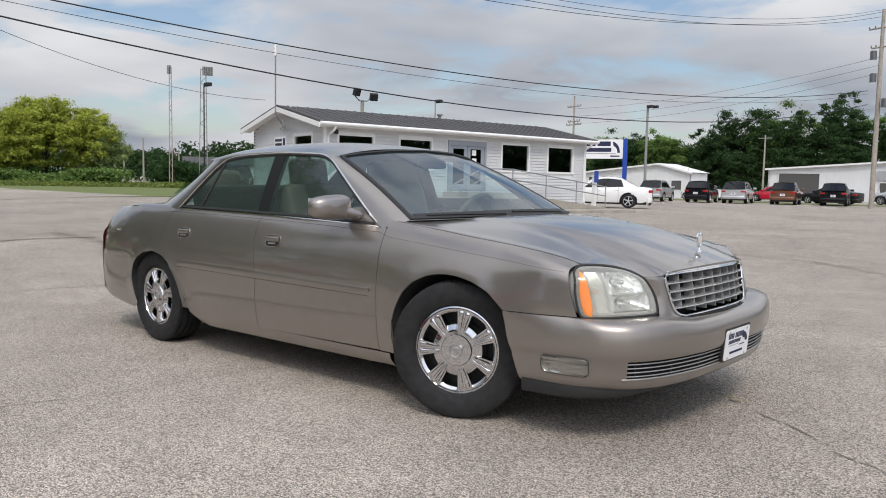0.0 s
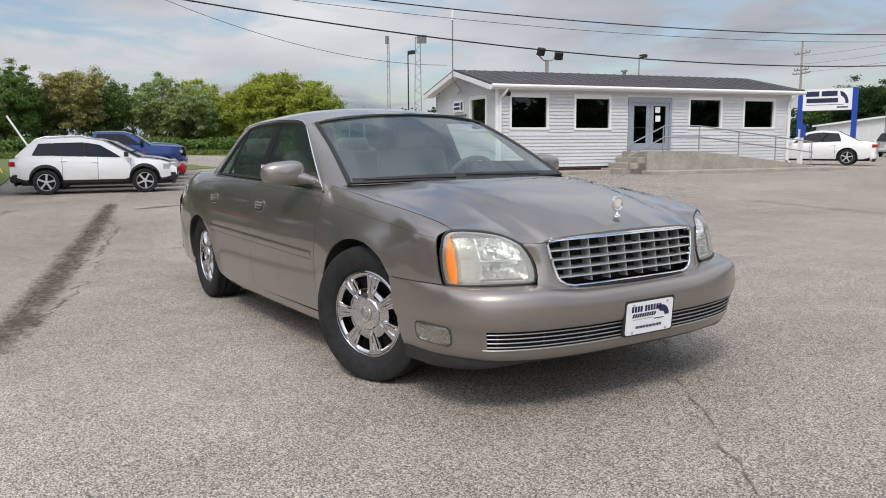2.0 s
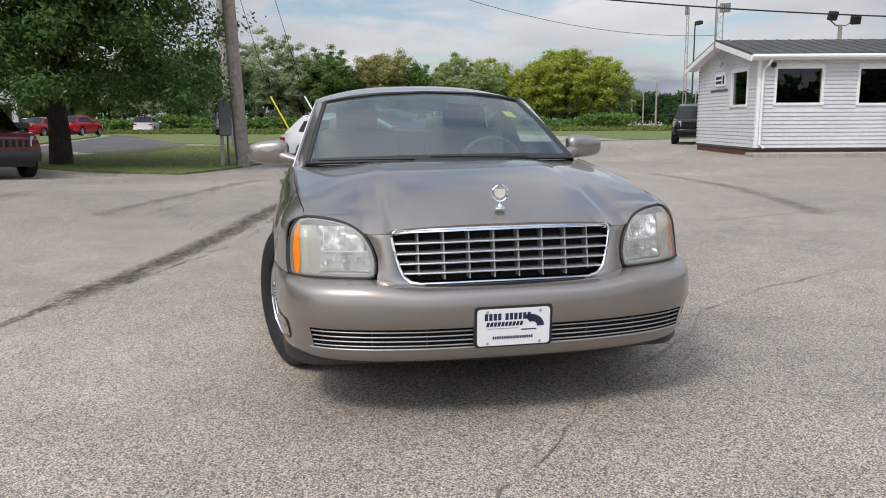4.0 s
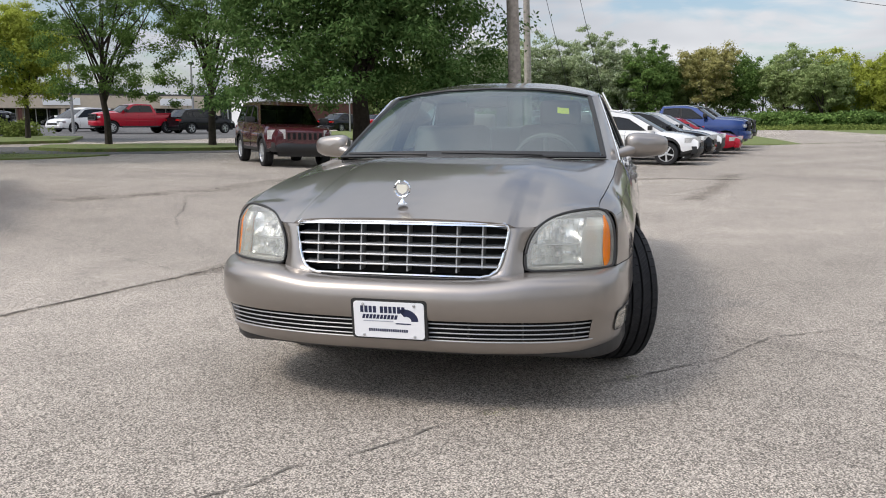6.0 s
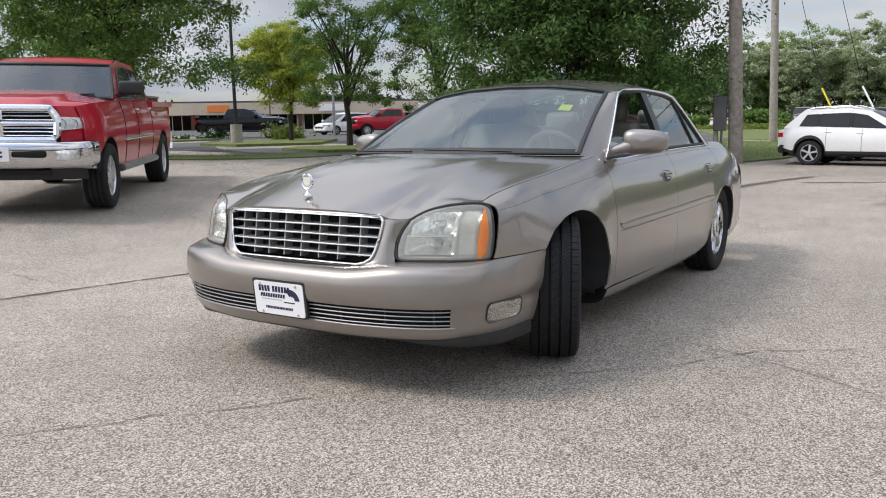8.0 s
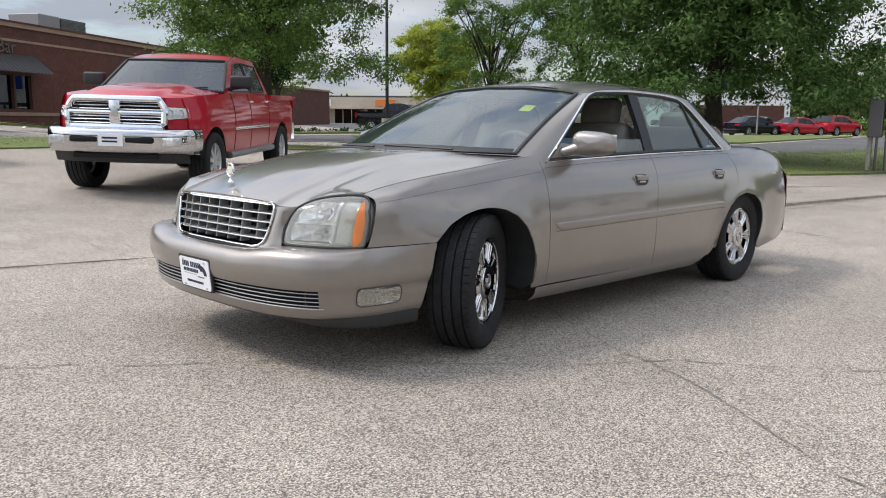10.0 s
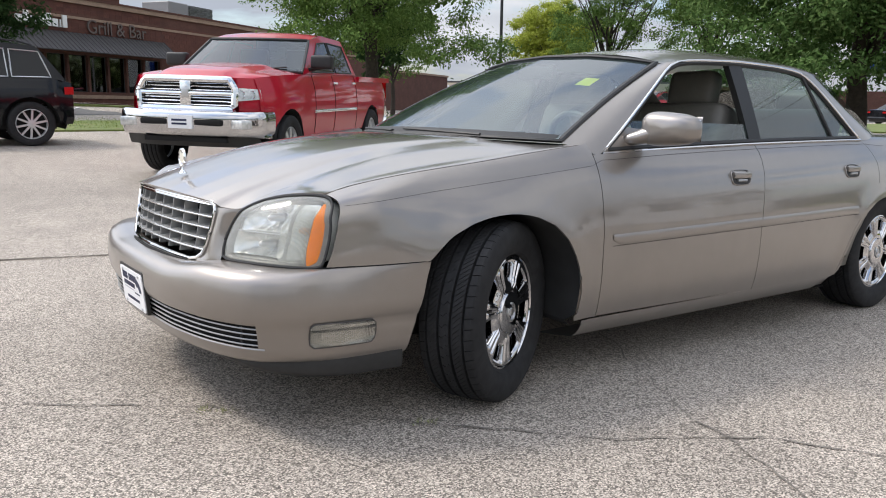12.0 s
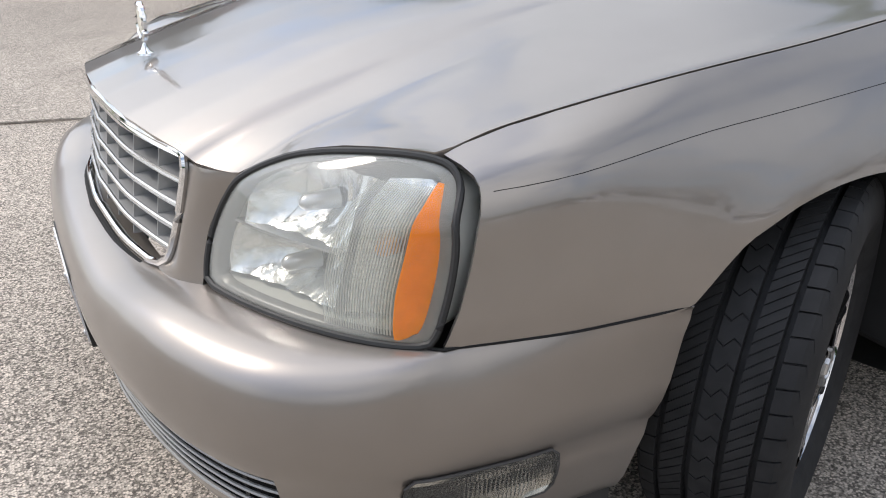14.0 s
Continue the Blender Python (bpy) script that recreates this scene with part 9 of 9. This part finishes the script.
for x, y, h, w, red in ((-103, 54.3, 17.1, 0.3, True), (-95, 55.0, 16.3, 0.75, False)):
    m = thing("radio_mast", "tall red and white lattice radio mast" if red else "tall grey lattice mast with antennas", "mast", m=Matrix.Translation((x, y, 0)))
    for k in range(3):
        a = 2.1 * k
        ob_of("mast_leg", *tube([(w * math.cos(a), w * math.sin(a), 0), (w * 0.6 * math.cos(a), w * 0.6 * math.sin(a), h)], 0.055, 5), MASTRED if red else GREYPOLE, m)
    for k in range(26):
        z, a, b = h * k / 26, 2.1 * (k % 3), 2.1 * ((k + 1) % 3)
        q = 1 - 0.4 * k / 26
        ob_of("mast_brace", *tube([(w * q * math.cos(a), w * q * math.sin(a), z), (w * q * math.cos(b), w * q * math.sin(b), z + h / 26)], 0.035, 4), MASTRED if red else GREYPOLE, m)
    for k in range(5 if not red else 2):
        part("antenna_panel", soft_box(w + 0.12 * k - 0.35, w + 0.12 * k, -0.55 + 0.25 * k, -0.37 + 0.25 * k, h - 1.0, h + 0.2, 0.02, 1), GREYPOLE, m)
for x, y, dx, dy, mat in ((-32.4, -1.3, 1.6, 1.3, GUYYELLOW), (-32.1, 0.3, 2.6, 0.6, TRIMWHITE)):
    g = thing("guy_wire", "guy wire with bright plastic guard", "guy wire", m=Matrix.Translation((x, y, 0)))
    ob_of("guard", *tube([(0, 0.25, 0.05), (-1.0, -1.0, 2.4)], 0.04, 6), mat, g)
    ob_of("wire", *tube([(-1.0, -1.0, 2.4), (-1.4, -2.8, 9.0)], 0.012, 4), WIRE, g)


def cable(a, b, sag, r, label):
    pts = []
    for k in range(25):
        t = k / 24
        p = Vector(a).lerp(Vector(b), t)
        p.z -= sag * 4 * t * (1 - t)
        pts.append(p)
    ob = ob_of("overhead_cable", *tube(pts, r, 5), WIRE, None)
    return tagged(ob, label, "cable", "overhead cables")


def strung(a, b, c, d, k, y0, y1, r, label):
    """A cable over the line x = a + b y, hanging in a shallow curve."""
    pts = [(a + b * y, y, c + d * (y - 25) + k * (y - 25) ** 2) for y in np.linspace(y0, y1, 41)]
    return tagged(ob_of("overhead_cable", *tube(pts, r, 5), WIRE, None), label, "cable", "overhead cables")


strung(-17.53, 0.146, 3.983, 0.020, 0.0030, -2.5, 51.6, 0.022, "thick black cable slung between the utility poles")
strung(-17.53, 0.146, 5.19, 0.0288, 0.0022, -2.5, 51.6, 0.019, "black cable slung between the utility poles")
strung(-17.53, 0.146, 4.90, 0.0294, 0.0023, -2.5, 51.6, 0.008, "thin wire slung between the utility poles")
strung(-18.3, -0.15, 7.06, 0.455, 0.0168, -2.4, 13.2, 0.008, "thin service wire running to the office roof")
strung(-17.53, 0.155, 8.18, 0.0768, 0.0030, -2.5, 51.6, 0.012, "thin power line high above the lot")
strung(-17.53, 0.155, 8.34, 0.0600, 0.0030, -2.5, 51.6, 0.012, "thin power line high above the lot")
strung(-17.23, 0.155, 8.50, 0.0680, 0.0031, -2.5, 51.6, 0.010, "thin power line high above the lot")
for k in range(3):
    cable((-9.4, 51.7, 8.6 + 0.5 * k), (-37.4, 60.0, 7.0 + 0.7 * k), 0.6, 0.010, "thin wire between far poles")
# ---- trees ----
def leaf_material(name, colour, warm):
    m = bpy.data.materials.new(name)
    m.use_nodes = True
    n, l = m.node_tree.nodes, m.node_tree.links
    n.remove(n["Principled BSDF"])
    out = n["Material Output"]
    dif, tra, mixer = n.new("ShaderNodeBsdfDiffuse"), n.new("ShaderNodeBsdfTranslucent"), n.new("ShaderNodeMixShader")
    geo = n.new("ShaderNodeNewGeometry")
    ramp = n.new("ShaderNodeValToRGB")
    e = ramp.color_ramp.elements
    e[0].color = (*[c * 0.5 for c in colour], 1)
    e[1].color = (*warm, 1)
    mid = e.new(0.55)
    mid.color = (*colour, 1)
    co, patchy, share = n.new("ShaderNodeTexCoord"), n.new("ShaderNodeTexNoise"), n.new("ShaderNodeMixRGB")
    patchy.inputs["Scale"].default_value, patchy.inputs["Detail"].default_value = 0.8, 3
    l.new(co.outputs["Object"], patchy.inputs["Vector"])
    share.inputs[0].default_value = 0.55
    l.new(patchy.outputs["Fac"], share.inputs[1])
    l.new(geo.outputs["Random Per Island"], share.inputs[2])
    l.new(share.outputs[0], ramp.inputs[0])
    for s in (dif, tra):
        l.new(ramp.outputs[0], s.inputs[0])
    mixer.inputs[0].default_value = 0.38
    l.new(dif.outputs[0], mixer.inputs[1])
    l.new(tra.outputs[0], mixer.inputs[2])
    l.new(mixer.outputs[0], out.inputs[0])
    return m


LEAF = leaf_material("green_leaves", (0.13, 0.215, 0.06), (0.33, 0.44, 0.14))
LEAFDARK = leaf_material("dark_leaves", (0.040, 0.078, 0.030), (0.095, 0.15, 0.056))
LEAFMID = leaf_material("deep_green_leaves", (0.10, 0.18, 0.055), (0.28, 0.38, 0.15))
LEAFYELLOW = leaf_material("yellow_green_leaves", (0.37, 0.42, 0.072), (0.56, 0.60, 0.16))
LEAFPALE = leaf_material("pale_silver_leaves", (0.34, 0.41, 0.22), (0.78, 0.80, 0.66))
LEAFFAR = leaf_material("sunlit_wood_leaves", (0.28, 0.36, 0.14), (0.54, 0.58, 0.30))
LEAFBROWN = leaf_material("brownish_leaves", (0.36, 0.34, 0.13), (0.60, 0.54, 0.28))
LEAFBUSH = leaf_material("bush_leaves", (0.17, 0.22, 0.06), (0.34, 0.37, 0.12))
BARK = material("dark_bark", (0.045, 0.035, 0.028), rough=0.95, vary=0.2, grain=0.3, scale=14, bump=0.4)
BARKPALE = material("pale_bark", (0.25, 0.21, 0.17), rough=0.95, vary=0.2, grain=0.3, scale=14, bump=0.3)


def leaf_mesh(name, centres, sizes, rng, mat, spread, per, droop=0.0, narrow=0.5):
    """Small leaf blades scattered in clumps, each blade a slim kite."""
    n = len(centres) * per
    c = np.repeat(centres, per, axis=0) + rng.normal(0, 1, (n, 3)) * np.repeat(spread, per, axis=0)[:, None] * np.array((1, 1, 0.55))
    away = c - np.repeat(centres, per, axis=0)
    away /= np.linalg.norm(away, axis=1)[:, None] + 1e-9
    face = away * 0.75 + rng.normal(0, 0.42, (n, 3)) + np.array((0, 0, 0.55))
    face /= np.linalg.norm(face, axis=1)[:, None] + 1e-9
    a = rng.normal(0, 1, (n, 3)) + away * 0.5
    a[:, 2] -= droop
    a -= face * np.sum(a * face, axis=1)[:, None]
    a /= np.linalg.norm(a, axis=1)[:, None] + 1e-9
    b = np.cross(face, a)
    s = rng.uniform(0.6, 1.3, n)[:, None] * sizes
    v = np.stack([c - a * s, c + b * s * narrow, c + a * s, c - b * s * narrow], axis=1).reshape(-1, 3)
    me = bpy.data.meshes.new(name)
    me.vertices.add(len(v))
    me.vertices.foreach_set("co", v.ravel())
    me.loops.add(n * 4)
    me.loops.foreach_set("vertex_index", np.arange(n * 4))
    me.polygons.add(n)
    me.polygons.foreach_set("loop_start", np.arange(n) * 4)
    me.polygons.foreach_set("loop_total", np.full(n, 4))
    me.materials.append(mat)
    me.update()
    me.validate()
    return me


def tree(x, y, h, radius, low, trunk_r, mat, label, seed, leaf=0.10, clumps=120, per=110, bark=BARK, flat=1.0, kind_name="tree", z=None, limbs=9, airy=0.0, group="trees", skirt=0, core=0):
    """A tapered trunk with limbs and twigs that carry clumps of small leaves."""
    rng = np.random.default_rng(seed)
    rnd = random.Random(seed)
    z0 = ground_z(x, y) if z is None else z
    t = thing(kind_name, label, "tree", group, Matrix.Translation((x, y, z0)))
    pieces = [tube([(0, 0, -0.2), (rnd.uniform(-0.05, 0.05), rnd.uniform(-0.05, 0.05), low * 0.55), (rnd.uniform(-0.15, 0.15), rnd.uniform(-0.15, 0.15), low * 1.05), (rnd.uniform(-0.3, 0.3), rnd.uniform(-0.3, 0.3), low + (h - low) * 0.55)], [trunk_r * 1.25, trunk_r, trunk_r * 0.85, trunk_r * 0.3], 9)]
    centres, spreads = [], []
    mid, half = low + (h - low) * 0.52, (h - low) * 0.5
    tips = []
    for k in range(limbs):
        a = 2 * math.pi * k / limbs + rnd.uniform(-0.3, 0.3)
        z1 = low * 0.85 + (h - low) * rnd.uniform(0.0, 0.35)
        el = rnd.uniform(0.15, 0.95)
        reach = radius * rnd.uniform(0.62, 0.98)
        end = Vector((math.cos(a) * reach * math.cos(el * 0.6), math.sin(a) * reach * math.cos(el * 0.6), mid + half * math.sin(el * 1.4) * rnd.uniform(0.1, 0.85)))
        p0 = Vector((0, 0, z1))
        m1 = p0.lerp(end, 0.45) + Vector((rnd.uniform(-0.2, 0.2), rnd.uniform(-0.2, 0.2), radius * 0.10))
        pieces.append(tube([p0, m1, end], [trunk_r * 0.42, trunk_r * 0.24, trunk_r * 0.06], 6))
        for q in range(4):
            u = rnd.uniform(0.35, 0.95)
            b0 = p0.lerp(m1, u / 0.45) if u < 0.45 else m1.lerp(end, (u - 0.45) / 0.55)
            b1 = b0 + Vector((rnd.uniform(-1, 1), rnd.uniform(-1, 1), rnd.uniform(-0.1, 0.9))) * radius * 0.30
            pieces.append(tube([b0, b0.lerp(b1, 0.5) + Vector((0, 0, 0.05)), b1], [trunk_r * 0.16, trunk_r * 0.1, trunk_r * 0.03], 4))
            tips.append(b1)
        tips.append(end)
    v, f = join(*pieces)
    ob_of("trunk", v, f, bark, t, "branching trunk")
    lumps = [(rnd.uniform(0, 6.28), rnd.uniform(-0.3, 1.0), rnd.uniform(0.75, 1.12)) for _ in range(7)]
    while len(centres) < clumps:
        if tips and rnd.random() < 0.35:
            tp = rnd.choice(tips)
            c = np.array(tp) + rng.normal(0, 1, 3) * radius * 0.13
        else:
            d = rng.normal(0, 1, 3)
            d /= np.linalg.norm(d)
            r = rnd.random() ** (0.45 - 0.1 * airy)
            az, el = math.atan2(d[1], d[0]), d[2]
            bump_ = 1.0
            for la, le, ls in lumps:
                bump_ *= 1 + (ls - 0.95) * math.exp(-((math.sin((az - la) / 2)) ** 2) * 5 - (el - le) ** 2 * 2.5)
            c = np.array((d[0] * radius * r * bump_, d[1] * radius * r * bump_, mid + d[2] * half * r * bump_ * flat))
        if c[2] < low * 0.82 or c[2] > h * 1.06:
            continue
        centres.append(c)
        spreads.append(radius * rnd.uniform(0.05, 0.12))
    for _ in range(skirt):  # boughs that hang low round the rim
        a, q = rnd.uniform(0, 6.283), rnd.uniform(0.35, 0.98)
        centres.append(np.array((math.cos(a) * radius * q, math.sin(a) * radius * q, low * rnd.uniform(0.80, 1.0) + rnd.random() ** 2 * 2.4 + (1 - q) * 0.9)))
        spreads.append(radius * rnd.uniform(0.045, 0.09))
    if core:
        # broad shaded leaves deep inside close the crown
        inner = []
        while len(inner) < core:
            d = rng.normal(0, 1, 3)
            d /= np.linalg.norm(d)
            q = rnd.random() ** 0.5 * 0.80
            c = np.array((d[0] * radius * q, d[1] * radius * q, mid + d[2] * half * q * flat))
            if c[2] > low * 1.05:
                inner.append(c)
        ci = new("inner_crown", leaf_mesh("inner_crown", np.array(inner), leaf * 2.6, rng, mat, np.full(core, radius * 0.10), 22, droop=0.35, narrow=0.5))
        ci.parent = t
        tagged(ci, "shaded leaves inside the crown")
    me = leaf_mesh("crown", np.array(centres), leaf, rng, mat, np.array(spreads), per, droop=0.35, narrow=0.42)
    cr = new("crown", me)
    cr.parent = t
    tagged(cr, "leafy crown with gaps")
    return t


tree(-18.1, -7.45, 11.5, 4.9, 1.9, 0.27, LEAFMID, "large dark green tree over the verge", 11, leaf=0.075, clumps=640, per=260, limbs=15, skirt=110, core=420)
tree(-20.8, -18.6, 7.8, 2.6, 1.9, 0.12, LEAF, "young airy green tree on a kerbed island", 12, leaf=0.055, clumps=105, per=230, limbs=14, airy=1, skirt=30)
tree(-21.8, -14.8, 7.6, 2.6, 2.0, 0.13, LEAF, "young green tree on a kerbed island", 13, leaf=0.055, clumps=105, per=230, limbs=14, airy=1, skirt=30)
tree(-26.4, -27.2, 6.4, 2.3, 1.6, 0.11, LEAFYELLOW, "yellow-green young tree on an island", 14, leaf=0.065, clumps=240, per=260, limbs=10, core=60)
tree(-10.2, -19.0, 9.6, 4.3, 2.5, 0.22, LEAF, "spreading green locust tree by the road", 15, leaf=0.06, clumps=400, per=270, limbs=15, airy=1, skirt=60, core=110)
tree(-27, -44, 8.5, 3.6, 2.2, 0.16, LEAF, "green tree near the restaurant", 18, leaf=0.12, clumps=140, per=80)
tree(0.05, -25.7, 6.4, 2.1, 1.2, 0.14, LEAFDARK, "dense dark tree near the restaurant entrance", 19, leaf=0.09, clumps=150, per=110)
tree(-15.5, -27.5, 6.0, 1.8, 2.0, 0.13, LEAFDARK, "green tree by the restaurant wing", 20, leaf=0.1, clumps=110, per=80, airy=1)
# the wood across the field: crowns at the places and heights of its skyline
WOOD = [(-92, -34, 10.5, 0), (-91, -27, 9.0, 0), (-90, -21, 9.4, 3), (-88, -17.4, 10.2, 3), (-91, -14, 10.6, 0), (-88, -10.6, 11.2, 3), (-90, -7.2, 10.8, 3), (-88, -4.2, 11.4, 3), (-89, -0.8, 10.2, 3), (-87, 2.2, 9.6, 1), (-91, 5.2, 8.2, 0), (-88, 8.4, 9.0, 4), (-90, 11.6, 8.6, 1), (-88, 16.9, 8.8, 0), (-89, 21.6, 8.6, 2), (-85, 19.8, 7.4, 0), (-86, 25.4, 7.0, 2), (-85, 30.0, 10.4, 2), (-82, 33.0, 8.6, 2), (-84, 27.4, 8.4, 2), (-83, 35.0, 6.4, 0)]
mats = [LEAFFAR, LEAF, LEAFYELLOW, LEAFPALE, LEAFBROWN]
labs = ["green tree at the wood's edge", "dark tree at the wood's edge", "yellowing tree at the wood's edge", "silvery leaved tree at the wood's edge", "thin browning tree with pale trunks"]
for i, (x, y, h, k) in enumerate(WOOD):
    tree(x, y, h, 3.3 if k != 2 else 3.5, 1.2 if k != 4 else 2.6, 0.16, mats[k], labs[k], 40 + i, leaf=0.14, clumps=200, per=120, bark=BARKPALE if k == 4 else BARK, limbs=7, group="wood across the field")
for i in range(26):
    a = i / 25
    tree(-96 - 5 * math.sin(i * 1.7), -40 + 70 * a, 7.4 + 1.4 * math.sin(i * 2.3), 3.6, 0.8, 0.15, LEAF if i % 3 else LEAFFAR, "tree deep in the wood", 80 + i, leaf=0.20, clumps=80, per=70, limbs=5, group="wood across the field")
# woods behind the service building
for i in range(30):
    x = -66 + 3.6 * i
    h = 9.2 + 4.0 * smooth01(-46, -43, x) + 0.9 * math.sin(i * 1.9) - 1.2 * smooth01(-30, -22, x)
    tree(x, 112 + 6 * math.sin(i * 2.7), h, 4.4 + 0.9 * math.sin(i), 1.0, 0.2, LEAFDARK if i % 4 else LEAF, "tall dark tree behind the service building", 120 + i, leaf=0.19, clumps=150, per=110, limbs=6, group="wood behind the workshop")
    if i % 2:
        tree(x + 1.5, 104, h * 0.55, 3.4, 0.4, 0.15, LEAFDARK, "undergrowth tree behind the service building", 160 + i, leaf=0.19, clumps=80, per=90, limbs=4, group="wood behind the workshop")
# low far woods on the horizon, and bushes
rng = np.random.default_rng(5)
def far_wood(name, pts, h, depth, mat, label, n, leaf):
    p = poly(pts)
    c = []
    for k in range(n):
        u = rng.random()
        q = p(u)
        top = h * (0.72 + 0.28 * math.sin(u * 37) * math.sin(u * 11 + 1))
        c.append((q[0] + rng.normal() * depth, q[1] + rng.normal() * depth, top * rng.random() ** 0.6))
    me = leaf_mesh(name, np.array(c), leaf, rng, mat, np.full(n, leaf * 1.6), 14, narrow=0.6)
    ob = new(name, me)
    return tagged(ob, label, "woods", kind="stuff")


far_wood("far_woods", [(-250, 60), (-230, 130), (-170, 220), (-90, 300)], 13, 8, LEAFDARK, "low dark woods on the horizon", 5200, 0.6)
far_wood("far_woods", [(-150, -110), (-120, -140), (-60, -170), (20, -160), (90, -120)], 8, 5, LEAFDARK, "dark woods beyond the shops", 5000, 0.6)
far_wood("far_woods", [(-130, -40), (-140, -70), (-150, -110)], 7, 5, LEAFDARK, "dark woods beyond the car park", 2400, 0.55)
# never in view: coarse woods added to close the skyline behind the camera
far_wood("far_woods", [(60, 120), (160, 60), (170, -40), (120, -110)], 12, 8, LEAFDARK, "unseen woods added behind the camera's side of the lot", 1200, 1.3)
far_wood("wood_undergrowth", [(-84, -36), (-82, -16), (-83, 4), (-82, 20), (-79, 33), (-77, 34)], 2.0, 1.0, LEAF, "bushes along the wood's edge", 5200, 0.16)
far_wood("rough_grass", [(-76, -34), (-75, -10), (-74, 16), (-72, 40)], 0.55, 2.0, LEAFBUSH, "tall rough grass before the wood", 6500, 0.11)
far_wood("hedge", [(-30, -36.0), (-10, -35.2), (6, -33.2)], 0.9, 0.25, LEAFDARK, "low clipped hedge under the windows", 420, 0.09)
far_wood("hedge", [(-27.5, -29.5), (-30, -30.2)], 1.3, 0.4, LEAFBUSH, "rounded shrubs on the island", 160, 0.09)
far_wood("roadside_bushes", [(-120, 64), (-135, 75), (-150, 86)], 4.0, 2.0, LEAFDARK, "bushes round the far poles", 2600, 0.24)


# grass blades on the nearer verges
def blades(name, outline, n, h, label, seed):
    rng2 = np.random.default_rng(seed)
    xs, ys = [p[0] for p in outline], [p[1] for p in outline]
    c = []
    while len(c) < n:
        x, y = rng2.uniform(min(xs), max(xs)), rng2.uniform(min(ys), max(ys))
        if inside(outline, x, y):
            c.append((x, y, ground_z(x, y) + 0.05 + h * 0.3))
    me = leaf_mesh(name, np.array(c), h, rng2, LEAFBUSH, np.full(n, 0.12), 3, droop=-1.6, narrow=0.16)
    return tagged(new(name, me), label, "grass", kind="stuff")


blades("verge_grass", [(-14.5, -3.8), (-20.5, -1.8), (-33, -0.8), (-33.5, -6.3), (-21, -9.2), (-15.7, -6.4)], 9000, 0.035, "short green grass of the verge", 3)
blades("strip_grass", [(-15, -14.5), (-4, -16.5), (10, -16), (10, -19.8), (-4, -20.4), (-14.4, -17)], 7000, 0.03, "thin dry grass of the strip", 4)
